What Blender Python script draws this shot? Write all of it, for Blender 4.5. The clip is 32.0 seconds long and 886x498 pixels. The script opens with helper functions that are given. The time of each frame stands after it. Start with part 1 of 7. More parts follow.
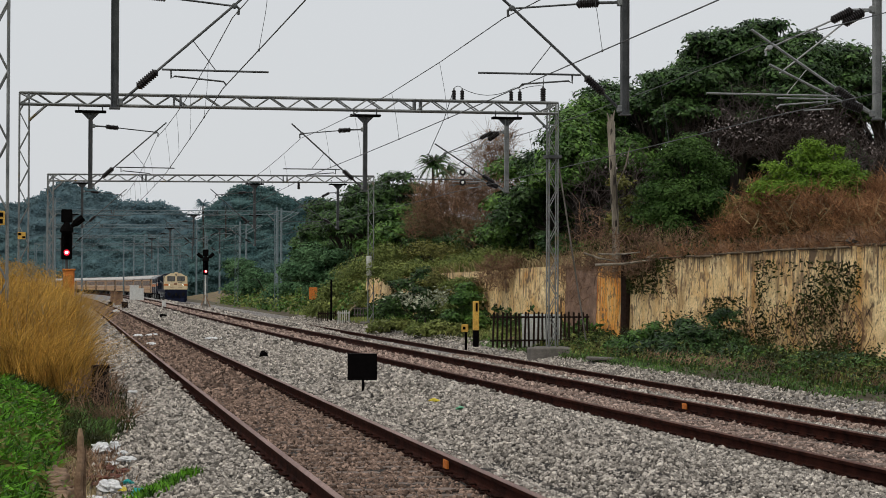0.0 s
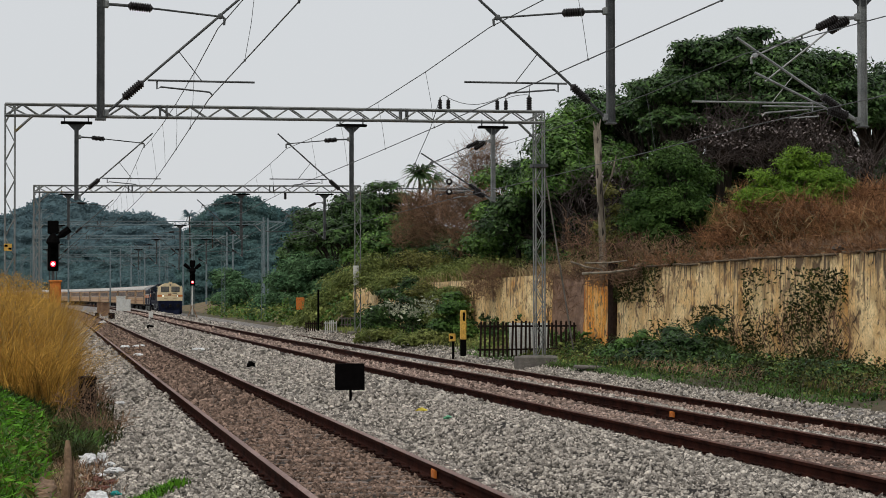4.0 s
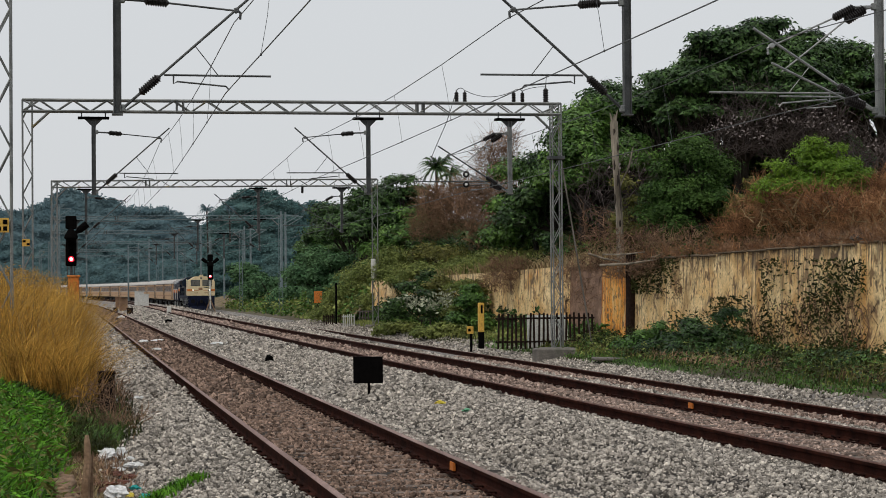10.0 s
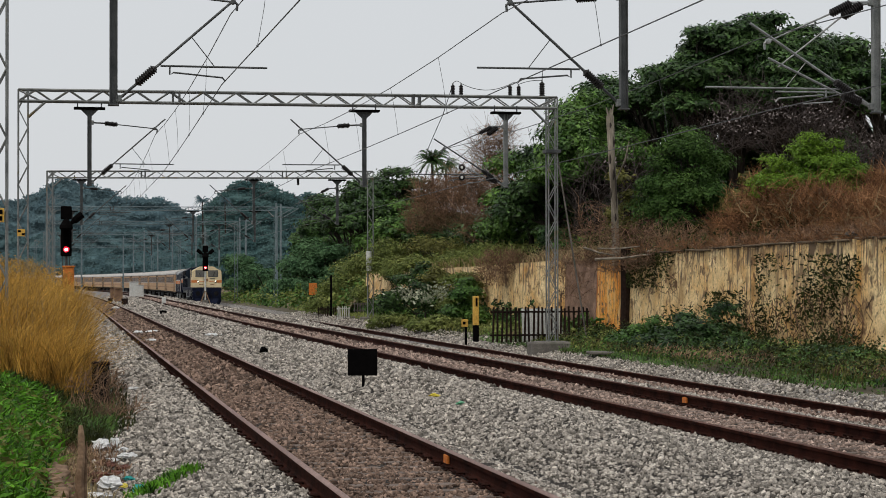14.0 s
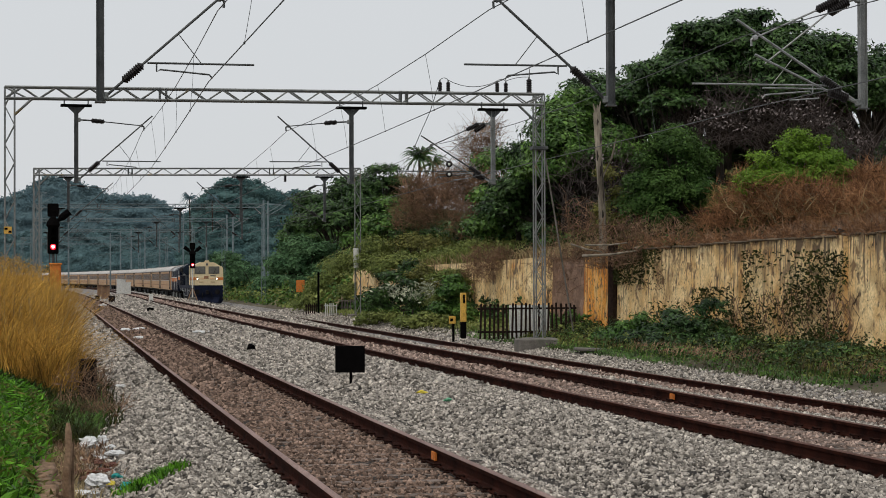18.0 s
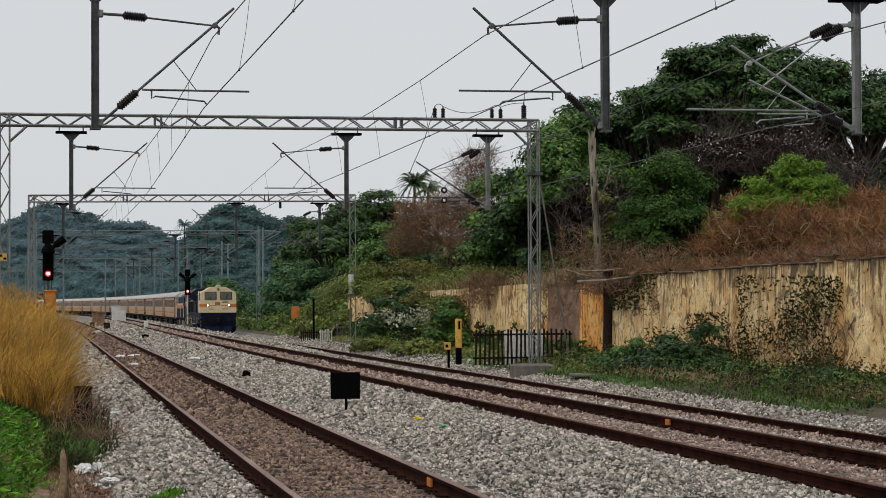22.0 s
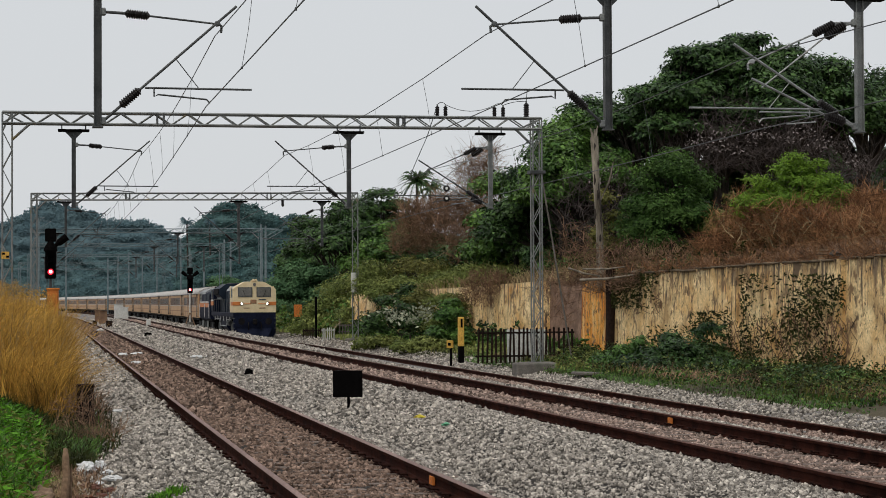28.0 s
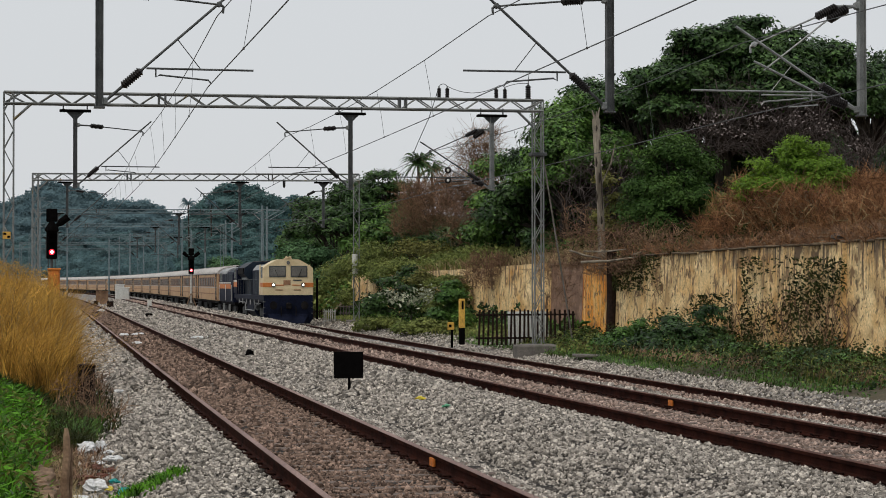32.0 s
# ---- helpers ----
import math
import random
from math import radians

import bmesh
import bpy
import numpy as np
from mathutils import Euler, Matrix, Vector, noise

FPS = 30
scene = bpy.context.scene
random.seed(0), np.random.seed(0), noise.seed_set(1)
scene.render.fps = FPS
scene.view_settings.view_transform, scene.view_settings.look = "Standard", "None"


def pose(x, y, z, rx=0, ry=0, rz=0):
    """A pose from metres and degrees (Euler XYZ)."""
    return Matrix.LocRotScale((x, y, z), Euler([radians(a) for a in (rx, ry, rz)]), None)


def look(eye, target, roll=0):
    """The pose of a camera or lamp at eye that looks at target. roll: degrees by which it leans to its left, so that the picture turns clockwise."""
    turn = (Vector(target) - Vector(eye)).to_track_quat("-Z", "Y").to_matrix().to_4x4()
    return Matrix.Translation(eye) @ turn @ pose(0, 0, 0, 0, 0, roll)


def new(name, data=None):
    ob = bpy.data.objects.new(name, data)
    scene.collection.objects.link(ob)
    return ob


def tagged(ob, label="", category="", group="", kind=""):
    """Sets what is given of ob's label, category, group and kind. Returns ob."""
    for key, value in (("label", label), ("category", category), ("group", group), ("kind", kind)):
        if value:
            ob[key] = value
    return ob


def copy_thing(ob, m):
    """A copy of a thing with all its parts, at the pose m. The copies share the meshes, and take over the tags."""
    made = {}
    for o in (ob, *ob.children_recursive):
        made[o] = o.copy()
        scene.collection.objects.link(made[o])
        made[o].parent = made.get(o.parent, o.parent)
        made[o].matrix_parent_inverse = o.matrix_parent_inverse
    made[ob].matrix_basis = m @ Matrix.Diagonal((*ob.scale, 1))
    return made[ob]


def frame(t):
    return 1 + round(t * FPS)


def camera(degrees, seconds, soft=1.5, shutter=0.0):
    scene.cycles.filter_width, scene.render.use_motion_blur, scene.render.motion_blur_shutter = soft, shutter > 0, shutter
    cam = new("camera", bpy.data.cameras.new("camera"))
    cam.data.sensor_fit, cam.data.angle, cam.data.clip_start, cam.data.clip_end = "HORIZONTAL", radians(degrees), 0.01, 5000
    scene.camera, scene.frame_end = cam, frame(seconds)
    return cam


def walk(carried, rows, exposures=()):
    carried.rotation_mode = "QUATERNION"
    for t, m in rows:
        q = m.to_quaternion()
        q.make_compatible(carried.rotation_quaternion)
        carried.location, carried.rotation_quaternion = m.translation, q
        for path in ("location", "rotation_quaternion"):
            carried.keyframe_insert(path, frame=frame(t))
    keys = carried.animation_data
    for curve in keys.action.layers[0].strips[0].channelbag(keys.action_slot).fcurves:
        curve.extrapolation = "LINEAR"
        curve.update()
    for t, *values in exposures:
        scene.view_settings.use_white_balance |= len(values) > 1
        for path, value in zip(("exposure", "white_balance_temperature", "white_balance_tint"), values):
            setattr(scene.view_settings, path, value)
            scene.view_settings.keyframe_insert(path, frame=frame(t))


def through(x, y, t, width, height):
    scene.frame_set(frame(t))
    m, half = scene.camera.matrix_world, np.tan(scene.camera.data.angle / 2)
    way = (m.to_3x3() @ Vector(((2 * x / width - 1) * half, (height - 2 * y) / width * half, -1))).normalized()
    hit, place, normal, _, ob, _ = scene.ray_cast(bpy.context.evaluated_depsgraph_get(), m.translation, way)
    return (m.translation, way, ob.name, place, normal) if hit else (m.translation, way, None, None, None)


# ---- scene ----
# Long-lens view along three railway tracks; x right, y along the view, z up, rail top of the two near tracks at z = 0.
random.seed(7)
cam = camera(24.64, 32.0, soft=0.5)
EYE = (0.0, 0.0, 1.776)
# seconds, turn to the left, tilt up, lean
AIM = [
    (0, 0.216, 1.011, -0.183), (0.5, -0.024, 1.182, -0.171), (1, 0.107, 1.08, -0.3),
    (1.5, 0.047, 1.16, -0.198), (2, -0.059, 1.059, -0.21), (2.5, -0.115, 1.157, -0.147),
    (3, -0.263, 1.2, -0.101), (3.5, -0.185, 1.293, 0.121), (5.5, -0.059, 1.185, 0.047),
    (6, -0.199, 1.338, 0.085), (6.5, -0.112, 1.453, -0.019), (7, -0.066, 1.084, -0.002),
    (7.5, 0.02, 1.003, -0.193), (8, 0.187, 1.261, -0.158), (8.5, 0.102, 1.422, -0.002),
    (9, 0.545, 1.477, 0.502), (9.5, 0.43, 1.196, 0.472), (10, 0.338, 1.073, 0.485),
    (10.5, 0.131, 0.875, 0.374), (11, 0.629, 1.145, 0.602), (11.5, 0.54, 1.123, 0.607),
    (12, 0.397, 0.96, 0.431), (12.5, 0.267, 0.994, 0.315), (13, -0, 0.862, -0), (13.5, 0.264, 1.007, -0.026),
    (14, 0.205, 0.872, 0.09), (14.5, 0.022, 0.978, 0.374), (16.5, 0.13, 0.416, -0.058),
    (17, 0.014, 0.449, 0.157), (17.5, -0.271, 0.851, 0.234), (18, -0.152, 0.781, 0.183),
    (18.5, -0.183, 1.091, 0.112), (19, -0.061, 0.943, 0.221), (19.5, -0.357, 0.799, 0.228),
    (20, -0.291, 0.891, 0.34), (20.5, -0.407, 1.098, 0.404), (21, -0.533, 1.05, 0.268),
    (21.5, -0.526, 1.272, 0.319), (22, -0.293, 1.516, 0.302), (22.5, 0.058, 1.525, 0.293),
    (23, 0.206, 1.743, 0.304), (23.5, 0.08, 1.741, 0.448), (24, 0.111, 1.605, 0.515),
    (24.5, -0.123, 1.58, 0.372), (25, -0.024, 1.508, 0.487), (25.5, 0.117, 1.371, 0.423),
    (27.5, -0.098, 1.409, 0.371), (28, -0.224, 1.467, 0.282), (28.5, 0.054, 1.408, 0.239),
    (29, 0.066, 1.325, 0.148), (29.5, 0.069, 1.38, 0.313), (30, -0.002, 1.156, 0.296),
    (30.5, 0.058, 1.312, 0.36), (31, 0.13, 1.12, 0.089), (31.5, -0.02, 1.202, 0.155),
    (32, -0.188, 0.951, 0.059),
]


def aim(turn, tilt, lean):
    return pose(*EYE, 0, 0, turn) @ pose(0, 0, 0, tilt) @ pose(0, 0, 0, 0, lean) @ pose(0, 0, 0, 90)


walk(cam, [(t, aim(a, b, c)) for t, a, b, c in AIM])

# ---- world and light: a bright, even overcast ----
SUN_UP, SUN_ROUND = 56, 215
world = bpy.data.worlds.new("world")
scene.world = world
world.use_nodes = True
wn, wl = world.node_tree.nodes, world.node_tree.links
sky = wn.new("ShaderNodeTexSky")
sky.sky_type, sky.sun_disc = "NISHITA", False
sky.sun_elevation, sky.sun_rotation = radians(SUN_UP), radians(SUN_ROUND)
sky.dust_density = 4.0
cloud = wn.new("ShaderNodeMix")
cloud.data_type = "RGBA"
cloud.inputs[0].default_value = 0.93
cloud.inputs[7].default_value = (6.35, 6.55, 6.75, 1)
wl.new(sky.outputs[0], cloud.inputs[6])
wl.new(cloud.outputs[2], wn["Background"].inputs[0])
wn["Background"].inputs[1].default_value = 0.108
sun = new("sun", bpy.data.lights.new("sun", "SUN"))
sun.data.energy, sun.data.angle, sun.data.color = 1.15, radians(25), (1.0, 0.93, 0.82)
sun.matrix_world = look((-47, -67, 121), (0, 0, 0))
scene.view_settings.exposure = 0.0


# ---- materials ----
def material(name, dark, light, scale=3.0, rough=0.8, metal=0.0, bump=0.3, fine=40.0, vary=0.0, by="", stain=None, stain_scale=0.6,
             spec=0.18, stretch=(1, 1, 1), through=0.0, stain_cut=0.55, cells=0.0, grit=1.0):
    """Two-scale procedural surface: coarse patches, fine grain, optional stains, and variation by island or by object."""
    m = bpy.data.materials.new(name)
    m.use_nodes = True
    n, l = m.node_tree.nodes, m.node_tree.links
    b = n["Principled BSDF"]
    b.inputs["Roughness"].default_value, b.inputs["Metallic"].default_value = rough, metal
    b.inputs["Specular IOR Level"].default_value = spec
    co = n.new("ShaderNodeTexCoord")
    mp = n.new("ShaderNodeMapping")
    mp.inputs["Scale"].default_value = stretch
    l.new(co.outputs["Object"], mp.inputs[0])

    def noise_at(s, detail):
        t = n.new("ShaderNodeTexNoise")
        t.inputs["Scale"].default_value, t.inputs["Detail"].default_value = s, detail
        l.new(mp.outputs[0], t.inputs["Vector"])
        return t

    def mix(kind, fac, a, c):
        x = n.new("ShaderNodeMix")
        x.data_type, x.blend_type = "RGBA", kind
        for sock, v in ((x.inputs[0], fac), (x.inputs[6], a), (x.inputs[7], c)):
            if isinstance(v, (int, float)):
                sock.default_value = v
            elif isinstance(v, tuple):
                sock.default_value = (*v, 1)
            else:
                l.new(v, sock)
        return x.outputs[2]

    coarse, grain = noise_at(scale, 4), noise_at(fine, 3)
    ramp = n.new("ShaderNodeMapRange")
    ramp.inputs[1].default_value, ramp.inputs[2].default_value = 0.3, 0.7
    l.new(coarse.outputs[0], ramp.inputs[0])
    colour = mix("MIX", ramp.outputs[0], dark, light)
    g = n.new("ShaderNodeMapRange")
    g.inputs[1].default_value, g.inputs[2].default_value, g.inputs[3].default_value, g.inputs[4].default_value = 0.3, 0.7, 1 - 0.28 * grit, 1 + 0.2 * grit
    l.new(grain.outputs[0], g.inputs[0])
    colour = mix("MULTIPLY", 1.0, colour, g.outputs[0])
    if stain:
        s = noise_at(stain_scale, 5)
        r = n.new("ShaderNodeMapRange")
        r.inputs[1].default_value, r.inputs[2].default_value = stain_cut, stain_cut + 0.12
        l.new(s.outputs[0], r.inputs[0])
        colour = mix("MIX", r.outputs[0], colour, stain)
    height = grain.outputs[0]
    if cells:
        vo, ed = n.new("ShaderNodeTexVoronoi"), n.new("ShaderNodeTexVoronoi")
        ed.feature = "DISTANCE_TO_EDGE"
        for t in (vo, ed):
            t.inputs["Scale"].default_value = cells
            l.new(mp.outputs[0], t.inputs["Vector"])
        each, gap = n.new("ShaderNodeMapRange"), n.new("ShaderNodeMapRange")
        each.inputs[3].default_value, each.inputs[4].default_value = 0.45, 1.5
        l.new(vo.outputs["Color"], each.inputs[0])
        # cell edges are darkened to paint the shade between stones
        gap.inputs[2].default_value, gap.inputs[3].default_value = 0.16, 0.25
        l.new(ed.outputs["Distance"], gap.inputs[0])
        colour = mix("MULTIPLY", 1.0, colour, each.outputs[0])
        colour = mix("MULTIPLY", 1.0, colour, gap.outputs[0])
        height = ed.outputs["Distance"]
    if vary:
        if by == "object":
            src = n.new("ShaderNodeObjectInfo").outputs["Random"]
        else:
            src = n.new("ShaderNodeNewGeometry").outputs["Random Per Island"]
        v = n.new("ShaderNodeMapRange")
        v.inputs[3].default_value, v.inputs[4].default_value = 1 - vary, 1 + vary
        l.new(src, v.inputs[0])
        colour = mix("MULTIPLY", 1.0, colour, v.outputs[0])
    l.new(colour, b.inputs["Base Color"])
    if bump:
        bp = n.new("ShaderNodeBump")
        bp.inputs["Strength"].default_value, bp.inputs["Distance"].default_value = bump, 0.02
        l.new(height, bp.inputs["Height"])
        l.new(bp.outputs[0], b.inputs["Normal"])
    if through:
        tr = n.new("ShaderNodeBsdfTranslucent")
        l.new(colour, tr.inputs[0])
        ms = n.new("ShaderNodeMixShader")
        ms.inputs[0].default_value = through
        l.new(b.outputs[0], ms.inputs[1])
        l.new(tr.outputs[0], ms.inputs[2])
        l.new(ms.outputs[0], n["Material Output"].inputs[0])
    return m


def lamp_material(name, colour, strength):
    m = bpy.data.materials.new(name)
    m.use_nodes = True
    b = m.node_tree.nodes["Principled BSDF"]
    b.inputs["Base Color"].default_value = (*colour, 1)
    b.inputs["Emission Color"].default_value = (*colour, 1)
    b.inputs["Emission Strength"].default_value = strength
    return m


M = {
    "ballast": material("grey_ballast", (0.25, 0.23, 0.212), (0.38, 0.355, 0.335), 2, fine=60, bump=0.9, cells=15),
    "ballast_dirty": material("brown_ballast", (0.12, 0.09, 0.075), (0.22, 0.175, 0.15), 1.5, fine=60, bump=0.9, cells=15),
    "ballast_rust": material("rusty_ballast", (0.2, 0.155, 0.14), (0.32, 0.265, 0.24), 2, fine=60, bump=0.9, cells=15),
    # near-black bed colour paints the shade in gaps between loose stones
    "gap": material("ballast_gap_shade", (0.018, 0.014, 0.011), (0.06, 0.048, 0.04), 5, fine=60, bump=0.9, cells=22),
    "stone": material("grey_stone", (0.135, 0.121, 0.105), (0.54, 0.49, 0.432), 11, fine=50, vary=0.72, spec=0.05),
    "stone_dirty": material("brown_stone", (0.08, 0.052, 0.04), (0.32, 0.225, 0.175), 11, fine=50, vary=0.7, spec=0.05),
    "stone_rust": material("rusty_stone", (0.14, 0.098, 0.08), (0.46, 0.345, 0.29), 11, fine=50, vary=0.7, spec=0.05),
    "soil": material("soil", (0.06, 0.05, 0.03), (0.14, 0.115, 0.07), 0.7, fine=14, bump=0.8, stain=(0.05, 0.07, 0.025)),
    "bank": material("bank_soil", (0.1, 0.08, 0.045), (0.26, 0.185, 0.105), 0.5, fine=9, bump=0.9, stain=(0.05, 0.08, 0.02)),
    "rail": material("rusty_rail", (0.012, 0.004, 0.003), (0.045, 0.014, 0.009), 4, 0.85, 0.0, fine=70, spec=0.04),
    "rail_top": material("worn_rail_top", (0.15, 0.085, 0.068), (0.3, 0.195, 0.165), 2, 0.55, 0.05, fine=50, bump=0.1, stretch=(1, 0.05, 1)),
    "rail_top_rust": material("rusted_rail_top", (0.06, 0.028, 0.022), (0.15, 0.08, 0.062), 2, 0.7, 0.0, fine=50, spec=0.08, bump=0.1),
    "sleeper": material("concrete_sleeper", (0.12, 0.09, 0.075), (0.23, 0.178, 0.15), 3, fine=60, vary=0.2, by="object"),
    "clip": material("dark_clip", (0.012, 0.006, 0.005), (0.04, 0.018, 0.014), 20, 0.8, 0.0, spec=0.05),
    "orange_paint": material("orange_paint", (0.52, 0.15, 0.03), (0.68, 0.23, 0.05), 15, stain=(0.3, 0.12, 0.04), stain_scale=9),
    "black": material("black_paint", (0.0015, 0.0013, 0.0013), (0.004, 0.0034, 0.0034), 8, 0.9, spec=0.05),
    "steel": material("weathered_steel", (0.16, 0.17, 0.17), (0.3, 0.31, 0.3), 2.5, 0.6, 0.35, stain=(0.22, 0.16, 0.05), stain_scale=1.6, stain_cut=0.63),
    "steel_dark": material("dark_steel", (0.06, 0.064, 0.066), (0.13, 0.135, 0.135), 2.5, 0.6, 0.4),
    # pale blue-grey stands in for haze over distant steel
    "steel_far_haze": material("haze_tinted_far_steel", (0.13, 0.175, 0.19), (0.2, 0.245, 0.26), 2.5, 0.7, 0.0),
    "tube": material("galvanised_tube", (0.2, 0.21, 0.21), (0.36, 0.37, 0.37), 5, 0.5, 0.5),
    "wire": material("copper_wire", (0.09, 0.095, 0.1), (0.16, 0.165, 0.17), 5, 0.6, 0.4, bump=0),
    "insulator": material("brown_insulator", (0.012, 0.011, 0.011), (0.03, 0.026, 0.026), 15, 0.35, bump=0.05),
    "concrete": material("concrete", (0.1, 0.09, 0.08), (0.22, 0.2, 0.18), 2, fine=30, stain=(0.1, 0.1, 0.08), stain_scale=1.5),
    "white_paint": material("white_paint", (0.5, 0.5, 0.47), (0.72, 0.72, 0.69), 4, 0.6, stain=(0.35, 0.3, 0.22), stain_scale=4, stain_cut=0.6),
    "yellow_paint": material("yellow_paint", (0.58, 0.33, 0.06), (0.75, 0.46, 0.1), 5, 0.6, stain=(0.35, 0.22, 0.06), stain_scale=6, stain_cut=0.6),
    "fence": material("rusted_fence", (0.012, 0.008, 0.007), (0.04, 0.025, 0.02), 6, 0.8, spec=0.06),
    # grey base paints the sky's reflection into the panes
    "glass": material("sky_grey_glass", (0.1, 0.098, 0.09), (0.17, 0.16, 0.145), 2, 0.12, spec=0.6, bump=0),
    "coach_glass": material("dark_coach_glass", (0.012, 0.011, 0.01), (0.035, 0.03, 0.027), 2, 0.3, spec=0.3, bump=0),
    "red_light": lamp_material("red_signal_light", (1.0, 0.012, 0.03), 2.2),
    "red_core": lamp_material("red_signal_core", (1.0, 0.5, 0.5), 6.0),
    "head_light": lamp_material("warm_headlight", (1.0, 0.88, 0.66), 5.0),
    "cream": material("cream_paint", (0.62, 0.5, 0.3), (0.75, 0.62, 0.4), 1.5, 0.5, fine=12, bump=0.02, grit=0.2, stain=(0.5, 0.4, 0.25), stain_scale=1.2, stain_cut=0.64),
    "blue": material("dark_blue_paint", (0.003, 0.005, 0.015), (0.008, 0.012, 0.032), 1.5, 0.6, fine=12, bump=0.03, spec=0.1),
    "blue_grille": material("blue_grille", (0.005, 0.009, 0.018), (0.018, 0.028, 0.042), 1.2, 0.5, fine=10, grit=0.5, spec=0.12),
    "stripe": material("orange_stripe", (0.52, 0.16, 0.04), (0.66, 0.23, 0.07), 2, 0.5, bump=0.05),
    "under": material("undergear", (0.006, 0.006, 0.007), (0.02, 0.018, 0.018), 3, 0.8, spec=0.06),
    "coach": material("tan_coach_paint", (0.44, 0.27, 0.15), (0.6, 0.4, 0.235), 0.7, 0.6, fine=8, bump=0.02, grit=0.4, stain=(0.25, 0.15, 0.09), stain_scale=0.7),
    "coach_band": material("brown_coach_band", (0.25, 0.13, 0.075), (0.36, 0.2, 0.115), 0.8, 0.6, fine=8, bump=0.05),
    "coach_roof": material("pale_coach_roof", (0.38, 0.35, 0.33), (0.58, 0.55, 0.52), 0.5, 0.6, fine=6, bump=0.05, stain=(0.36, 0.35, 0.33), stain_scale=0.5),
    "bark": material("grey_bark", (0.022, 0.018, 0.015), (0.07, 0.058, 0.048), 4, fine=25, bump=1.0, stretch=(1, 1, 0.2)),
    "dead_wood": material("dead_wood", (0.1, 0.085, 0.065), (0.4, 0.35, 0.28), 3, fine=30, bump=0.8, stretch=(1, 1, 0.15)),
    "twig": material("dry_twigs", (0.12, 0.052, 0.024), (0.4, 0.21, 0.1), 1.5, vary=0.65),
    "twig_grey": material("grey_twigs", (0.05, 0.04, 0.038), (0.13, 0.105, 0.1), 1.5, vary=0.4),
    "twig_dark": material("dark_brown_twigs", (0.11, 0.063, 0.038), (0.31, 0.185, 0.112), 1.2, vary=0.55),
    "leaf_silver": material("silvery_leaves", (0.24, 0.27, 0.18), (0.46, 0.48, 0.36), 1.5, 0.7, bump=0, vary=0.5, through=0.2),
    "leaf_dark": material("dark_leaves", (0.01, 0.032, 0.009), (0.078, 0.145, 0.04), 0.9, 0.45, bump=0, vary=0.75, through=0.1, spec=0.2),
    "leaf_mid": material("green_leaves", (0.03, 0.085, 0.016), (0.125, 0.225, 0.045), 0.8, 0.45, bump=0, vary=0.65, through=0.12, spec=0.2),
    # the teal lean stands in for haze over the middle distance
    "leaf_teal": material("teal_green_leaves", (0.05, 0.115, 0.055), (0.125, 0.225, 0.1), 0.5, 0.6, bump=0, vary=0.55, through=0.2, spec=0.08),
    # dark olive, used for dark weeds and to put shade into scrub
    "leaf_shade": material("olive_shade_leaves", (0.012, 0.02, 0.006), (0.065, 0.075, 0.022), 0.9, 0.6, bump=0, vary=0.6, through=0.15, spec=0.1),
    "twig_brown": material("brown_twigs", (0.12, 0.07, 0.045), (0.32, 0.2, 0.125), 1.2, vary=0.55),
    "leaf_olive": material("olive_green_leaves", (0.11, 0.15, 0.04), (0.28, 0.31, 0.095), 0.5, 0.6, bump=0, vary=0.5, through=0.2, spec=0.1),
    "leaf_fresh": material("fresh_green_leaves", (0.026, 0.068, 0.015), (0.085, 0.155, 0.036), 0.8, 0.6, bump=0, vary=0.5, through=0.22, spec=0.12),
    "leaf_bright": material("bright_leaves", (0.085, 0.17, 0.014), (0.19, 0.31, 0.035), 0.6, 0.6, bump=0, vary=0.4, through=0.25),
    "leaf_yellow": material("yellowing_leaves", (0.11, 0.115, 0.03), (0.21, 0.2, 0.055), 0.6, 0.6, bump=0, vary=0.5, through=0.2),
    # the next three leaf colours have the blue of distance haze mixed in
    "leaf_far_haze": material("haze_tinted_far_leaves", (0.092, 0.152, 0.178), (0.14, 0.212, 0.232), 0.22, 0.95, bump=0, fine=1.5, vary=0.16, through=0.15, spec=0.02, grit=0.6, stretch=(1, 1, 1.8)),
    "leaf_further_haze": material("haze_tinted_farther_leaves", (0.07, 0.125, 0.142), (0.122, 0.196, 0.203), 0.25, 0.95, bump=0, fine=1.6, vary=0.2, through=0.15, spec=0.02, grit=0.7, stretch=(1, 1, 1.8)),
    "leaf_teal_haze": material("haze_tinted_teal_leaves", (0.052, 0.108, 0.113), (0.105, 0.176, 0.17), 0.4, 0.95, bump=0, fine=2.4, vary=0.25, through=0.15, spec=0.02, grit=0.9, stretch=(1, 1, 1.6)),
    "grass": material("green_grass", (0.018, 0.072, 0.005), (0.15, 0.36, 0.028), 3.2, 0.6, bump=0, vary=0.8, through=0.25),
    "dry_grass": material("dry_golden_grass", (0.22, 0.115, 0.022), (0.72, 0.43, 0.09), 1.6, 0.7, bump=0, vary=0.65, through=0.25),
    "pale_leaf": material("pale_leaf_specks", (0.15, 0.125, 0.12), (0.38, 0.33, 0.32), 1.5, 0.8, bump=0, vary=0.5, through=0.3),
    "straw": material("pale_straw", (0.25, 0.19, 0.1), (0.42, 0.33, 0.18), 1.5, 0.8, bump=0, vary=0.5),
    "plastic_white": material("white_plastic", (0.6, 0.6, 0.6), (0.8, 0.8, 0.8), 6, 0.4, bump=0.2),
    "plastic_teal": material("teal_plastic", (0.02, 0.3, 0.28), (0.05, 0.42, 0.4), 6, 0.4, bump=0.2),
    "plastic_yellow": material("yellow_plastic", (0.7, 0.55, 0.05), (0.8, 0.66, 0.1), 6, 0.4, bump=0.2),
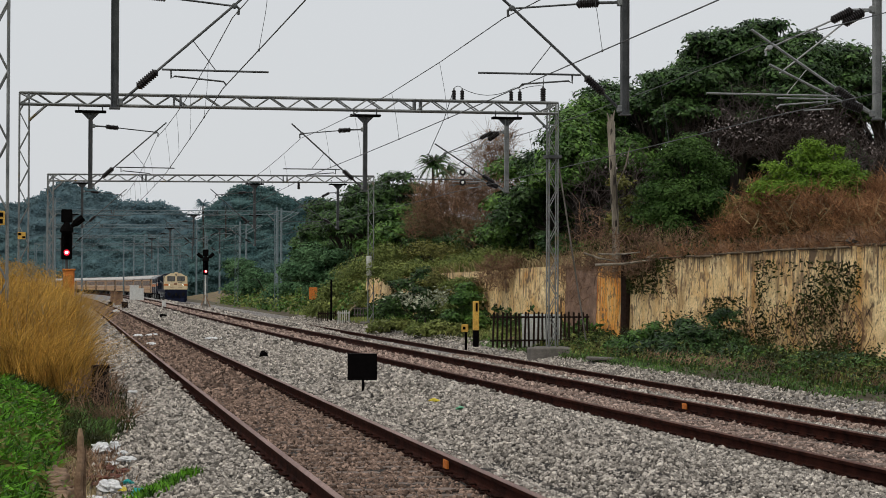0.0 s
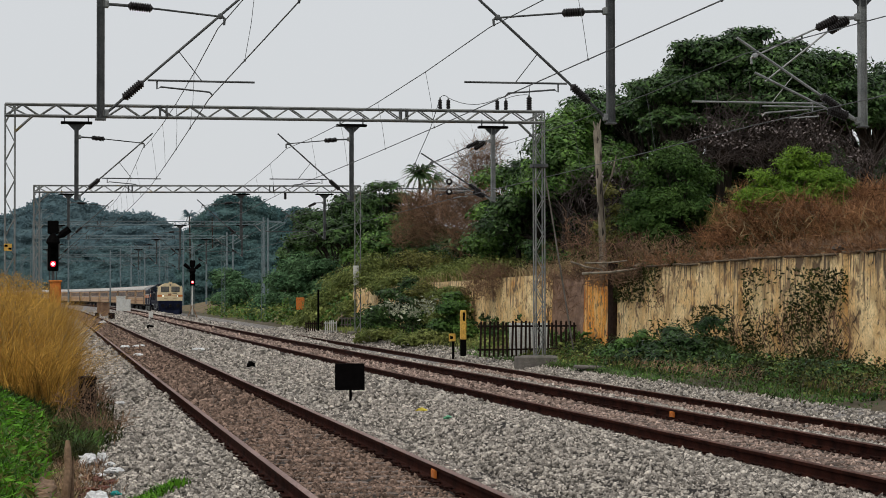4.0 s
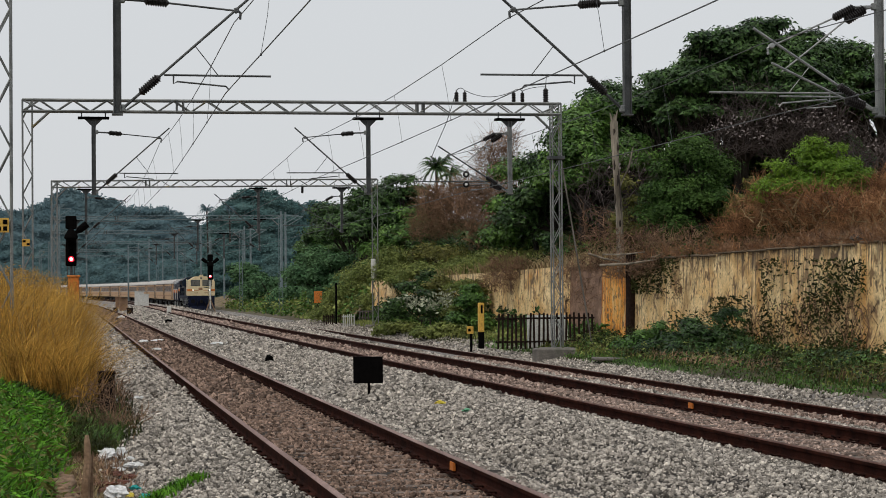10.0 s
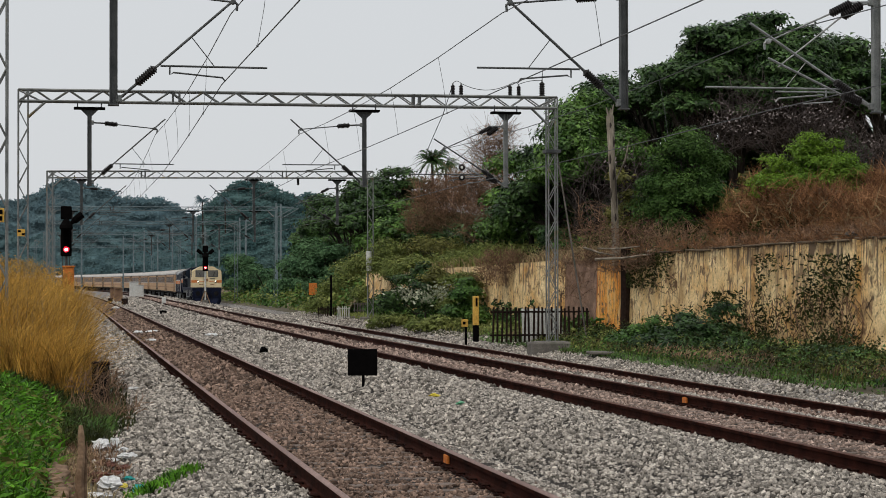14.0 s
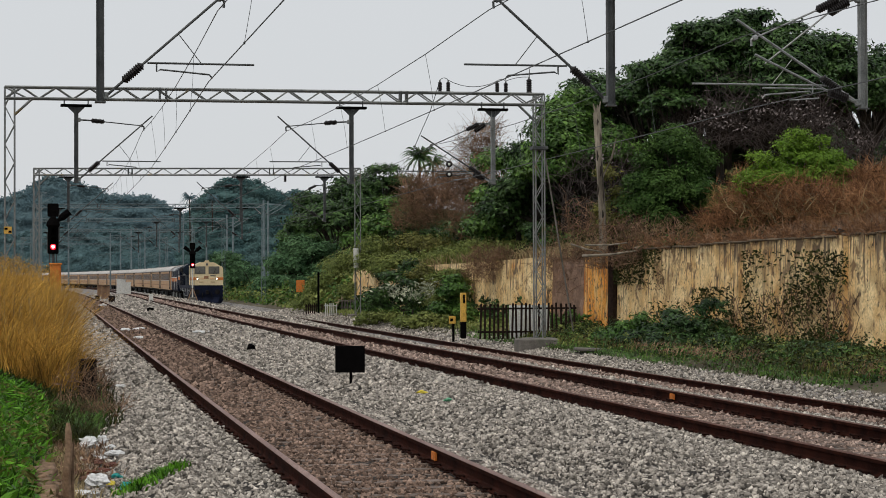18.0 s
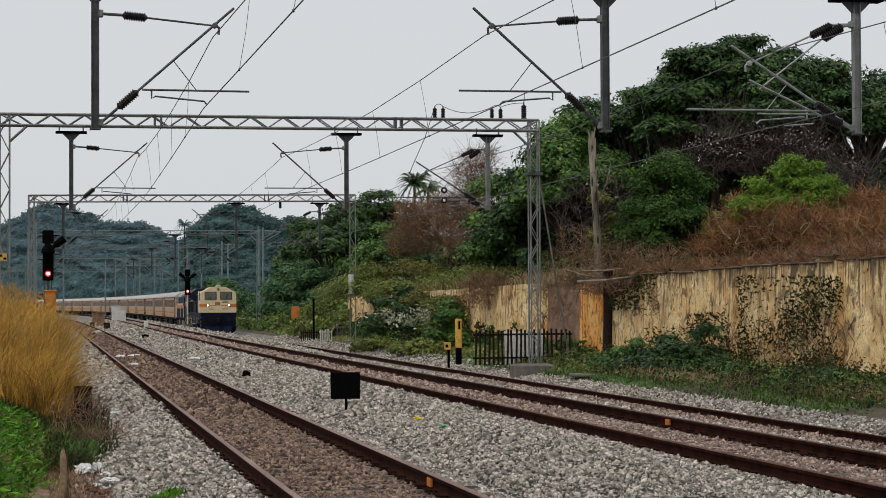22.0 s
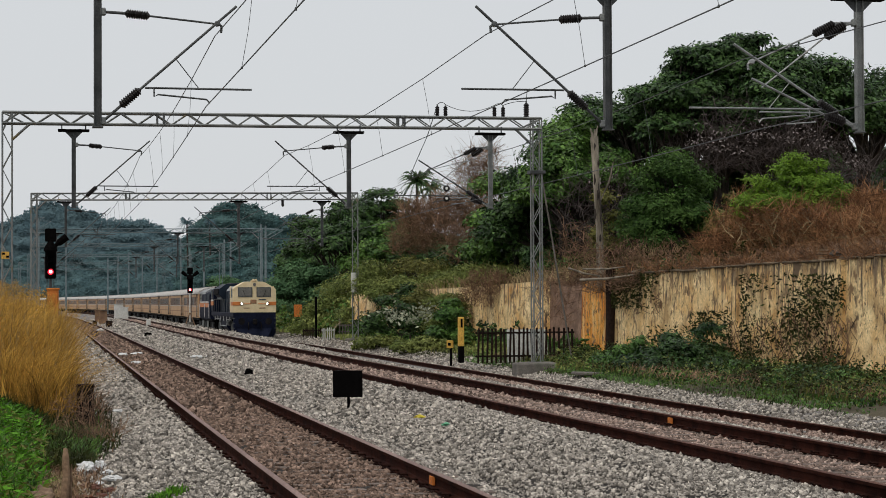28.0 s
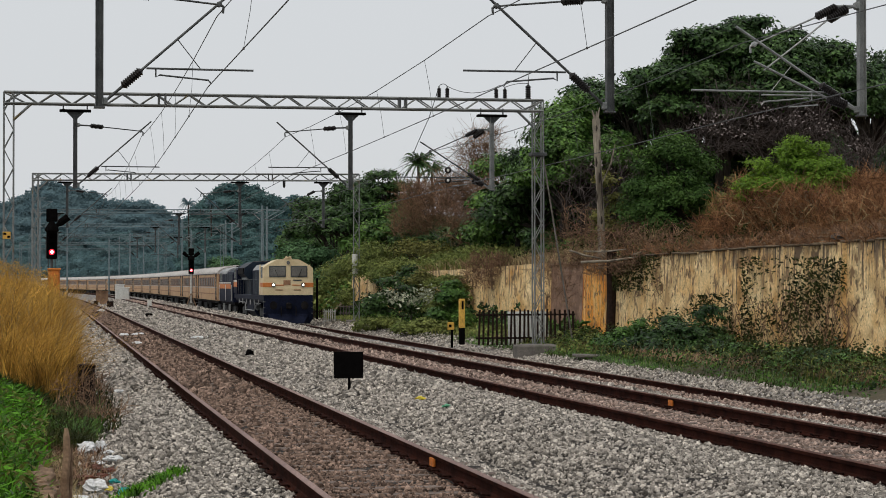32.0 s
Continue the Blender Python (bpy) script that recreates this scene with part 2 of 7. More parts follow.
    "plastic_green": material("pale_green_plastic", (0.12, 0.4, 0.22), (0.2, 0.5, 0.3), 6, 0.4, bump=0.2),
    "plastic_red": material("red_brown_plastic", (0.09, 0.032, 0.022), (0.2, 0.08, 0.05), 6, 0.5, bump=0.2),
    "earth_brick": material("earthy_brick", (0.14, 0.085, 0.05), (0.3, 0.2, 0.13), 5, fine=30, vary=0.25, by="object", bump=0.8),
}


def wall_material(name, dark, light, plain=True):
    """Plaster with blotches and long dark and rusty runs."""
    m = material(name, dark, light, 0.8, 0.85, fine=14, bump=0.5)
    n, l = m.node_tree.nodes, m.node_tree.links
    b = n["Principled BSDF"]
    before = b.inputs["Base Color"].links[0].from_socket
    co = n.new("ShaderNodeTexCoord")

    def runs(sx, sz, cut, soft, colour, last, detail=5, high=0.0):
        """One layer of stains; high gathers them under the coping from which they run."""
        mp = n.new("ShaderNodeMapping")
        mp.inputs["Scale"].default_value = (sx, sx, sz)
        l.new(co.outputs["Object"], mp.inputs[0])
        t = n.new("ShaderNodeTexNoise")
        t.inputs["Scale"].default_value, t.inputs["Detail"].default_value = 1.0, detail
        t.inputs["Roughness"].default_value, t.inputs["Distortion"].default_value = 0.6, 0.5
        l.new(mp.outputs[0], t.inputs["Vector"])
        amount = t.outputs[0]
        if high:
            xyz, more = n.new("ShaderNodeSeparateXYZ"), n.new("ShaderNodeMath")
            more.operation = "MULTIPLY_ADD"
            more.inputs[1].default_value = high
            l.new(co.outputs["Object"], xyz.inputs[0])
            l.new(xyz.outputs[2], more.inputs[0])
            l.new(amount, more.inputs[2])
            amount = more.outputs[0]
        r = n.new("ShaderNodeMapRange")
        r.inputs[1].default_value, r.inputs[2].default_value = cut, cut + soft
        l.new(amount, r.inputs[0])
        x = n.new("ShaderNodeMix")
        x.data_type = "RGBA"
        x.inputs[7].default_value = (*colour, 1)
        l.new(r.outputs[0], x.inputs[0])
        l.new(last, x.inputs[6])
        return x.outputs[2]

    if plain:
        c = runs(0.5, 0.5, 0.44, 0.2, (0.72, 0.42, 0.15), before, 6, -0.03)
        c = runs(0.45, 0.9, 0.56, 0.15, (0.55, 0.28, 0.08), c, 7)
        c = runs(0.9, 0.9, 0.49, 0.16, (0.5, 0.33, 0.155), c, 9)
    else:
        c = runs(2.6, 0.5, 0.5, 0.15, (0.9, 0.62, 0.28), before, 5)
        c = runs(2.2, 0.4, 0.5, 0.12, (0.5, 0.16, 0.03), c, 6)
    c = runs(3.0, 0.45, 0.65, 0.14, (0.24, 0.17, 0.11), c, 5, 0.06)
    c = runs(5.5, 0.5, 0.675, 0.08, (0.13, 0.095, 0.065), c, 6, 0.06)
    if plain:
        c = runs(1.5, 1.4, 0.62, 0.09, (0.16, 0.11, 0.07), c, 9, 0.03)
    c = runs(3.5, 2.6, 0.55, 0.08, (0.25, 0.155, 0.085), c, 8)
    c = runs(7.0, 5.5, 0.6, 0.05, (0.08, 0.058, 0.04), c, 7)
    l.new(c, b.inputs["Base Color"])
    return m


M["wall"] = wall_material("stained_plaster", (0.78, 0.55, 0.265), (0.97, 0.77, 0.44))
M["wall_orange"] = wall_material("rust_orange_plaster", (0.86, 0.33, 0.05), (0.98, 0.5, 0.12), False)
M["hood_roof"] = material("pale_hood_roof", (0.22, 0.23, 0.24), (0.36, 0.37, 0.37), 1.0, 0.6, fine=8, bump=0.05)
M["wall_brown"] = material("red_brown_earth_face", (0.14, 0.085, 0.06), (0.34, 0.215, 0.155), 2.0, fine=12, bump=1.0)
M["coping"] = material("dark_coping", (0.06, 0.045, 0.03), (0.2, 0.15, 0.1), 2.5, fine=20, bump=0.7)


# ---- mesh helpers ----
class Shape:
    """Vertices and faces gathered into one mesh."""

    def __init__(self):
        self.v, self.f, self.slot = [], [], []

    def add(self, verts, faces, slot=0):
        k = len(self.v)
        self.v += [tuple(p) for p in verts]
        self.f += [tuple(i + k for i in q) for q in faces]
        self.slot += [slot] * len(faces)
        return self

    def box(self, c, s, turn=0.0, bevel=0.0, slot=0):
        """A box of size s with chamfered edges, centred at c and turned about z by degrees."""
        hx, hy, hz = s[0] / 2, s[1] / 2, s[2] / 2
        b = min(bevel, hx * 0.9, hy * 0.9, hz * 0.9)
        ca, sa = math.cos(radians(turn)), math.sin(radians(turn))
        rings = [(hx - b, hy - b, -hz), (hx, hy, -hz + b), (hx, hy, hz - b), (hx - b, hy - b, hz)] if b else [(hx, hy, -hz), (hx, hy, hz)]
        pts = []
        for x, y, z in rings:
            cut = b if (b and x == hx) else 0.0
            if b:
                q = [(x - b * (cut > 0), y), (x, y - b * (cut > 0)), (x, -y + b * (cut > 0)), (x - b * (cut > 0), -y),
                     (-x + b * (cut > 0), -y), (-x, -y + b * (cut > 0)), (-x, y - b * (cut > 0)), (-x + b * (cut > 0), y)]
            else:
                q = [(x, y), (x, -y), (-x, -y), (-x, y)]
            pts += [(c[0] + ca * px - sa * py, c[1] + sa * px + ca * py, c[2] + z) for px, py in q]
        m = 8 if b else 4
        faces = [tuple(range(m)), tuple(reversed(range(len(pts) - m, len(pts))))]
        for r in range(len(rings) - 1):
            for i in range(m):
                j = (i + 1) % m
                faces.append((r * m + i, (r + 1) * m + i, (r + 1) * m + j, r * m + j))
        return self.add(pts, faces, slot)

    def tube(self, points, radii, n=8, slot=0, cap=True):
        """A round bar along points; radii is one number or one for each point."""
        points = [Vector(p) for p in points]
        if isinstance(radii, (int, float)):
            radii = [radii] * len(points)
        verts, faces = [], []
        for i, p in enumerate(points):
            d = (points[min(i + 1, len(points) - 1)] - points[max(i - 1, 0)]).normalized()
            a = d.cross(Vector((0, 0, 1)) if abs(d.z) < 0.9 else Vector((1, 0, 0))).normalized()
            b = d.cross(a)
            for k in range(n):
                w = 2 * math.pi * k / n
                verts.append(p + (a * math.cos(w) + b * math.sin(w)) * radii[i])
        for i in range(len(points) - 1):
            for k in range(n):
                j = (k + 1) % n
                faces.append((i * n + k, i * n + j, (i + 1) * n + j, (i + 1) * n + k))
        if cap:
            faces += [tuple(reversed(range(n))), tuple(range(len(verts) - n, len(verts)))]
        return self.add(verts, faces, slot)

    def lathe(self, foot, axis, profile, n=10, slot=0):
        """Rings along an axis from foot: profile of (distance, radius)."""
        a = Vector(axis).normalized()
        return self.tube([Vector(foot) + a * d for d, r in profile], [r for d, r in profile], n, slot)

    def prism(self, outline, x0, x1, slot=0):
        """An outline of (y, z) drawn out along x."""
        n = len(outline)
        v = [(x0, y, z) for y, z in outline] + [(x1, y, z) for y, z in outline]
        f = [(i, (i + 1) % n, n + (i + 1) % n, n + i) for i in range(n)]
        return self.add(v, f + [tuple(reversed(range(n))), tuple(range(n, 2 * n))], slot)


def mesh_of(name, shape, *mats):
    me = bpy.data.meshes.new(name)
    me.from_pydata(shape.v, [], shape.f)
    for m in mats:
        me.materials.append(m)
    if len(mats) > 1:
        me.polygons.foreach_set("material_index", shape.slot)
    me.update()
    return me


def part(name, shape, mat, parent, label=""):
    """One mesh under a thing or a part; shape is a Shape or a mesh that is shared."""
    me = shape if isinstance(shape, bpy.types.Mesh) else mesh_of(name, shape, *(mat if isinstance(mat, tuple) else (mat,)))
    ob = new(name, me)
    ob.parent = parent
    return tagged(ob, label) if label else ob


def thing(name, m, label, category, group="", kind=""):
    ob = new(name)
    ob.matrix_basis = m
    return tagged(ob, label, category, group, kind)


def solid(name, shape, mat, label, category, group="", kind="", m=None):
    ob = new(name, mesh_of(name, shape, *(mat if isinstance(mat, tuple) else (mat,))))
    if m is not None:
        ob.matrix_basis = m
    return tagged(ob, label, category, group, kind)


def fast_mesh(name, verts, faces, mat):
    """A mesh from number arrays, for the many small pieces of stuff."""
    me = bpy.data.meshes.new(name)
    verts, faces = np.asarray(verts, np.float32).reshape(-1, 3), np.asarray(faces, np.int32)
    m, k = faces.shape
    me.vertices.add(len(verts))
    me.vertices.foreach_set("co", verts.ravel())
    me.loops.add(m * k)
    me.loops.foreach_set("vertex_index", faces.ravel())
    me.polygons.add(m)
    me.polygons.foreach_set("loop_start", np.arange(m, dtype=np.int32) * k)
    me.materials.append(mat)
    me.update(calc_edges=True)
    return me


# ---- plan of the line ----
CROSS = 0.977


def bend(y, a, b, c, d):
    """x of a centreline at y; straight on past 640 m."""
    y = np.asarray(y, float)
    e = np.minimum(y, 640.0)
    q, w = e / 50, np.maximum(e - 250, 0)
    slope = (b + 2 * c * q + 3 * d * q * q) / 50 - 0.00034 * w
    return a + b * q + c * q * q + d * q ** 3 - 0.00017 * w * w + slope * (y - e)


def line_one(y):
    return bend(y, 3.219, -9.716, 0.1127, -0.02446)


def line_two(y):
    return bend(y, 9.079, -10.157, 0.2182, -0.01855)


def foot_of(x13, y):
    """x for a bearing at depth y."""
    return (x13 - 784) / 3590 * y


def z_of(y13, y):
    return 1.776 + (495 - y13) / 3590 * y


LOW = -0.66


def line_three(y):
    return line_two(y) + 5.45


def heading(line, y):
    return math.degrees(math.atan2(float(line(y + 1) - line(y - 1)), 2.0))


def on_line(line, y, off=0.0, z=0.0):
    """A point beside a track: off metres to the right of its centre."""
    a = radians(heading(line, y))
    return Vector((float(line(y)) + off * math.cos(a), y - off * math.sin(a), z))


PROFILE_ONE = ((-900, -0.3), (-60, -0.2), (-12, 0.15), (-6, 0.12), (-3.9, 0.02), (-3.1, -0.3), (-2.5, -0.36), (-1.75, -0.18), (-1.0, -0.165), (-0.74, -0.192), (0.74, -0.192), (1.0, -0.17), (1.35, -0.2), (1.8, -0.33), (2.3, -0.25), (2.8, -0.2))
PROFILE_TWO = ((-2.8, -0.2), (-2.0, -0.11), (-1.3, -0.15), (-1.0, -0.165), (-0.74, -0.205), (0.74, -0.205), (1.0, -0.165), (2.2, -0.25), (3.4, -0.822), (7.0, -0.822), (7.6, -0.75), (8.8, -0.52), (12, -0.5), (900, -0.5))


def ground_z(x, y):
    x, y = np.asarray(x, float), np.asarray(y, float)
    a, b = (x - line_one(y)) * CROSS, (x - line_two(y)) * CROSS
    z = np.where(b < -2.8, np.interp(a, *zip(*PROFILE_ONE)), np.interp(b, *zip(*PROFILE_TWO)))
    heap = np.clip((y - 70) / 25, 0, 1) * np.exp(-((b - 2.6) / 0.6) ** 2)
    return z + 0.28 * heap


def stretch_steps(*runs):
    out = []
    for a, b, s in runs:
        out += list(np.arange(a, b, s))
    return np.array(out)


def build_ground():
    ys = np.concatenate([stretch_steps((-60, 8, 6), (8, 60, 0.5), (60, 140, 2), (140, 700, 14)), [750, 1000, 1600, 3200]])
    os_ = np.concatenate([[-1800, -600, -250, -120, -60, -35, -24, -18, -14], stretch_steps((-12, 13, 0.3)), [14, 17, 22, 30, 50, 90, 200, 600, 1800]])
    Y, O = np.meshgrid(ys, os_, indexing="ij")
    X = line_two(Y) + O / CROSS
    Z = ground_z(X, Y)
    near = (np.abs(O) < 14) & (Y < 70) & (Y > 5)
    rnd = np.random.RandomState(4)
    Z = Z + np.where(near, rnd.normal(0, 0.012, Z.shape), 0)
    n, m = Y.shape
    idx = np.arange(n * m).reshape(n, m)
    faces = np.stack([idx[:-1, :-1], idx[:-1, 1:], idx[1:, 1:], idx[1:, :-1]], -1).reshape(-1, 4)
    me = fast_mesh("ground", np.stack([X, Y, Z], -1).reshape(-1, 3), faces, M["soil"])
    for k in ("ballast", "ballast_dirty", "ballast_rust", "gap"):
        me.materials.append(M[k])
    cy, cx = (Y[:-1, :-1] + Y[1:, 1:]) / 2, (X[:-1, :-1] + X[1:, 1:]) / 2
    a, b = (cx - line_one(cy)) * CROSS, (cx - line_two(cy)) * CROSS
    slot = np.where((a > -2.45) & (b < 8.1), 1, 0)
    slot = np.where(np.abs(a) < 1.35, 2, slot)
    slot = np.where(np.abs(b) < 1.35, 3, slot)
    # near bed takes the dark tone that paints shade between stones
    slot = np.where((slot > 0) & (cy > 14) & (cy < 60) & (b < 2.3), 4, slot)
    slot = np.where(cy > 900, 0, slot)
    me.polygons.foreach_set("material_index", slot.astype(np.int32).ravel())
    me.polygons.foreach_set("use_smooth", np.ones(len(me.polygons), bool))
    tagged(new("ground", me), "ballasted railway formation between grassy soil verges", "ground", kind="structure")


build_ground()

# ---- rails, sleepers and clips ----
RAIL = [(-0.075, -0.172), (0.075, -0.172), (0.075, -0.161), (0.02, -0.145), (0.009, -0.125), (0.009, -0.055), (0.034, -0.042), (0.036, -0.008),
        (0.028, 0.0), (-0.028, 0.0), (-0.036, -0.008), (-0.034, -0.042), (-0.009, -0.055), (-0.009, -0.125), (-0.02, -0.145), (-0.075, -0.161)]


def rail_shape(line, off, z0, y0, y1):
    s = Shape()
    ys = np.concatenate([np.arange(y0, 80, 2.0), np.arange(80, y1 + 1, 6.0)])
    n, verts, faces, slots = len(RAIL), [], [], []
    for y in ys:
        for o, z in RAIL:
            verts.append(on_line(line, float(y), off + o, z0 + z))
    for i in range(len(ys) - 1):
        for k in range(n):
            j = (k + 1) % n
            faces.append((i * n + k, (i + 1) * n + k, (i + 1) * n + j, i * n + j))
            slots.append(1 if k in (7, 8, 9) else 0)
    s.v, s.f, s.slot = [tuple(v) for v in verts], faces, slots
    return s


def sleeper_mesh():
    s = Shape()
    half = [(-1.375, 0.0), (-0.9, 0.0), (-0.5, -0.005), (0.5, -0.005), (0.9, 0.0), (1.375, 0.0)]
    v, f = [], []
    for x, z in half:
        v += [(x, -0.14, -0.2), (x, -0.1, z), (x, 0.1, z), (x, 0.14, -0.2)]
    for i in range(5):
        for k in range(3):
            f.append((i * 4 + k, i * 4 + k + 1, i * 4 + k + 5, i * 4 + k + 4))
    f += [(0, 3, 2, 1), (20, 21, 22, 23)]
    s.add(v, f)
    return mesh_of("sleeper", s, M["sleeper"])


def clip_mesh():
    """A spring clip: a bent bar beside the rail foot on its cast shoulder."""
    s = Shape()
    s.tube([(-0.01, -0.06, 0.03), (0.05, -0.055, 0.05), (0.065, 0.0, 0.062), (0.045, 0.055, 0.05), (-0.02, 0.05, 0.045), (-0.035, 0.0, 0.03)], 0.011, 5)
    s.box((0.03, 0, 0.01), (0.05, 0.05, 0.03), 0, 0.008)
    return mesh_of("rail_clip", s, M["clip"])


SLEEPER, CLIP = sleeper_mesh(), clip_mesh()


def sleeper_places(line, n, y=8.2):
    """Where each sleeper of a track lies along the line."""
    out = []
    for _ in range(n):
        out.append(y)
        y += 0.6 * math.cos(radians(heading(line, y)))
    return np.array(out)


def build_track(line, z0, y_far, top, label, sleepers, clips, y_first=8.0):
    track = thing("railway_track", Matrix.Identity(4), label, "railway track", "tracks", "structure")
    for off in (-0.838, 0.838):
        part("rail", rail_shape(line, off, z0, -40.0, y_far), (M["rail"], M[top]), track)
    y = y_first + 0.2
    for i in range(sleepers):
        turn = -heading(line, y)
        ob = part("sleeper", SLEEPER, None, track)
        ob.matrix_basis = Matrix.Translation(on_line(line, y, 0, z0 - 0.172)) @ pose(0, 0, 0, 0, 0, turn)
        if i < clips:
            for off, flip in ((-0.838, 0), (-0.838, 180), (0.838, 0), (0.838, 180)):
                c = part("rail_clip", CLIP, None, track)
                c.matrix_basis = Matrix.Translation(on_line(line, y, off + (0.075 if flip == 0 else -0.075), z0 - 0.178)) @ pose(0, 0, 0, 0, 0, turn + flip)
        y += 0.6 * math.cos(radians(turn))
    return track


track_a = build_track(line_one, 0.0, 420, "rail_top", "straight track with worn bright rail heads on dirty ballast", 160, 75)
track_b = build_track(line_two, 0.0, 420, "rail_top_rust", "rusty running track on pale grey ballast", 160, 75)
track_c = build_track(line_three, LOW, 620, "rail_top_rust", "lower track on which the train comes", 100, 0, 30.0)

# orange paint marks on rail webs
for line, off, y, side in ((line_one, 0.838, 20.95, -1), (line_two, 0.838, 31.18, -1)):
    a = -heading(line, y)
    s = Shape().box((0, 0, 0), (0.03, 0.19, 0.09), 0, 0.004)
    p = part("paint_mark", s, M["orange_paint"], track_a if line is line_one else track_b, "orange paint mark on the rail web")
    p.matrix_basis = Matrix.Translation(on_line(line, y, off + side * 0.032, -0.085)) @ pose(0, 0, 0, 0, 0, a)


# ---- overhead line: portals, drop posts, cantilevers, wires ----
def lattice_bar(parent, name, p0, p1, up, depth, width, bays, thick, mat, split):
    """A four-cornered lattice girder from p0 to p1; up is the direction of its depth."""
    p0, p1, up = Vector(p0), Vector(p1), Vector(up).normalized()
    d = (p1 - p0).normalized()
    side = d.cross(up).normalized()
    corners = [(a * depth / 2, b * width / 2) for a, b in ((-1, -1), (-1, 1), (1, 1), (1, -1))]
    for a, b in corners:
        part(name + "_chord", Shape().tube([p0 + up * a + side * b, p1 + up * a + side * b], thick, 4), mat, parent)
    joined = Shape()
    for face in (-1, 1):
        for i in range(bays):
            t0, t1 = i / bays, (i + 1) / bays
            flip = 1 if i % 2 == 0 else -1
            q0 = p0.lerp(p1, t0) + side * face * width / 2 - up * flip * depth / 2
            q1 = p0.lerp(p1, t1) + side * face * width / 2 + up * flip * depth / 2
            if split:
                part(name + "_brace", Shape().tube([q0, q1], thick * 0.6, 4), mat, parent)
            else:
                joined.tube([q0, q1], thick * 0.6, 4)
    if not split:
        part(name + "_lacing", joined, mat, parent)


def portal(left, right, z_top, z_left, z_right, label, split=True, depth=0.38, joints=(0.28, 0.735), steel="steel"):
    """A lattice portal from the foot (x, y) left to the foot right."""
    a, b = Vector((*left, 0)), Vector((*right, 0))
    p = thing("overhead_portal", Matrix.Identity(4), label, "portal", "portals over the line")
    zt = Vector((0, 0, z_top - depth / 2))
    n = max(8, int((b - a).length / 0.55))
    across = (b - a).normalized()
    lattice_bar(p, "boom", a + zt - across * 0.16, b + zt + across * 0.16, (0, 0, 1), depth, 0.36, n, 0.04 if steel == "steel" else 0.03, M[steel], split)
    for q, z in ((a, z_left), (b, z_right)):
        h = z_top - z
        lattice_bar(p, "column", q + Vector((0, 0, z)), q + Vector((0, 0, z_top)), across, 0.32, 0.36, max(6, int(h / 0.6)), 0.028 if steel == "steel" else 0.022, M[steel], split)
        s = 1 if q is a else -1
        part("knee_brace", Shape().tube([q + across * s * 0.16 + Vector((0, 0, z_top - depth - 0.55)), q + across * s * 0.75 + Vector((0, 0, z_top - depth))], 0.045, 4), M["steel"], p)
        part("corner_brace", Shape().tube([q + across * s * -0.16 + Vector((0, 0, z_top)), q + across * s * 0.6 + Vector((0, 0, z_top - depth))], 0.03, 4), M["steel"], p)
        part("footing", Shape().box((q.x, q.y, z - 0.4), (1.2, 1.0, 0.92), math.degrees(math.atan2(across.y, across.x)), 0.05), M["concrete"], p, "grey concrete footing")
    for t in joints:
        q = a.lerp(b, t) + Vector((0, 0, z_top - depth / 2))
        for k in (-0.11, 0.11):
            part("splice_plate", Shape().box(q + across * k, (0.06, 0.42, depth + 0.06), math.degrees(math.atan2(across.y, across.x)), 0.008), M["steel_dark"], p)
    return p


def drop_post(x, y, z_hang, z_low, turn, mat="steel_dark"):
    """An upright hung under the boom by a wide head plate."""
    p = thing("drop_post", pose(x, y, 0, 0, 0, turn), "dark steel drop post hung under a portal boom", "drop post", "drop posts")
    part("head_plate", Shape().box((0, 0, z_hang - 0.04), (1.05, 0.3, 0.08), 0, 0.012), M["black"], p)
    s = Shape()
    s.add([(-0.3, -0.02, z_hang - 0.08), (0.3, -0.02, z_hang - 0.08), (0.08, -0.02, z_hang - 0.3), (-0.08, -0.02, z_hang - 0.3),
           (-0.3, 0.02, z_hang - 0.08), (0.3, 0.02, z_hang - 0.08), (0.08, 0.02, z_hang - 0.3), (-0.08, 0.02, z_hang - 0.3)],
          [(0, 1, 2, 3), (7, 6, 5, 4), (0, 4, 5, 1), (1, 5, 6, 2), (2, 6, 7, 3), (3, 7, 4, 0)])
    part("gusset", s, M["steel_dark"], p)
    h = Shape()
    zc, hh = (z_low + z_hang - 0.08) / 2, z_hang - 0.08 - z_low
    outline = [(-0.072, -0.07), (-0.058, -0.07), (-0.058, -0.006), (0.058, -0.006), (0.058, -0.07), (0.072, -0.07),
               (0.072, 0.07), (0.058, 0.07), (0.058, 0.006), (-0.058, 0.006), (-0.058, 0.07), (-0.072, 0.07)]
    h.add([(u, v, z) for z in (zc - hh / 2, zc + hh / 2) for u, v in outline],
          [(i, (i + 1) % 12, 12 + (i + 1) % 12, 12 + i) for i in range(12)] + [(0, 11, 10, 1), (1, 10, 9, 8), (1, 8, 3, 2), (3, 8, 7, 4), (4, 7, 6, 5)])
    part("post", h, M[mat], p)
    for k in (-0.4, 0.4):
        part("hanger_bolt", Shape().tube([(k, 0, z_hang), (k, 0, z_hang + 0.22)], 0.025, 6), M["steel_dark"], p)
    part("end_cap", Shape().box((0, 0, z_low - 0.015), (0.2, 0.18, 0.03), 0, 0.005), M["steel_dark"], p)
    return p


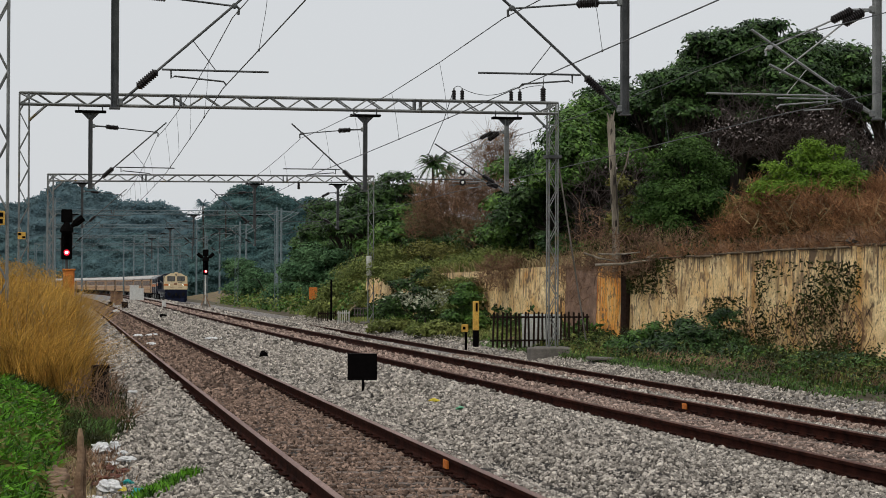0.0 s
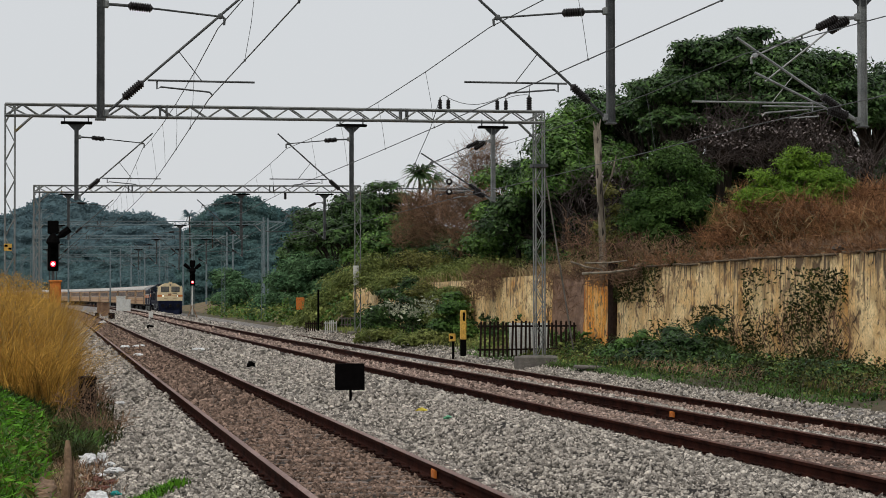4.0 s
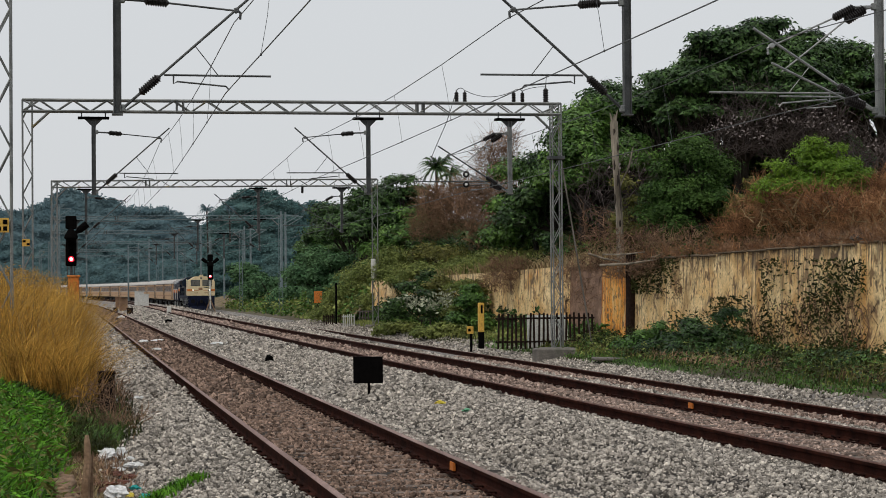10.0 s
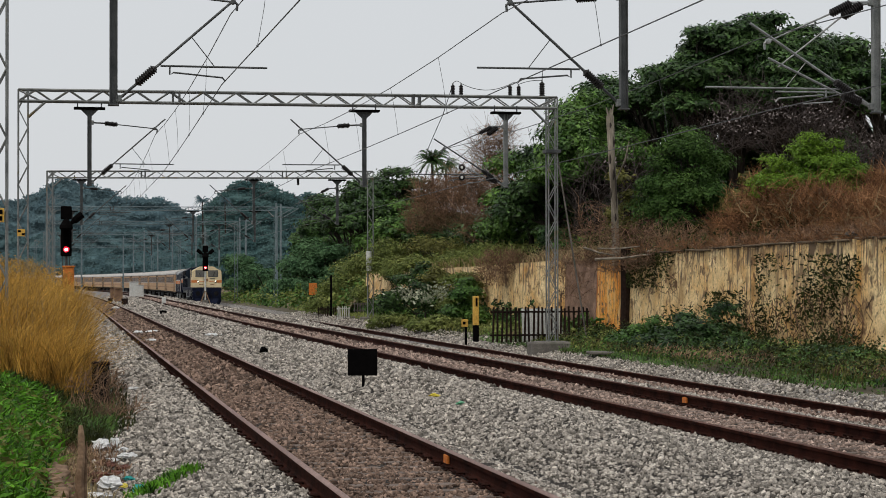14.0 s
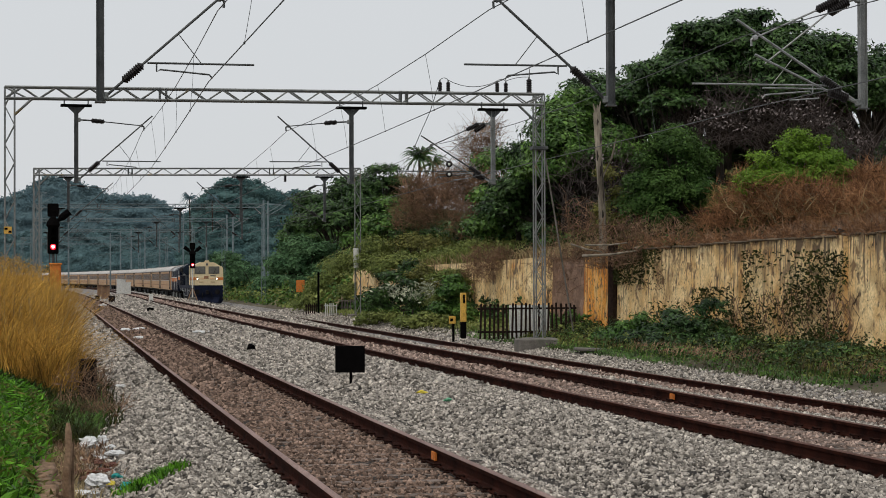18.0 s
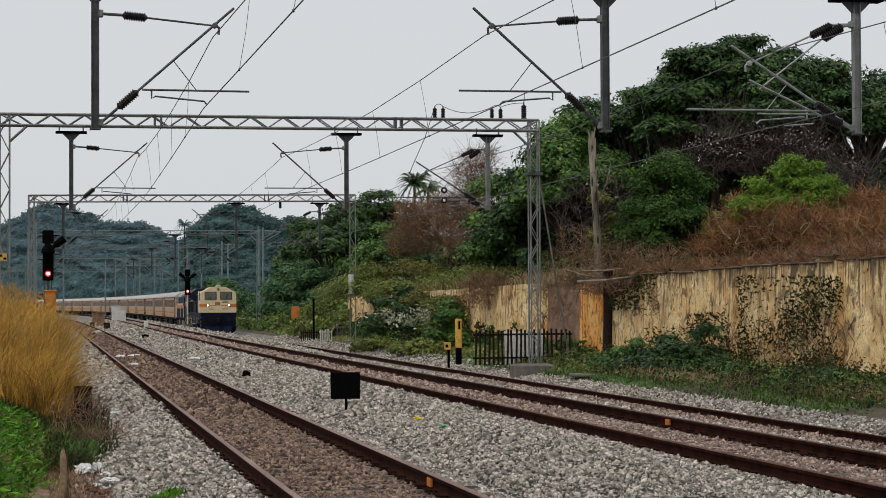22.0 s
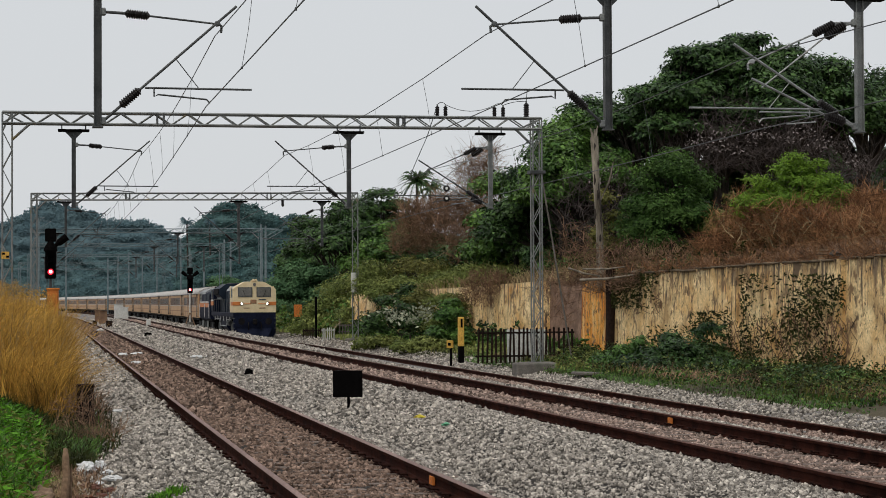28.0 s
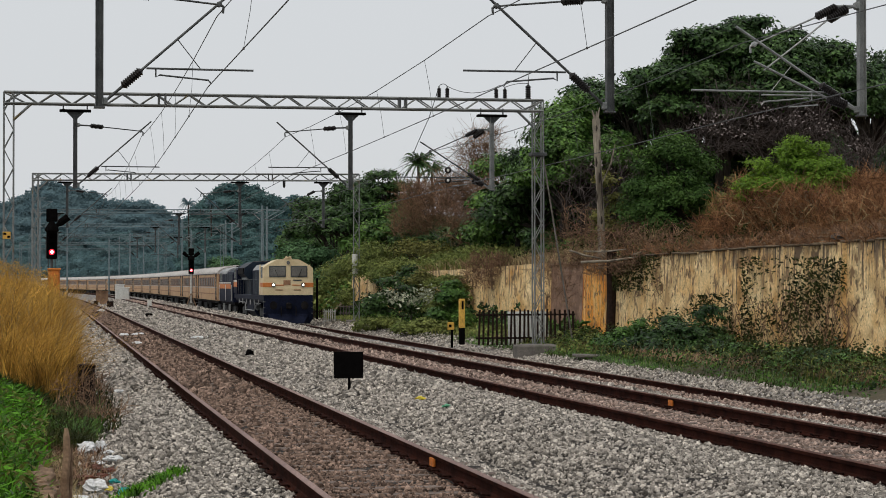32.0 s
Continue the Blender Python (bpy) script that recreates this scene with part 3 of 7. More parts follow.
def ribbed(p0, p1, r, n):
    """An insulator's profile of sheds between two points."""
    p0, p1 = Vector(p0), Vector(p1)
    L = (p1 - p0).length
    prof = [(0, r * 0.35)]
    for i in range(n):
        a = L * (0.06 + 0.88 * i / n)
        prof += [(a, r * 0.72), (a + L * 0.25 / n, r), (a + L * 0.55 / n, r), (a + L * 0.8 / n, r * 0.72)]
    prof.append((L, r * 0.35))
    return Shape().lathe(p0, p1 - p0, prof, 8)


def cantilever(x, y, turn, side, low=0.0, tube="steel_dark", slim=1.0):
    """Bracket arms from a drop post out to the wires; side is +1 to the right, -1 to the left; low is how far the wires hang deeper."""
    c = thing("cantilever", pose(x, y, 0, 0, 0, turn) @ Matrix.Diagonal((side, 1, 1, 1)), "hinged tubular cantilever with dark insulators carrying the overhead wire", "cantilever", "cantilevers")
    t = M[tube]
    tip, root, reach = 7.3 - low, Vector((0.1, 0, 5.12)), 2.56
    end = Vector((reach, 0, tip))
    way = (end - root).normalized()
    part("stay_insulator", ribbed((0.5, 0, 7.12), (0.95, 0, 7.08 - low * 0.3), 0.085 * slim, 9), M["insulator"], c, "dark ribbed insulator")
    part("stay_tube", Shape().tube([(0.07, 0, 7.14), (0.5, 0, 7.12)], 0.03, 6).tube([(0.95, 0, 7.08 - low * 0.3), (2.2, 0, 6.96 - low)], 0.02 * slim, 6), t, c)
    part("bracket_insulator", ribbed(root + way * 0.42, root + way * 0.9, 0.085 * slim, 9), M["insulator"], c, "dark ribbed insulator")
    part("bracket_tube", Shape().tube([root, root + way * 0.42], 0.03, 6).tube([root + way * 0.9, end], 0.027 * slim, 6), t, c)
    z = 5.745 - 0.48 * low
    part("registration_tube", Shape().tube([(0.86 - 0.4 * low, 0, z), (2.84 + low, 0, z - 0.005)], 0.021 * slim, 6), t, c)
    part("steady_arm", Shape().tube([(1.03, 0, z - 0.02), (1.03, 0, z - 0.16), (1.1, 0, z - 0.12), (2.0, 0, z - 0.2), (2.06, 0, z - 0.27)], 0.017 * slim, 5), t, c)
    part("brace_rod", Shape().tube([root.lerp(end, 0.54), (1.86, 0, z)], 0.009, 4), t, c)
    part("wire_clamp", Shape().tube([(2.2, 0, 6.98 - low), (2.28, 0, 6.92 - low), (2.27, 0, 6.8 - low)], 0.026, 5), t, c)
    part("tube_joint", Shape().lathe((2.2, 0, 6.965 - low), (0, 1, 0), [(-0.05, 0.03), (-0.04, 0.055), (0.04, 0.055), (0.05, 0.03)], 8), t, c)
    for zz in (5.12, 7.14):
        part("hinge", Shape().box((0.1, 0, zz), (0.1, 0.12, 0.14), 0, 0.02), M["steel"], c)
    return c


TURN = 11.4
PORTAL_A = ((-8.24, 36.9), (13.6, 41.3))
PORTAL_B = ((-14.4, 68.3), (3.59, 71.6))
PORTAL_C = ((-23.22, 117.5), (-4.67, 118.6))
portal(*PORTAL_A, 8.2, -0.1, -0.5, "tall galvanised lattice portal spanning the tracks close by", joints=(0.3, 0.7))
portal(*PORTAL_B, 8.21, -0.1, -0.45, "galvanised lattice portal spanning three tracks on concrete footings")
portal(*PORTAL_C, 8.12, -0.1, -0.45, "galvanised lattice portal farther down the line", joints=(0.29, 0.73))
# far portals: haze is put into the bluish steel colour
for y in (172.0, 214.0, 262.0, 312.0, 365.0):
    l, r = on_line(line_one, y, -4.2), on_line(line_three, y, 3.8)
    portal((l.x, l.y), (r.x, r.y), 8.0, -0.1, -0.5, "distant lattice portal over the curve of the line", depth=0.3, steel="steel_far_haze")

HANG = 7.66
POSTS = [  # x, y, side of the arm, tube, wire line
    (-6.2, 37.3, 1, "steel_dark"), (3.29, 38.4, -1, "steel_dark"), (8.26, 39.3, -1, "tube"),
    (-12.25, 68.8, 1, "steel_dark"), (-2.97, 70.1, -1, "steel_dark"), (1.95, 71.0, -1, "steel_dark"),
    (-21.4, 117.6, 1, "steel_dark"), (-11.45, 118.2, -1, "steel_dark"), (-6.6, 118.5, -1, "steel_dark"),
]
LOW_ARMS = ((8.26, 39.3), (1.95, 71.0), (-6.6, 118.5))
for x, y, side, tube in POSTS:
    drop_post(x, y, HANG, 5.02, TURN, "steel" if tube == "tube" or (x, y) == (1.95, 71.0) else "steel_dark")
    cantilever(x, y, TURN, side, 0.62 if (x, y) in LOW_ARMS else 0.0, tube)


def second_arm(x, y, tube, scale):
    """A lower pair of arms that shares a post with a full cantilever; scale shortens it."""
    c = thing("cantilever", pose(x, y, 0, 0, 0, TURN) @ Matrix.Diagonal((-1, 1, 1, 1)), "second lower tubular cantilever arm sharing a drop post", "cantilever", "cantilevers")
    k = scale
    part("stay_insulator", ribbed((0.28, 0, 7.1), (0.7 * k, 0, 6.85), 0.1, 9), M["insulator"], c, "dark ribbed insulator")
    part("stay_tube", Shape().tube([(0.07, 0, 7.14), (0.28, 0, 7.1)], 0.03, 6).tube([(0.7 * k, 0, 6.85), (2.0 * k, 0, 5.85)], 0.018, 6), M[tube], c)
    part("bracket_insulator", ribbed((0.3, 0, 5.2), (0.72, 0, 5.34), 0.1, 9), M["insulator"], c, "dark ribbed insulator")
    part("bracket_tube", Shape().tube([(0.08, 0, 5.1), (0.3, 0, 5.2)], 0.03, 6).tube([(0.72, 0, 5.34), (2.2 * k, 0, 6.02)], 0.025, 6), M[tube], c)
    part("registration_tube", Shape().tube([(0.85, 0, 5.38), (2.05 * k, 0, 5.38)], 0.018, 6), M[tube], c)
    part("steady_arm", Shape().tube([(0.9, 0, 5.2), (1.5 * k, 0, 5.15)], 0.015, 5), M[tube], c)


second_arm(8.26, 39.3, "tube", 1.0)
second_arm(1.95, 71.0, "tube", 0.95)
for y in (172.0, 214.0, 262.0):
    for line, off, side in ((line_one, -2.2, 1), (line_two, 2.2, -1), (line_three, 2.0, -1)):
        q = on_line(line, y, off)
        drop_post(q.x, q.y, 7.68, 5.02, TURN)
        cantilever(q.x, q.y, TURN, side, 0.62 if line is line_three else 0.0)


def wire_run(line, low_z, label, offs, stagger, near=-20.0):
    """Messenger, contact wire and droppers over one track: offsets of both wires at the nearest masts."""
    masts = [near, 38.3, 69.9, 118.0, 172.0, 214.0, 262.0, 312.0, 365.0]
    run = thing("overhead_wires", Matrix.Identity(4), label, "wires", "overhead wires")
    up, low = [], []
    for i in range(len(masts) - 1):
        a, b = masts[i], masts[i + 1]
        dip = min(0.6, 0.34 * (b - a) / 48)
        k = max(4, int((b - a) / 6))
        for j in range(k):
            t = j / k
            sag = 4 * t * (1 - t)
            off, aside = (v[min(i, 3)] + (v[min(i + 1, 3)] - v[min(i, 3)]) * t for v in (offs, stagger))
            y = a + (b - a) * t
            up.append(on_line(line, y, off, low_z + 1.34 - dip * sag))
            low.append(on_line(line, y, aside, low_z - 0.04 * sag))
            if 0 < j and y > 20:
                q, w = up[-1], low[-1]
                part("dropper", Shape().tube([q, (q + w) / 2 + Vector((0.015, 0.02, 0)), w], 0.0045, 4), M["wire"], run)
                part("wire_clip", Shape().box(w, (0.03, 0.06, 0.04), 0, 0.008), M["wire"], run)
    part("messenger_wire", Shape().tube(up, 0.010, 5), M["wire"], run)
    part("contact_wire", Shape().tube(low, 0.0105, 5), M["wire"], run)


wire_run(line_one, 5.47, "overhead wires above the worn track", (0.5, 0.02, 0.04, 0.2), (0.3, -0.15, 0.28, 0.1))
wire_run(line_two, 5.47, "overhead wires above the middle track", (-1.3, -0.44, -0.44, 0.2), (-1.1, -0.24, -0.26, 0.4))
wire_run(line_three, 4.95, "overhead wires above the lower track", (-1.0, -1.1, -0.9, -0.35), (-0.8, -0.9, -0.7, -0.15))


def feeder_insulator(x, y, z, h, r, tilt=0):
    s = ribbed((0, 0, 0), (0, 0, h), r, 6)
    ob = solid("post_insulator", s, M["insulator"], "dark post insulator standing on the portal boom", "insulator", "boom insulators", m=pose(x, y, z, 0, tilt, 0))
    part("cap", Shape().tube([(0, 0, h), (0, 0, h + 0.06)], 0.03, 6), M["steel"], ob)
    return ob


b0, b1 = Vector((*PORTAL_B[0], 0)), Vector((*PORTAL_B[1], 0))
caps = []
for t, h in ((0.806, 0.4), (0.822, 0.4), (0.918, 0.4), (0.935, 0.4), (0.981, 0.55)):
    q = b0.lerp(b1, t)
    feeder_insulator(q.x, q.y, 8.21, h, 0.1 if h > 0.5 else 0.075)
    caps.append(Vector((q.x, q.y, 8.21 + h + 0.05)))
part_wire = thing("jumper_wire", Matrix.Identity(4), "thin jumper wires looping between boom insulators", "wire")
for i, j, sag in ((0, 1, -0.08), (1, 2, 0.22), (2, 3, -0.06), (3, 4, -0.05)):
    part("span", Shape().tube([caps[i].lerp(caps[j], k / 8) - Vector((0, 0, sag * 4 * (k / 8) * (1 - k / 8))) for k in range(9)], 0.012, 5), M["wire"], part_wire)
e = caps[0]
part("span", Shape().tube([e, e + Vector((-0.12, 0, -0.4)), e + Vector((-0.35, 0, -1.1)), e + Vector((-0.75, 0, -2.0)), e + Vector((-1.0, 0, -2.6))], 0.014, 5), M["wire"], part_wire)
part("lightning_spike", Shape().tube([caps[4], caps[4] + Vector((0.04, 0, 0.45))], [0.02, 0.006], 5), M["steel_dark"], part_wire)

solid("hanging_insulator", ribbed((0, 0, 0), (0, 0, -0.42), 0.085, 6), M["insulator"], "dark insulator hanging under the portal boom", "insulator", m=pose(foot_of(514.5, 118.3), 118.3, 7.74))
for z in (5.34, 5.69):
    ob = solid("disc_insulator", Shape().lathe((0, 0, 0), (0, -1, 0), [(0, 0.05), (0.05, 0.115), (0.12, 0.115), (0.16, 0.06), (0.17, 0.03)], 12), M["insulator"], "round dark insulator with a pale cap on the arm", "insulator", "disc insulators", m=pose(0.41, 70.7, z))
    part("cap", Shape().lathe((0, -0.165, 0), (0, -1, 0), [(0, 0.05), (0.03, 0.045), (0.05, 0.02)], 10), M["white_paint"], ob, "pale cap")
q = Vector((*PORTAL_B[1], 0))
guy = thing("guy_rod", Matrix.Identity(4), "pale stay rod from the portal column down to the ground", "guy rod")
part("rod", Shape().tube([q + Vector((0.18, 0, 6.25)), q + Vector((1.25, 0.6, -0.3))], 0.032, 6), M["concrete"], guy)
part("column_band", Shape().box((q.x, q.y, 6.3), (0.55, 0.5, 0.12), TURN, 0.01), M["steel_dark"], guy)

# plates on columns: lettering too small to read becomes bars
plate = thing("mast_plate", pose(-8.22, 36.65, 2.96, 0, 0, TURN), "small yellow mast plate with black bars", "sign", "mast plates")
part("panel", Shape().box((0, 0, 0), (0.3, 0.015, 0.26), 0, 0.004), M["yellow_paint"], plate)
for dx, dz, w in ((-0.06, 0.06, 0.1), (0.08, 0.06, 0.08), (-0.05, -0.06, 0.11), (0.08, -0.06, 0.07)):
    part("bar", Shape().box((dx, -0.012, dz), (w, 0.008, 0.08)), M["black"], plate)
plate_b = thing("mast_plate", pose(-14.4, 68.0, 3.38, 0, 0, TURN), "small yellow mast plate with black bars", "sign", "mast plates")
part("panel", Shape().box((0, 0, 0), (0.26, 0.015, 0.24), 0, 0.004), M["yellow_paint"], plate_b)
for dx, dz in ((-0.06, 0.05), (0.07, -0.05)):
    part("bar", Shape().box((dx, -0.012, dz), (0.1, 0.008, 0.07)), M["black"], plate_b)
solid("pole_sleeve", Shape().tube([(0, 0, 0), (0, 0, 1.15)], 0.17, 10), M["white_paint"], "white sleeve round a portal column", "sleeve", m=pose(-4.75, 118.2, 2.3))


# ---- signals and lineside things ----
def signal(x, y, z0, z_red, s, arms, label):
    """A colour-light signal with hooded lenses and a route indicator above."""
    g = thing("railway_signal", pose(x, y, 0, 0, 0, TURN), label, "signal", "signals")
    top = z_red + 0.25
    part("post", Shape().tube([(0, 0.12, z0), (0, 0.12, top + 0.9 * s)], 0.07, 8), M["white_paint"] if arms == 2 else M["steel_dark"], g)
    part("head", Shape().box((0, 0, z_red + 0.3 * s), (0.5 * s, 0.22, 1.25 * s), 0, 0.04), M["black"], g)
    for k, lit in ((0, True), (1, False), (2, False)):
        z = z_red + k * 0.33 * s
        part("lens", Shape().tube([(0, -0.115, z), (0, -0.135, z)], 0.135 * s, 14), M["red_light"] if lit else M["black"], g, "glowing red lens" if lit else "dark unlit lens")
        if lit:
            part("lens_core", Shape().tube([(0, -0.134, z), (0, -0.142, z)], 0.075 * s, 12), M["red_core"], g, "bright core of the lens")
        hood = Shape()
        ring = [(0.15 * s * math.cos(w), 0.15 * s * math.sin(w)) for w in np.linspace(-0.3, math.pi + 0.3, 11)]
        hood.add([(u, -0.11, z + v) for u, v in ring] + [(u * 0.95, -0.36, z + v * 0.95) for u, v in ring], [(i, i + 1, 12 + i, 11 + i) for i in range(10)])
        part("hood", hood, M["black"], g)
    part("indicator", Shape().box((0, 0, z_red + 1.72 * s), (0.52 * s, 0.2, 0.62 * s), 0, 0.04), M["black"], g)
    part("neck", Shape().lathe((0, 0, z_red + 0.85 * s), (0, 0, 1), [(0, 0.2 * s), (0.15 * s, 0.34 * s), (0.3 * s, 0.3 * s), (0.6 * s, 0.1 * s)], 10), M["black"], g)
    for k in ((1,) if arms == 1 else (-1, 1)):
        a, b = Vector((0.12 * k * s, 0, z_red + 1.15 * s)), Vector((0.75 * k * s, 0, z_red + 1.65 * s))
        part("route_arm", Shape().tube([a, a.lerp(b, 0.3), a.lerp(b, 0.45), b], [0.08 * s, 0.1 * s, 0.17 * s, 0.17 * s], 8), M["black"], g)
    part("base_box", Shape().box((0, 0.1, z0 + 0.2), (0.5, 0.5, 0.5), 0, 0.04), M["concrete"], g)
    part("ladder", Shape().tube([(-0.16, 0.35, z0), (-0.16, 0.35, top)], 0.02, 4).tube([(0.16, 0.35, z0), (0.16, 0.35, top)], 0.02, 4), M["steel_dark"], g)
    return g


signal(-18.0, 95.0, -0.2, 3.23, 1.0, 1, "dark signal post showing red with a route arm")
sg = signal(-20.9, 173.0, -0.35, 2.85, 0.92, 2, "signal on a white post showing red with two route arms")
part("stay", Shape().tube([(-0.45, 0, -0.3), (0, 0.1, 0.9)], 0.05, 5).tube([(0.45, 0, -0.3), (0, 0.1, 0.9)], 0.05, 5), M["earth_brick"], sg, "rust-brown stay legs")

box = thing("relay_box", pose(-17.7, 94.0, 0, 0, 0, 8), "orange relay box standing among dry grass", "relay box")
part("body", Shape().box((0, 0, 1.2), (0.5, 0.45, 2.4), 0, 0.04), M["orange_paint"], box)
part("lid", Shape().box((0, 0, 2.42), (0.6, 0.55, 0.08), 0, 0.02), M["orange_paint"], box)
part("door", Shape().box((0, -0.26, 1.3), (0.4, 0.03, 1.8), 0, 0.01), M["orange_paint"], box)


def cabinet(x, y, w, h, z0, mat, label):
    c = thing("trackside_cabinet", pose(x, y, z0, 0, 0, TURN), label, "cabinet", "trackside cabinets")
    part("body", Shape().box((0, 0, h / 2), (w, w * 0.6, h), 0, 0.03), M[mat], c)
    part("roof", Shape().box((0, 0, h + 0.04), (w * 1.12, w * 0.72, 0.08), 0, 0.02), M[mat], c)
    part("door", Shape().box((0, -w * 0.3 - 0.01, h * 0.5), (w * 0.8, 0.03, h * 0.8), 0, 0.008), M[mat], c)


cabinet(-36.2, 232, 1.0, 1.75, -0.2, "white_paint", "white metal trackside cabinet")
cabinet(-35.1, 229, 0.9, 1.4, -0.2, "white_paint", "pale metal trackside cabinet")
cabinet(-34.4, 207, 0.62, 1.15, -0.2, "twig_brown", "brown slatted trackside cabinet")
cabinet(-31.1, 190, 0.75, 1.15, -0.2, "twig_brown", "brown slatted trackside cabinet")
cabinet(-26.5, 165, 0.5, 0.42, -0.2, "fence", "low dark trackside box")
cabinet(-28.5, 170, 0.36, 0.4, -0.2, "fence", "low dark trackside box")
solid("marker_post", Shape().box((0, 0, 0.35), (0.32, 0.25, 0.8), 0, 0.03), M["white_paint"], "white concrete marker post", "post", m=pose(-22.6, 160, -0.3))

board = thing("black_board", pose(-1.62, 37.4, -0.27, 0, 0, 4), "black rectangular board on a short post between the tracks", "board")
part("panel", Shape().box((0, 0, 0.53), (0.545, 0.03, 0.49), 0, 0.006), M["black"], board)
part("post", Shape().box((0.015, 0.03, 0.3), (0.05, 0.03, 0.7), 0, 0.006), M["black"], board)
part("frame", Shape().box((0, 0.02, 0.76), (0.5, 0.02, 0.03), 0, 0.004).box((0, 0.02, 0.32), (0.5, 0.02, 0.03), 0, 0.004), M["steel_dark"], board)


# yellow and black post, small yellow sign
yp = thing("marker_post", pose(foot_of(829, 73), 73, -0.43, 0, 0, TURN), "yellow and black striped marker post", "post")
part("shaft", Shape().box((0, 0, 0.28), (0.2, 0.16, 0.6), 0, 0.02), M["black"], yp, "black lower half")
part("upper", Shape().box((0, 0, 1.1), (0.21, 0.17, 1.05), 0, 0.02), M["yellow_paint"], yp, "yellow upper half")
part("bar", Shape().box((0.01, -0.09, 1.4), (0.07, 0.01, 0.3)), M["black"], yp)
ys_ = thing("small_sign", pose(foot_of(809, 74), 74, -0.6, 0, 0, TURN), "small yellow sign on a dark post", "sign")
part("post", Shape().tube([(0.05, 0, 0), (0.05, 0, 0.7)], 0.05, 6), M["black"], ys_)
part("panel", Shape().box((0, -0.06, 0.8), (0.25, 0.03, 0.28), 0, 0.01), M["yellow_paint"], ys_)
part("bar", Shape().box((-0.03, -0.08, 0.8), (0.1, 0.01, 0.1)), M["black"], ys_)
# orange square sign
os2 = thing("orange_sign", pose(foot_of(541, 141), 141, -0.6, 0, 0, TURN), "plain orange square sign on a dark post", "sign")
part("panel", Shape().box((0, 0, z_of(511, 141) + 0.6), (0.58, 0.03, 0.84), 0, 0.01), M["orange_paint"], os2)
part("post", Shape().tube([(0, 0.05, 0), (0, 0.05, z_of(505, 141) + 0.6)], 0.04, 6), M["fence"], os2)
solid("dark_post", Shape().box((0, 0, 1.4), (0.13, 0.13, 2.8), 0, 0.02), M["black"], "thin black upright post beside the line", "post", m=pose(foot_of(573, 130), 130, -0.7))


def fence_panel(x0, x1, y0, y1, z, h, n, mat, label, gap=0.0, wide=0.07):
    a, b = Vector((x0, y0, z)), Vector((x1, y1, z))
    turn = math.degrees(math.atan2(y1 - y0, x1 - x0))
    f = thing("fence", pose(x0, y0, z, 0, 0, turn), label, "fence", "fences")
    L = (b - a).length
    rnd = random.Random(int(x0 * 100))
    for i in range(n):
        hh = h * rnd.uniform(0.95, 1.03)
        p = part("picket", Shape().box((0, 0, hh / 2), (wide, 0.05, hh), 0, 0.008), M[mat], f)
        p.matrix_basis = pose(L * (i + 0.5) / n, 0, 0, rnd.uniform(-1, 1), rnd.uniform(-2.2, 2.2), 0)
    for k in (0.2, 0.86):
        part("rail", Shape().box((L / 2, 0.04, h * k), (L, 0.04, 0.07), 0, 0.008), M[mat], f)
    return f


fy = 74.5
fence_panel(foot_of(855, fy), foot_of(1030, fy + 1), fy, fy + 1, z_of(606, fy), 1.3, 22, "fence", "dark rusted picket fence at the wall foot")
solid("leaning_sheet", Shape().box((0, 0, 0.6), (1.55, 0.03, 1.25), 0, 0.01), M["white_paint"], "pale sheet leaning behind the picket fence", "sheet", m=pose(foot_of(947, 75.6), 75.6, z_of(604, 75.6), -6, 0, TURN))
fy = 124
fence_panel(foot_of(583, fy), foot_of(606, fy), fy, fy + 0.3, z_of(570, fy), 0.98, 6, "white_paint", "short white picket fence beside the line", wide=0.06)
fence_panel(foot_of(612, fy + 3), foot_of(637, fy + 3), fy + 3, fy + 3.3, z_of(552, fy + 3), 0.6, 5, "concrete", "short grey picket fence beside the line", wide=0.06)
fence_panel(foot_of(550, fy + 8), foot_of(582, fy + 8), fy + 8, fy + 8.3, z_of(572, fy + 8), 1.1, 9, "fence", "dark picket fence beside the line", wide=0.07)
solid("concrete_slab", Shape().box((0, 0, 0), (1.45, 0.9, 0.09), 6, 0.025), M["concrete"], "flat concrete slab over a drain", "slab", m=pose(foot_of(1068, 64), 64, z_of(625, 64), 0, 1.5, 0))
solid("concrete_block", Shape().box((0, 0, -0.25), (1.38, 0.8, 0.74), TURN, 0.05), M["concrete"], "weathered concrete block under the portal column", "block", m=pose(foot_of(958, 69.5), 69.5, z_of(611, 69.5)))
solid("concrete_block", Shape().box((0, 0, -0.3), (2.2, 0.8, 1.1), TURN, 0.05), M["concrete"], "weathered concrete block beside the line", "block", m=pose(foot_of(625, 125), 125, z_of(566, 125)))


# ---- retaining wall and the bank above it ----
def wall_x(y):
    return np.maximum(26.3 - 0.25 * np.asarray(y, float), line_three(y) + 5.2)


def wall_top(y):
    return float(np.interp(y, [40, 56, 78, 100, 130], [3.2, 2.98, 2.72, 2.45, 2.2]))


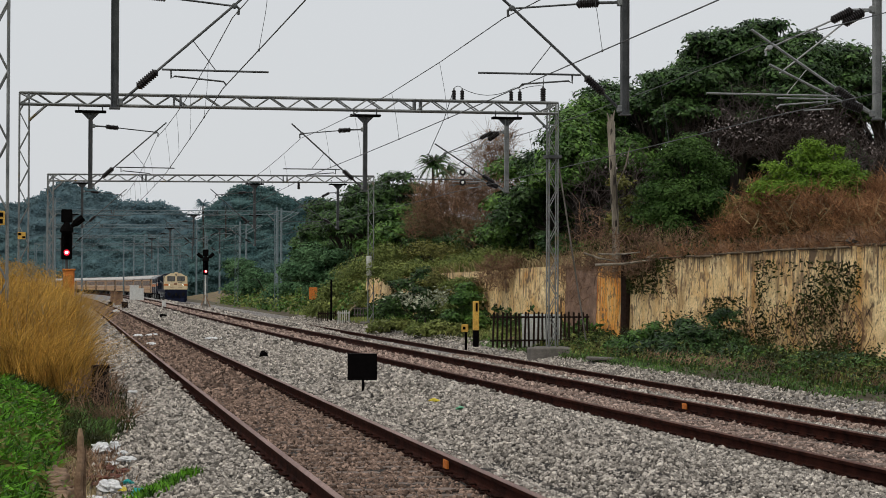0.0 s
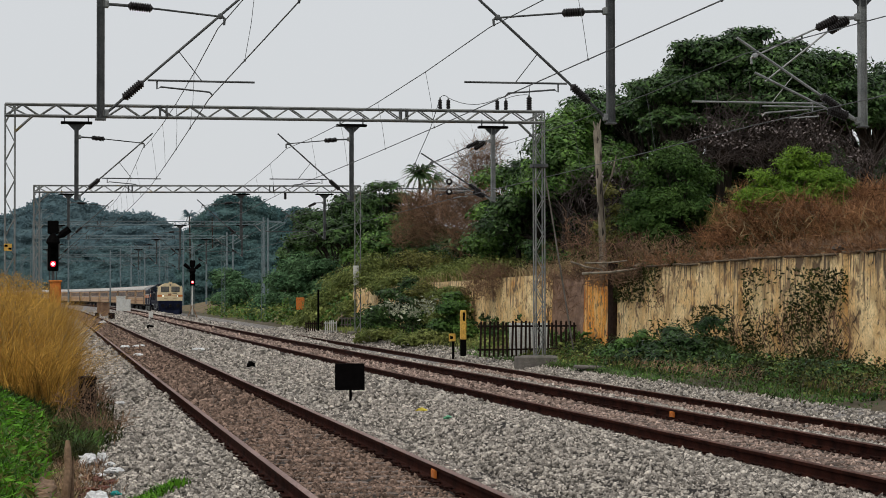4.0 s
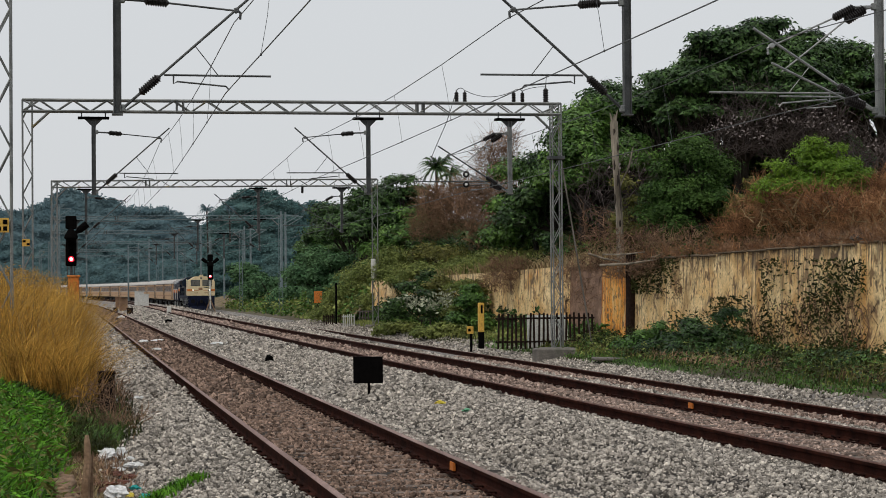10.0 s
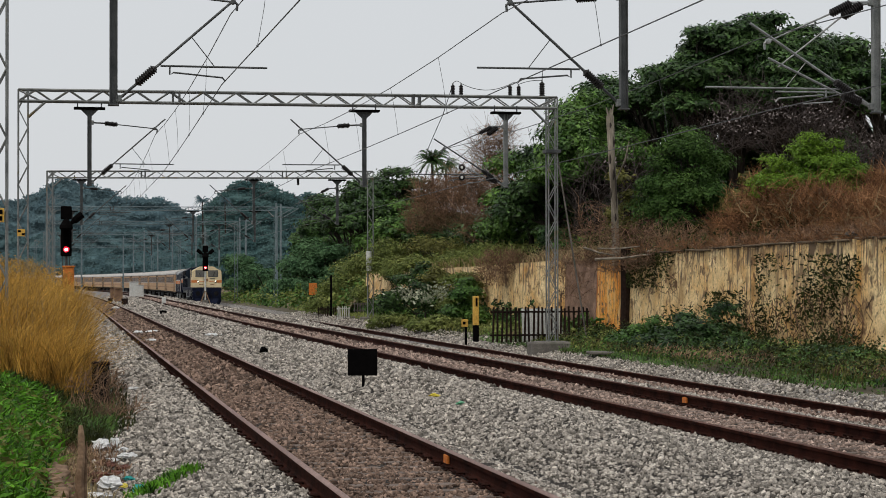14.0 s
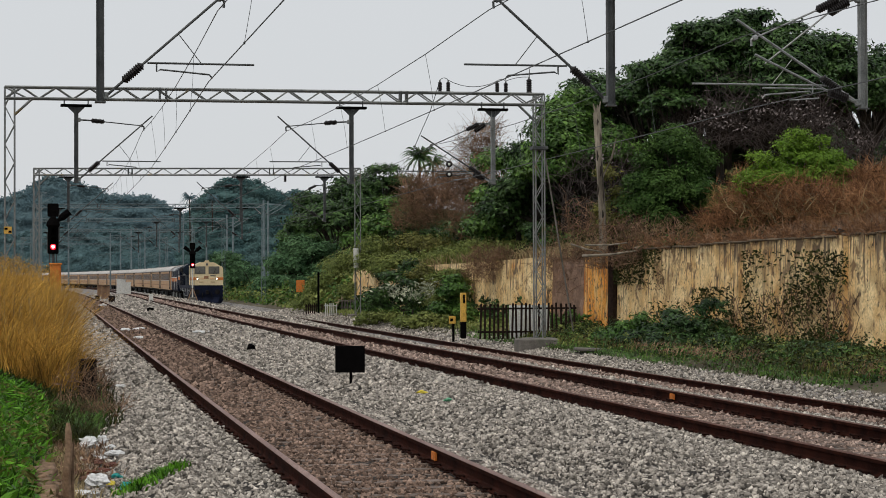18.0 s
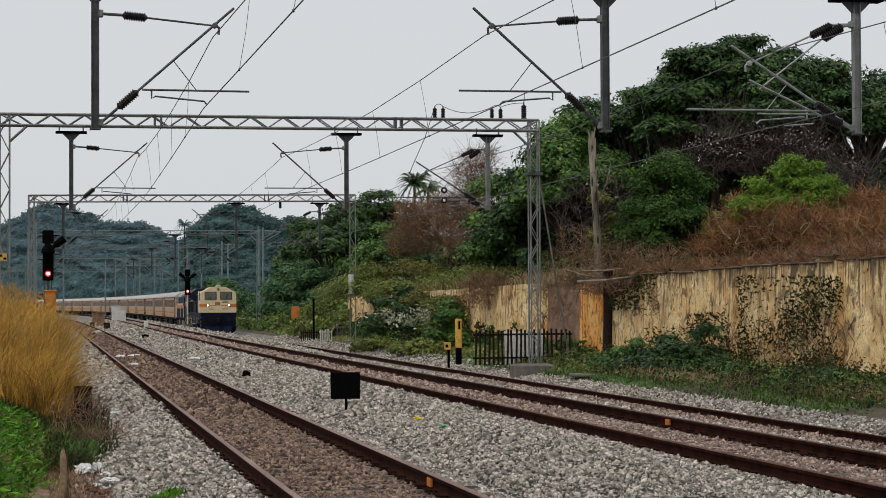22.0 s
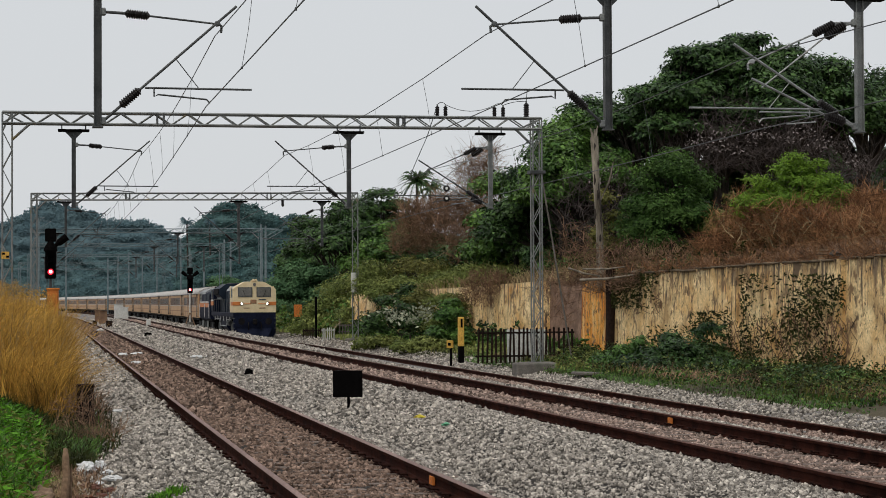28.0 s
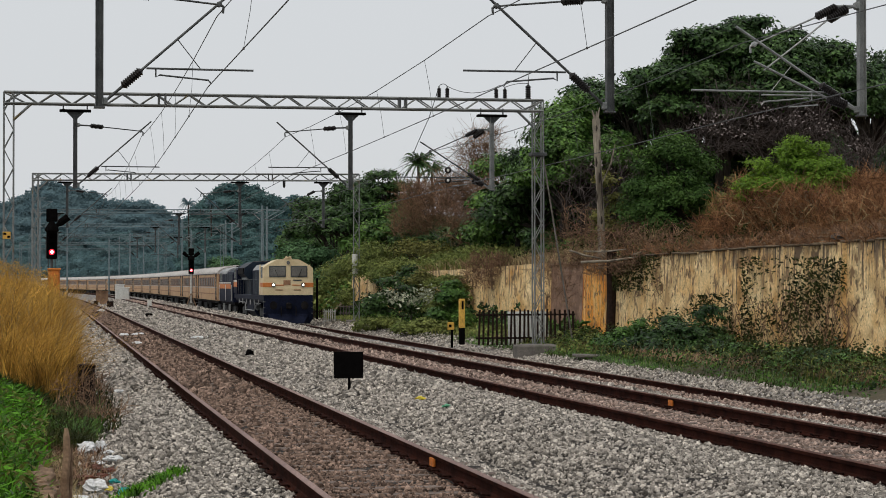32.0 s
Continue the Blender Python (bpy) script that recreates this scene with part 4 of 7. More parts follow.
def wall_run(name, y0, y1, out, mat, label, z_add=0.0, thick=0.45):
    s = Shape()
    ys = np.linspace(y0, y1, max(2, int(abs(y1 - y0) / 1.5) + 1))
    v, f = [], []
    for y in ys:
        x, zt = wall_x(y) - out, wall_top(y) + z_add
        v += [(x, y, -1.2), (x + 0.12, y, zt), (x + thick, y, zt), (x + thick, y, -1.2)]
    for i in range(len(ys) - 1):
        for k in range(4):
            j = (k + 1) % 4
            f.append((i * 4 + k, i * 4 + j, i * 4 + 4 + j, i * 4 + 4 + k))
    f += [(0, 3, 2, 1), tuple(len(v) - 4 + k for k in range(4))]
    s.add(v, f)
    return solid(name, s, mat, label, "wall", kind="structure")


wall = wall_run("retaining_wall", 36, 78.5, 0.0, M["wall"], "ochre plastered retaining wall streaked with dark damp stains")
wall_run("retaining_wall_2", 78.5, 82.2, -0.1, M["wall_orange"], "rust-orange stained stretch of retaining wall")
wall_run("retaining_wall_3", 82.2, 87.2, -0.35, M["wall_brown"], "bare red-brown earth face in the retaining wall")
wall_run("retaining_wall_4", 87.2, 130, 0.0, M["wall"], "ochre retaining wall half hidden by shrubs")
solid("drain_pipe", Shape().tube([(0, 0, -0.7), (0.03, 0, 1.0), (0.05, 0, 3.0)], 0.19, 10), M["fence"], "dark rusty vertical drain pipe on the wall", "pipe", m=pose(wall_x(78.0) - 0.1, 78.0, 0))
# vertical joints and coping along the near wall
for y in (47.5, 52.9, 58.4, 66.0):
    part("joint_strip", Shape().box((wall_x(y) + 0.04, y, (wall_top(y) - 0.6) / 2), (0.14, 0.1, wall_top(y) + 0.5), 14), M["wall"], wall)
for z in (0.55, 1.75):
    part("day_joint", Shape().tube([(wall_x(46.0) + 0.02 + 0.04 * z, 46.0, z), (wall_x(53.2) + 0.02 + 0.04 * z, 53.2, z)], 0.022, 5), M["coping"], wall)
rnd = random.Random(3)
y = 38.0
while y < 77:
    d = rnd.uniform(0.9, 1.6)
    part("coping_stone", Shape().box((wall_x(y + d / 2) + 0.28 + rnd.uniform(-0.05, 0.05), y + d / 2, wall_top(y + d / 2) + 0.02 + rnd.uniform(-0.05, 0.03)), (0.5, d - rnd.uniform(0.02, 0.3), 0.07), 14 + rnd.uniform(-3, 3), 0.025), M["coping"], wall)
    y += d


def bank_z(x, y):
    """Height of the bank behind the wall."""
    w = x - wall_x(y) - 0.35
    base = np.interp(y, [40, 56, 78, 100, 128, 150, 200, 400], [3.1, 2.9, 2.65, 2.35, 1.9, 0.3, -0.3, -0.3])
    return base + np.interp(w, [-1, 0, 6, 20, 60, 200], [-0.05, 0.0, 1.1, 3.2, 5.0, 6.0])


def build_bank():
    ys = np.concatenate([np.arange(30, 132, 2.0), np.arange(132, 330, 12.0)])
    ws = np.array([0, 0.6, 1.2, 2, 3, 4, 5, 6.5, 8, 10, 13, 17, 22, 30, 45, 70, 120, 200.0])
    Y, W = np.meshgrid(ys, ws, indexing="ij")
    X = wall_x(Y) + 0.35 + W
    rnd = np.random.RandomState(2)
    Z = bank_z(X, Y) + rnd.normal(0, 0.09, Y.shape) * (W > 0.3)
    X[:, 0] = np.where(ys > 129, X[:, 0] - 1.8, X[:, 0])
    Z[:, 0] = np.where(ys > 129, -0.75, Z[:, 0])
    n, m = Y.shape
    idx = np.arange(n * m).reshape(n, m)
    faces = np.stack([idx[:-1, :-1], idx[:-1, 1:], idx[1:, 1:], idx[1:, :-1]], -1).reshape(-1, 4)
    me = fast_mesh("bank_ground", np.stack([X, Y, Z], -1).reshape(-1, 3), faces, M["bank"])
    me.polygons.foreach_set("use_smooth", np.ones(len(me.polygons), bool))
    tagged(new("bank_ground", me), "brown earth bank with scrub above the retaining wall", "ground", kind="structure")


build_bank()


# ---- the train: local x forwards, y to its left, z up from the rail top ----
def face_panel(x, y0, y1, z0, z1, t=0.02):
    return Shape().box((x, (y0 + y1) / 2, (z0 + z1) / 2), (t, abs(y1 - y0), z1 - z0), 0, min(0.008, t * 0.4))


def bogie(parent, x, r=0.5, axles=(-1.45, 1.45)):
    b = part("bogie", Shape().box((x, 1.05, 0.62), (abs(axles[0]) * 2 + 1.2, 0.16, 0.32), 0, 0.05).box((x, -1.05, 0.62), (abs(axles[0]) * 2 + 1.2, 0.16, 0.32), 0, 0.05).box((x, 0, 0.62), (0.5, 2.0, 0.3), 0, 0.05), M["under"], parent)
    for a in axles:
        for s in (-1, 1):
            part("wheel", Shape().tube([(x + a, s * 0.77, r), (x + a, s * 0.91, r)], r, 16), M["under"], b)
    for s in (-1, 1):
        for a in (-0.7, 0.7):
            part("spring", Shape().tube([(x + a, s * 1.12, 0.4), (x + a, s * 1.12, 0.85)], 0.11, 8), M["steel_dark"], b)
    return b


def locomotive():
    lo = thing("locomotive", Matrix.Identity(4), "cream and dark blue diesel locomotive with orange band and lit headlights", "locomotive")
    cab = [(-1.56, 1.66), (1.56, 1.66), (1.58, 1.9), (1.56, 3.18), (1.46, 3.28), (0.8, 3.63), (0.62, 3.69), (-0.62, 3.69), (-0.8, 3.63), (-1.46, 3.28), (-1.56, 3.18), (-1.58, 1.9)]
    c = part("cab", Shape().prism(cab, -2.3, 0.0), M["cream"], lo, "cream cab with two square windscreens")
    for s in (-1, 1):
        part("windscreen_frame", face_panel(0.015, s * 0.15, s * 1.2, 2.68, 3.32, 0.05), M["steel_dark"], c)
        part("windscreen", face_panel(0.045, s * 0.22, s * 1.13, 2.75, 3.25, 0.03), M["glass"], c)
        part("wiper", Shape().tube([(0.07, s * 0.62, 2.66), (0.07, s * 0.85, 3.15)], 0.012, 4), M["black"], c)
        part("orange_band", face_panel(0.008, s * 0.98, s * 1.575, 2.12, 2.36, 0.03), M["stripe"], c)
        part("thin_line", face_panel(0.01, s * 0.25, s * 0.85, 2.2, 2.25, 0.02), M["stripe"], c)
        part("side_band", Shape().box((-1.15, s * 1.57, 2.24), (2.3, 0.03, 0.24)), M["stripe"], c)
        part("headlight_ring", Shape().tube([(0.01, s * 0.93, 2.24), (0.07, s * 0.93, 2.24)], 0.13, 14), M["steel_dark"], c)
        part("headlight", Shape().tube([(0.06, s * 0.93, 2.24), (0.085, s * 0.93, 2.24)], 0.068, 14), M["head_light"], c, "lit headlight")
        part("side_window", Shape().box((-0.85, s * 1.575, 2.95), (0.85, 0.04, 0.62), 0, 0.01), M["glass"], c)
        part("side_door", Shape().box((-1.85, s * 1.575, 2.55), (0.6, 0.03, 1.7), 0, 0.01), M["cream"], c)
        part("marker_bar", face_panel(0.012, s * 0.35, s * 0.8, 1.92, 1.98, 0.02), M["coach_band"], c)
    part("badge", face_panel(0.012, -0.3, 0.15, 2.24, 2.5, 0.02), M["coach_band"], c, "brown emblem shape")
    part("name_bar", face_panel(0.012, 0.3, 0.85, 2.46, 2.54, 0.02), M["steel_dark"], c)
    part("top_lamp", Shape().tube([(-0.05, 0, 3.5), (0.06, 0, 3.5)], 0.11, 12), M["glass"], c)
    part("horn", Shape().tube([(-0.4, 0, 3.78), (0.05, 0.12, 3.8)], [0.04, 0.08], 8).tube([(-0.4, 0, 3.78), (0.05, -0.12, 3.8)], [0.04, 0.08], 8).box((-0.25, 0, 3.73), (0.3, 0.5, 0.08), 0, 0.02), M["cream"], c)
    part("nose_skirt", Shape().prism([(-1.54, 1.66), (1.54, 1.66), (1.54, 0.3), (1.35, 0.05), (-1.35, 0.05), (-1.54, 0.3)], -0.25, 0.04), M["blue"], lo, "dark blue front skirt")
    part("pilot", Shape().add([(0.05, -1.3, 0.6), (0.05, 1.3, 0.6), (0.55, 0.9, 0.06), (0.55, -0.9, 0.06), (0.0, -1.3, 0.06), (0.0, 1.3, 0.06)], [(0, 1, 2, 3), (0, 3, 4), (1, 5, 2), (4, 3, 2, 5), (0, 4, 5, 1)]), M["blue"], lo)
    part("coupler", Shape().box((0.35, 0, 1.05), (0.75, 0.28, 0.36), 0, 0.06), M["under"], lo)
    for s in (-1, 1):
        part("buffer", Shape().tube([(0.04, s * 0.98, 1.08), (0.45, s * 0.98, 1.08), (0.47, s * 0.98, 1.08), (0.52, s * 0.98, 1.08)], [0.11, 0.11, 0.24, 0.24], 12), M["under"], lo)
        part("hose", Shape().tube([(0.06, s * 0.45, 1.0), (0.25, s * 0.47, 0.8), (0.22, s * 0.46, 0.5)], 0.035, 6), M["under"], lo)
        for z in (0.62, 0.95, 1.28):
            part("cab_step", Shape().box((-0.15, s * 1.5, z), (0.55, 0.1, 0.06), 0, 0.008), M["steel_dark"], lo)
        part("walkway_rail", Shape().tube([(-2.4, s * 1.5, 2.55), (-17.2, s * 1.5, 2.55)], 0.014, 5), M["steel_dark"], lo)
        for k in range(6):
            part("side_step", Shape().box((-3.4 - k * 2.6, s * 1.5, 1.25), (0.22, 0.05, 0.4), 0, 0.01), M["hood_roof"], lo)
        for k in range(9):
            part("rail_post", Shape().tube([(-2.6 - k * 1.8, s * 1.5, 1.62), (-2.6 - k * 1.8, s * 1.5, 2.55)], 0.014, 5), M["steel_dark"], lo)
        part("side_sill", Shape().box((-10, s * 1.48, 1.5), (19.6, 0.1, 0.3), 0, 0.03), M["blue"], lo)
    part("underframe", Shape().box((-10.0, 0, 1.42), (19.6, 2.86, 0.4), 0, 0.05), M["blue"], lo)
    part("fuel_tank", Shape().prism([(-1.35, 1.2), (1.35, 1.2), (1.35, 0.7), (1.0, 0.3), (-1.0, 0.3), (-1.35, 0.7)], -12.2, -7.8), M["blue"], lo)
    hood = part("hood", Shape().prism([(-0.92, 1.6), (0.92, 1.6), (0.92, 3.1), (0.62, 3.4), (-0.62, 3.4), (-0.92, 3.1)], -13.0, -2.3), M["blue"], lo, "dark blue engine hood")
    for k in range(9):
        for s in (-1, 1):
            part("hood_door", Shape().box((-3.1 - k * 1.12, s * 0.925, 2.35), (1.0, 0.03, 1.4), 0, 0.01), M["blue_grille"], hood)
    part("roof_fairing", Shape().prism([(-1.15, 2.9), (1.15, 2.9), (1.0, 3.3), (0.7, 3.52), (-0.7, 3.52), (-1.0, 3.3)], -4.9, -2.35), M["blue_grille"], hood)
    part("hood_roof", Shape().prism([(-0.93, 3.13), (0.93, 3.13), (0.63, 3.46), (-0.63, 3.46)], -12.9, -5.0), M["hood_roof"], hood, "pale grey hood roof")
    part("fairing_roof", Shape().prism([(-1.02, 3.31), (1.02, 3.31), (0.71, 3.58), (-0.71, 3.58)], -4.85, -2.4), M["hood_roof"], hood)
    part("exhaust", Shape().box((-8.2, 0, 3.62), (1.2, 0.7, 0.16), 0, 0.03), M["under"], hood)
    rad = part("radiator", Shape().prism([(-1.0, 1.6), (1.0, 1.6), (1.05, 2.5), (1.5, 2.9), (1.45, 3.3), (0.9, 3.66), (-0.9, 3.66), (-1.45, 3.3), (-1.5, 2.9), (-1.05, 2.5)], -17.3, -13.0), M["blue_grille"], lo, "flared blue radiator section")
    for k in range(3):
        part("radiator_fan", Shape().tube([(-13.8 - k * 1.35, 0, 3.66), (-13.8 - k * 1.35, 0, 3.74)], 0.55, 16), M["steel_dark"], rad)
    for s in (-1, 1):
        part("grille", Shape().box((-15.1, s * 1.3, 3.1), (3.9, 0.5, 0.42), 0, 0.03), M["under"], rad)
        for k in range(3):
            part("radiator_louvre", Shape().box((-13.9 - k * 1.3, s * 1.24, 2.7), (1.05, 0.06, 0.3), 0, 0.01), M["hood_roof"], rad)
        part("air_pipe", Shape().tube([(-3.0, s * 1.42, 1.15), (-6.5, s * 1.42, 1.15), (-6.8, s * 1.42, 0.7), (-12.6, s * 1.42, 0.7), (-12.9, s * 1.42, 1.15), (-17.0, s * 1.42, 1.15)], 0.035, 6), M["hood_roof"], lo, "pale air pipe")
    rear = part("rear_cab", Shape().prism(cab, -19.8, -17.3), M["blue"], lo, "dark blue rear cab with orange and white bands")
    for s in (-1, 1):
        part("rear_window", Shape().box((-18.7, s * 1.575, 2.95), (0.9, 0.04, 0.6), 0, 0.01), M["glass"], rear)
        part("rear_band", Shape().box((-18.55, s * 1.575, 2.26), (2.5, 0.03, 0.3)), M["stripe"], rear)
        part("white_band", Shape().box((-18.55, s * 1.575, 2.48), (2.5, 0.03, 0.12)), M["white_paint"], rear)
    lo.scale = (1, 0.94, 1.035)
    bogie(lo, -4.3, 0.54, (-1.9, 0.0, 1.9))
    bogie(lo, -15.6, 0.54, (-1.9, 0.0, 1.9))
    for s in (-1, 1):
        part("air_tank", Shape().tube([(-6.4, s * 1.15, 0.9), (-7.6, s * 1.15, 0.9)], 0.19, 10), M["steel_dark"], lo)
    return lo


def power_van():
    """A short dark made-up van, coupled where a second locomotive seems to follow."""
    va = thing("power_van", Matrix.Identity(4), "short dark blue stand-in van with an orange band and pale roof", "van")
    side = [(-1.46, 1.1), (1.46, 1.1), (1.5, 1.5), (1.5, 3.0), (1.42, 3.2), (-1.42, 3.2), (-1.5, 3.0), (-1.5, 1.5)]
    body = part("body", Shape().prism(side, -11.6, 0.0), M["blue"], va)
    arc = [(1.5 * math.cos(w), 3.12 + 0.5 * math.sin(w)) for w in np.linspace(0, math.pi, 11)]
    roof = part("roof", Shape().prism([(1.5, 3.08)] + arc + [(-1.5, 3.08)], -11.6, -5.0), M["hood_roof"], va, "pale grey arched roof")
    part("low_roof", Shape().prism([(1.42, 3.15), (1.0, 3.42), (-1.0, 3.42), (-1.42, 3.15)], -5.0, -0.1), M["blue_grille"], va)
    for k in range(3):
        part("roof_vent", Shape().box((-6.2 - k * 2, 0, 3.64), (0.7, 0.7, 0.12), 0, 0.03), M["under"], roof)
    for s in (-1, 1):
        part("orange_band", Shape().box((-6.6, s * 1.5, 2.2), (9.9, 0.03, 0.34)), M["stripe"], body)
        part("white_band", Shape().box((-6.6, s * 1.5, 2.44), (9.9, 0.03, 0.1)), M["white_paint"], body)
        w = part("window", Shape().box((-9.9, s * 1.5, 2.86), (1.7, 0.05, 0.62), 0, 0.01), M["steel"], body)
        part("pane", Shape().box((-9.9, s * 1.53, 2.86), (1.45, 0.03, 0.48)), M["glass"], w)
        for k in range(4):
            part("grille", Shape().box((-1.2 - k * 1.6, s * 1.5, 2.8), (1.2, 0.04, 0.5), 0, 0.01), M["blue_grille"], body)
        for x in (-0.6, -5.4, -11.0):
            part("handrail", Shape().tube([(x, s * 1.56, 1.2), (x, s * 1.56, 2.3)], 0.028, 5), M["white_paint"], body)
        for x in (-2.9, -8.0):
            part("step", Shape().box((x, s * 1.46, 0.7), (0.6, 0.12, 0.5), 0, 0.02), M["steel"], body)
    part("sole_bar", Shape().box((-5.8, 0, 1.02), (11.4, 2.7, 0.22), 0, 0.03), M["under"], va)
    bogie(va, -2.6)
    bogie(va, -9.0)
    return va


def coach():
    co = thing("railway_coach", Matrix.Identity(4), "tan passenger coach with brown window band and pale roof", "coach", "coaches of the train")
    side = [(-1.6, 1.12), (1.6, 1.12), (1.62, 1.5), (1.62, 3.05), (1.55, 3.2), (-1.55, 3.2), (-1.62, 3.05), (-1.62, 1.5)]
    body = part("body", Shape().prism(side, -21.3, 0.0), M["coach"], co)
    arc = [(1.63 * math.cos(w), 3.14 + 0.56 * math.sin(w)) for w in np.linspace(0, math.pi, 13)]
    roof = part("roof", Shape().prism([(1.63, 3.1)] + arc + [(-1.63, 3.1)], -21.34, 0.04), M["coach_roof"], co, "pale grey arched roof")
    for k in range(6):
        part("roof_vent", Shape().box((-2.5 - k * 3.3, 0, 3.72), (0.4, 0.4, 0.1), 0, 0.03), M["coach_roof"], roof)
    for s in (-1, 1):
        part("window_band", Shape().box((-10.65, s * 1.615, 2.52), (16.6, 0.03, 0.74)), M["coach_band"], body)
        part("belt_line", Shape().box((-10.65, s * 1.62, 2.1), (21.2, 0.03, 0.07)), M["coach_roof"], body)
        part("lower_line", Shape().box((-10.65, s * 1.62, 1.62), (21.2, 0.03, 0.08)), M["coach_band"], body)
        part("gutter", Shape().box((-10.65, s * 1.64, 3.12), (21.3, 0.05, 0.06)), M["steel_dark"], body)
        for k in range(9):
            x = -3.1 - k * 1.88
            w = part("window", Shape().box((x, s * 1.625, 2.52), (1.1, 0.04, 0.66), 0, 0.01), M["steel_dark"], body)
            part("pane", Shape().box((x, s * 1.642, 2.52), (0.98, 0.02, 0.54)), M["coach_glass"], w)
        for x in (-0.95, -20.35):
            # solid near-black panel stands in for the shade inside an open doorway
            d = part("door", Shape().box((x, s * 1.622, 2.15), (0.85, 0.04, 1.95), 0, 0.01), M["under"], body, "near-black panel for a shaded open doorway")
            part("door_window", Shape().box((x, s * 1.645, 2.65), (0.45, 0.02, 0.55)), M["glass"], d)
            part("handrail", Shape().tube([(x + 0.5, s * 1.67, 1.4), (x + 0.5, s * 1.67, 2.4)], 0.02, 5), M["steel"], d)
            part("door_step", Shape().box((x, s * 1.5, 0.75), (0.7, 0.25, 0.05)).box((x, s * 1.5, 1.0), (0.7, 0.25, 0.05)), M["steel_dark"], body)
        part("battery_box", Shape().box((-9.0, s * 1.2, 0.78), (2.2, 0.5, 0.55), 0, 0.03), M["under"], co)
        part("truss_rod", Shape().box((-13, s * 1.2, 0.92), (2.6, 0.3, 0.3), 0, 0.03), M["under"], co)
    for x in (0.0, -21.3):
        e = 1 if x == 0 else -1
        part("vestibule", Shape().box((x + e * 0.25, 0, 2.2), (0.5, 1.1, 2.0), 0, 0.06), M["under"], co)
        part("end_panel", face_panel(x + e * 0.015, -1.5, -0.7, 1.3, 3.1, 0.03), M["coach_band"], body)
        part("end_panel", face_panel(x + e * 0.015, 0.7, 1.5, 1.3, 3.1, 0.03), M["coach_band"], body)
        for s in (-1, 1):
            part("buffer", Shape().tube([(x, s * 0.98, 1.05), (x + e * 0.4, s * 0.98, 1.05)], 0.16, 10), M["under"], co)
    part("sole_bar", Shape().box((-10.65, 0, 1.02), (21.2, 2.9, 0.22), 0, 0.03), M["under"], co)
    bogie(co, -3.4)
    bogie(co, -17.9)
    return co


def front_y(t):
    """Where the locomotive's face is along the line at t seconds."""
    return 263.25 - 4.1 * t - 0.01249 * t * t


def train_pose(y_front, length):
    """Pose of a vehicle whose face is at y_front and whose tail is its length farther up the line."""
    a, b = on_line(line_three, y_front), on_line(line_three, y_front + length * 0.978)
    d = a - b
    return pose(a.x, a.y, LOW, 0, 0, math.degrees(math.atan2(d.y, d.x)))


TRAIN = [(locomotive(), 0.0, 20.0), (power_van(), 20.4, 11.6)]
first = coach()
for i in range(20):
    TRAIN.append((first if i == 0 else copy_thing(first, Matrix.Identity(4)), 32.9 + 22.25 * i, 21.3))


def motions():
    for vehicle, back, length in TRAIN:
        walk(vehicle, [(t, train_pose(front_y(t) + back * 0.978, length)) for t in range(0, 33, 4)])


# ---- plants ----
def leaf_quads(points, size, seed, droop=0.3, long=1.6, out=None):
    """Folded diamond leaves at points: turned every way, or with their upper sides outwards."""
    r = np.random.RandomState(seed)
    n = len(points)
    u = r.normal(size=(n, 3))
    u[:, 2] = u[:, 2] * 0.7 - droop
    u /= np.linalg.norm(u, axis=1)[:, None]
    w = r.normal(size=(n, 3)) if out is None else np.asarray(out) + np.array([0, 0, 0.55]) + r.normal(0, 0.42, (n, 3))
    v = np.cross(u, w)
    v /= np.linalg.norm(v, axis=1)[:, None] + 1e-9
    if out is not None:
        u = np.cross(w, v)
        u /= np.linalg.norm(u, axis=1)[:, None] + 1e-9
    s = size * r.uniform(0.6, 1.35, (n, 1))
    a, b = u * s * long / 2, v * s / 2
    p = np.asarray(points)
    verts = np.stack([p - a, p + b * 0.9 - a * 0.1, p + a, p - b * 0.9 - a * 0.1], 1).reshape(-1, 3)
    return verts, np.arange(4 * n).reshape(n, 4)


def leaf_tris(points, size, seed, droop=0.3, long=1.7, out=None):
    """Pointed three-cornered leaves at points."""
    v, _ = leaf_quads(points, size, seed, droop, long, out)
    v = v.reshape(-1, 4, 3)
    n = len(v)
    v = np.stack([v[:, 0] * 0.5 + v[:, 1] * 0.5, v[:, 2], v[:, 3]], 1).reshape(-1, 3)
    return v, np.arange(3 * n).reshape(n, 3)


def lobe_points(lobes, n, seed, spread, per=14, shell=0.55):
    """Points in clumps over the outer part of rounded lobes (x, y, z, rx, ry, rz), and the way out of each lobe there."""
    r = np.random.RandomState(seed)
    L = np.array(lobes, float)
    area = L[:, 3] * L[:, 5]
    pick = r.choice(len(L), max(1, n // per), p=area / area.sum())
    d = r.normal(size=(len(pick), 3))
    d[:, 2] = np.where(d[:, 2] < -0.35, -d[:, 2], d[:, 2])
    d /= np.linalg.norm(d, axis=1)[:, None]
    rad = r.uniform(shell, 1.0, len(pick)) ** 0.6
    rad *= 1 + 0.16 * np.sin(d[:, 0] * 7 + pick) * np.cos(d[:, 2] * 6 + pick * 2)
    c = L[pick, :3] + d * rad[:, None] * L[pick, 3:]
    q = np.repeat(c, per, 0)
    tuft = r.normal(0, 1, q.shape) * np.array([1, 1, 0.45])
    way = np.repeat(d / L[pick, 3:] * L[pick, 5][:, None], per, 0) + 0.35 * tuft
    way /= np.linalg.norm(way, axis=1)[:, None]
    return q + tuft * spread, way


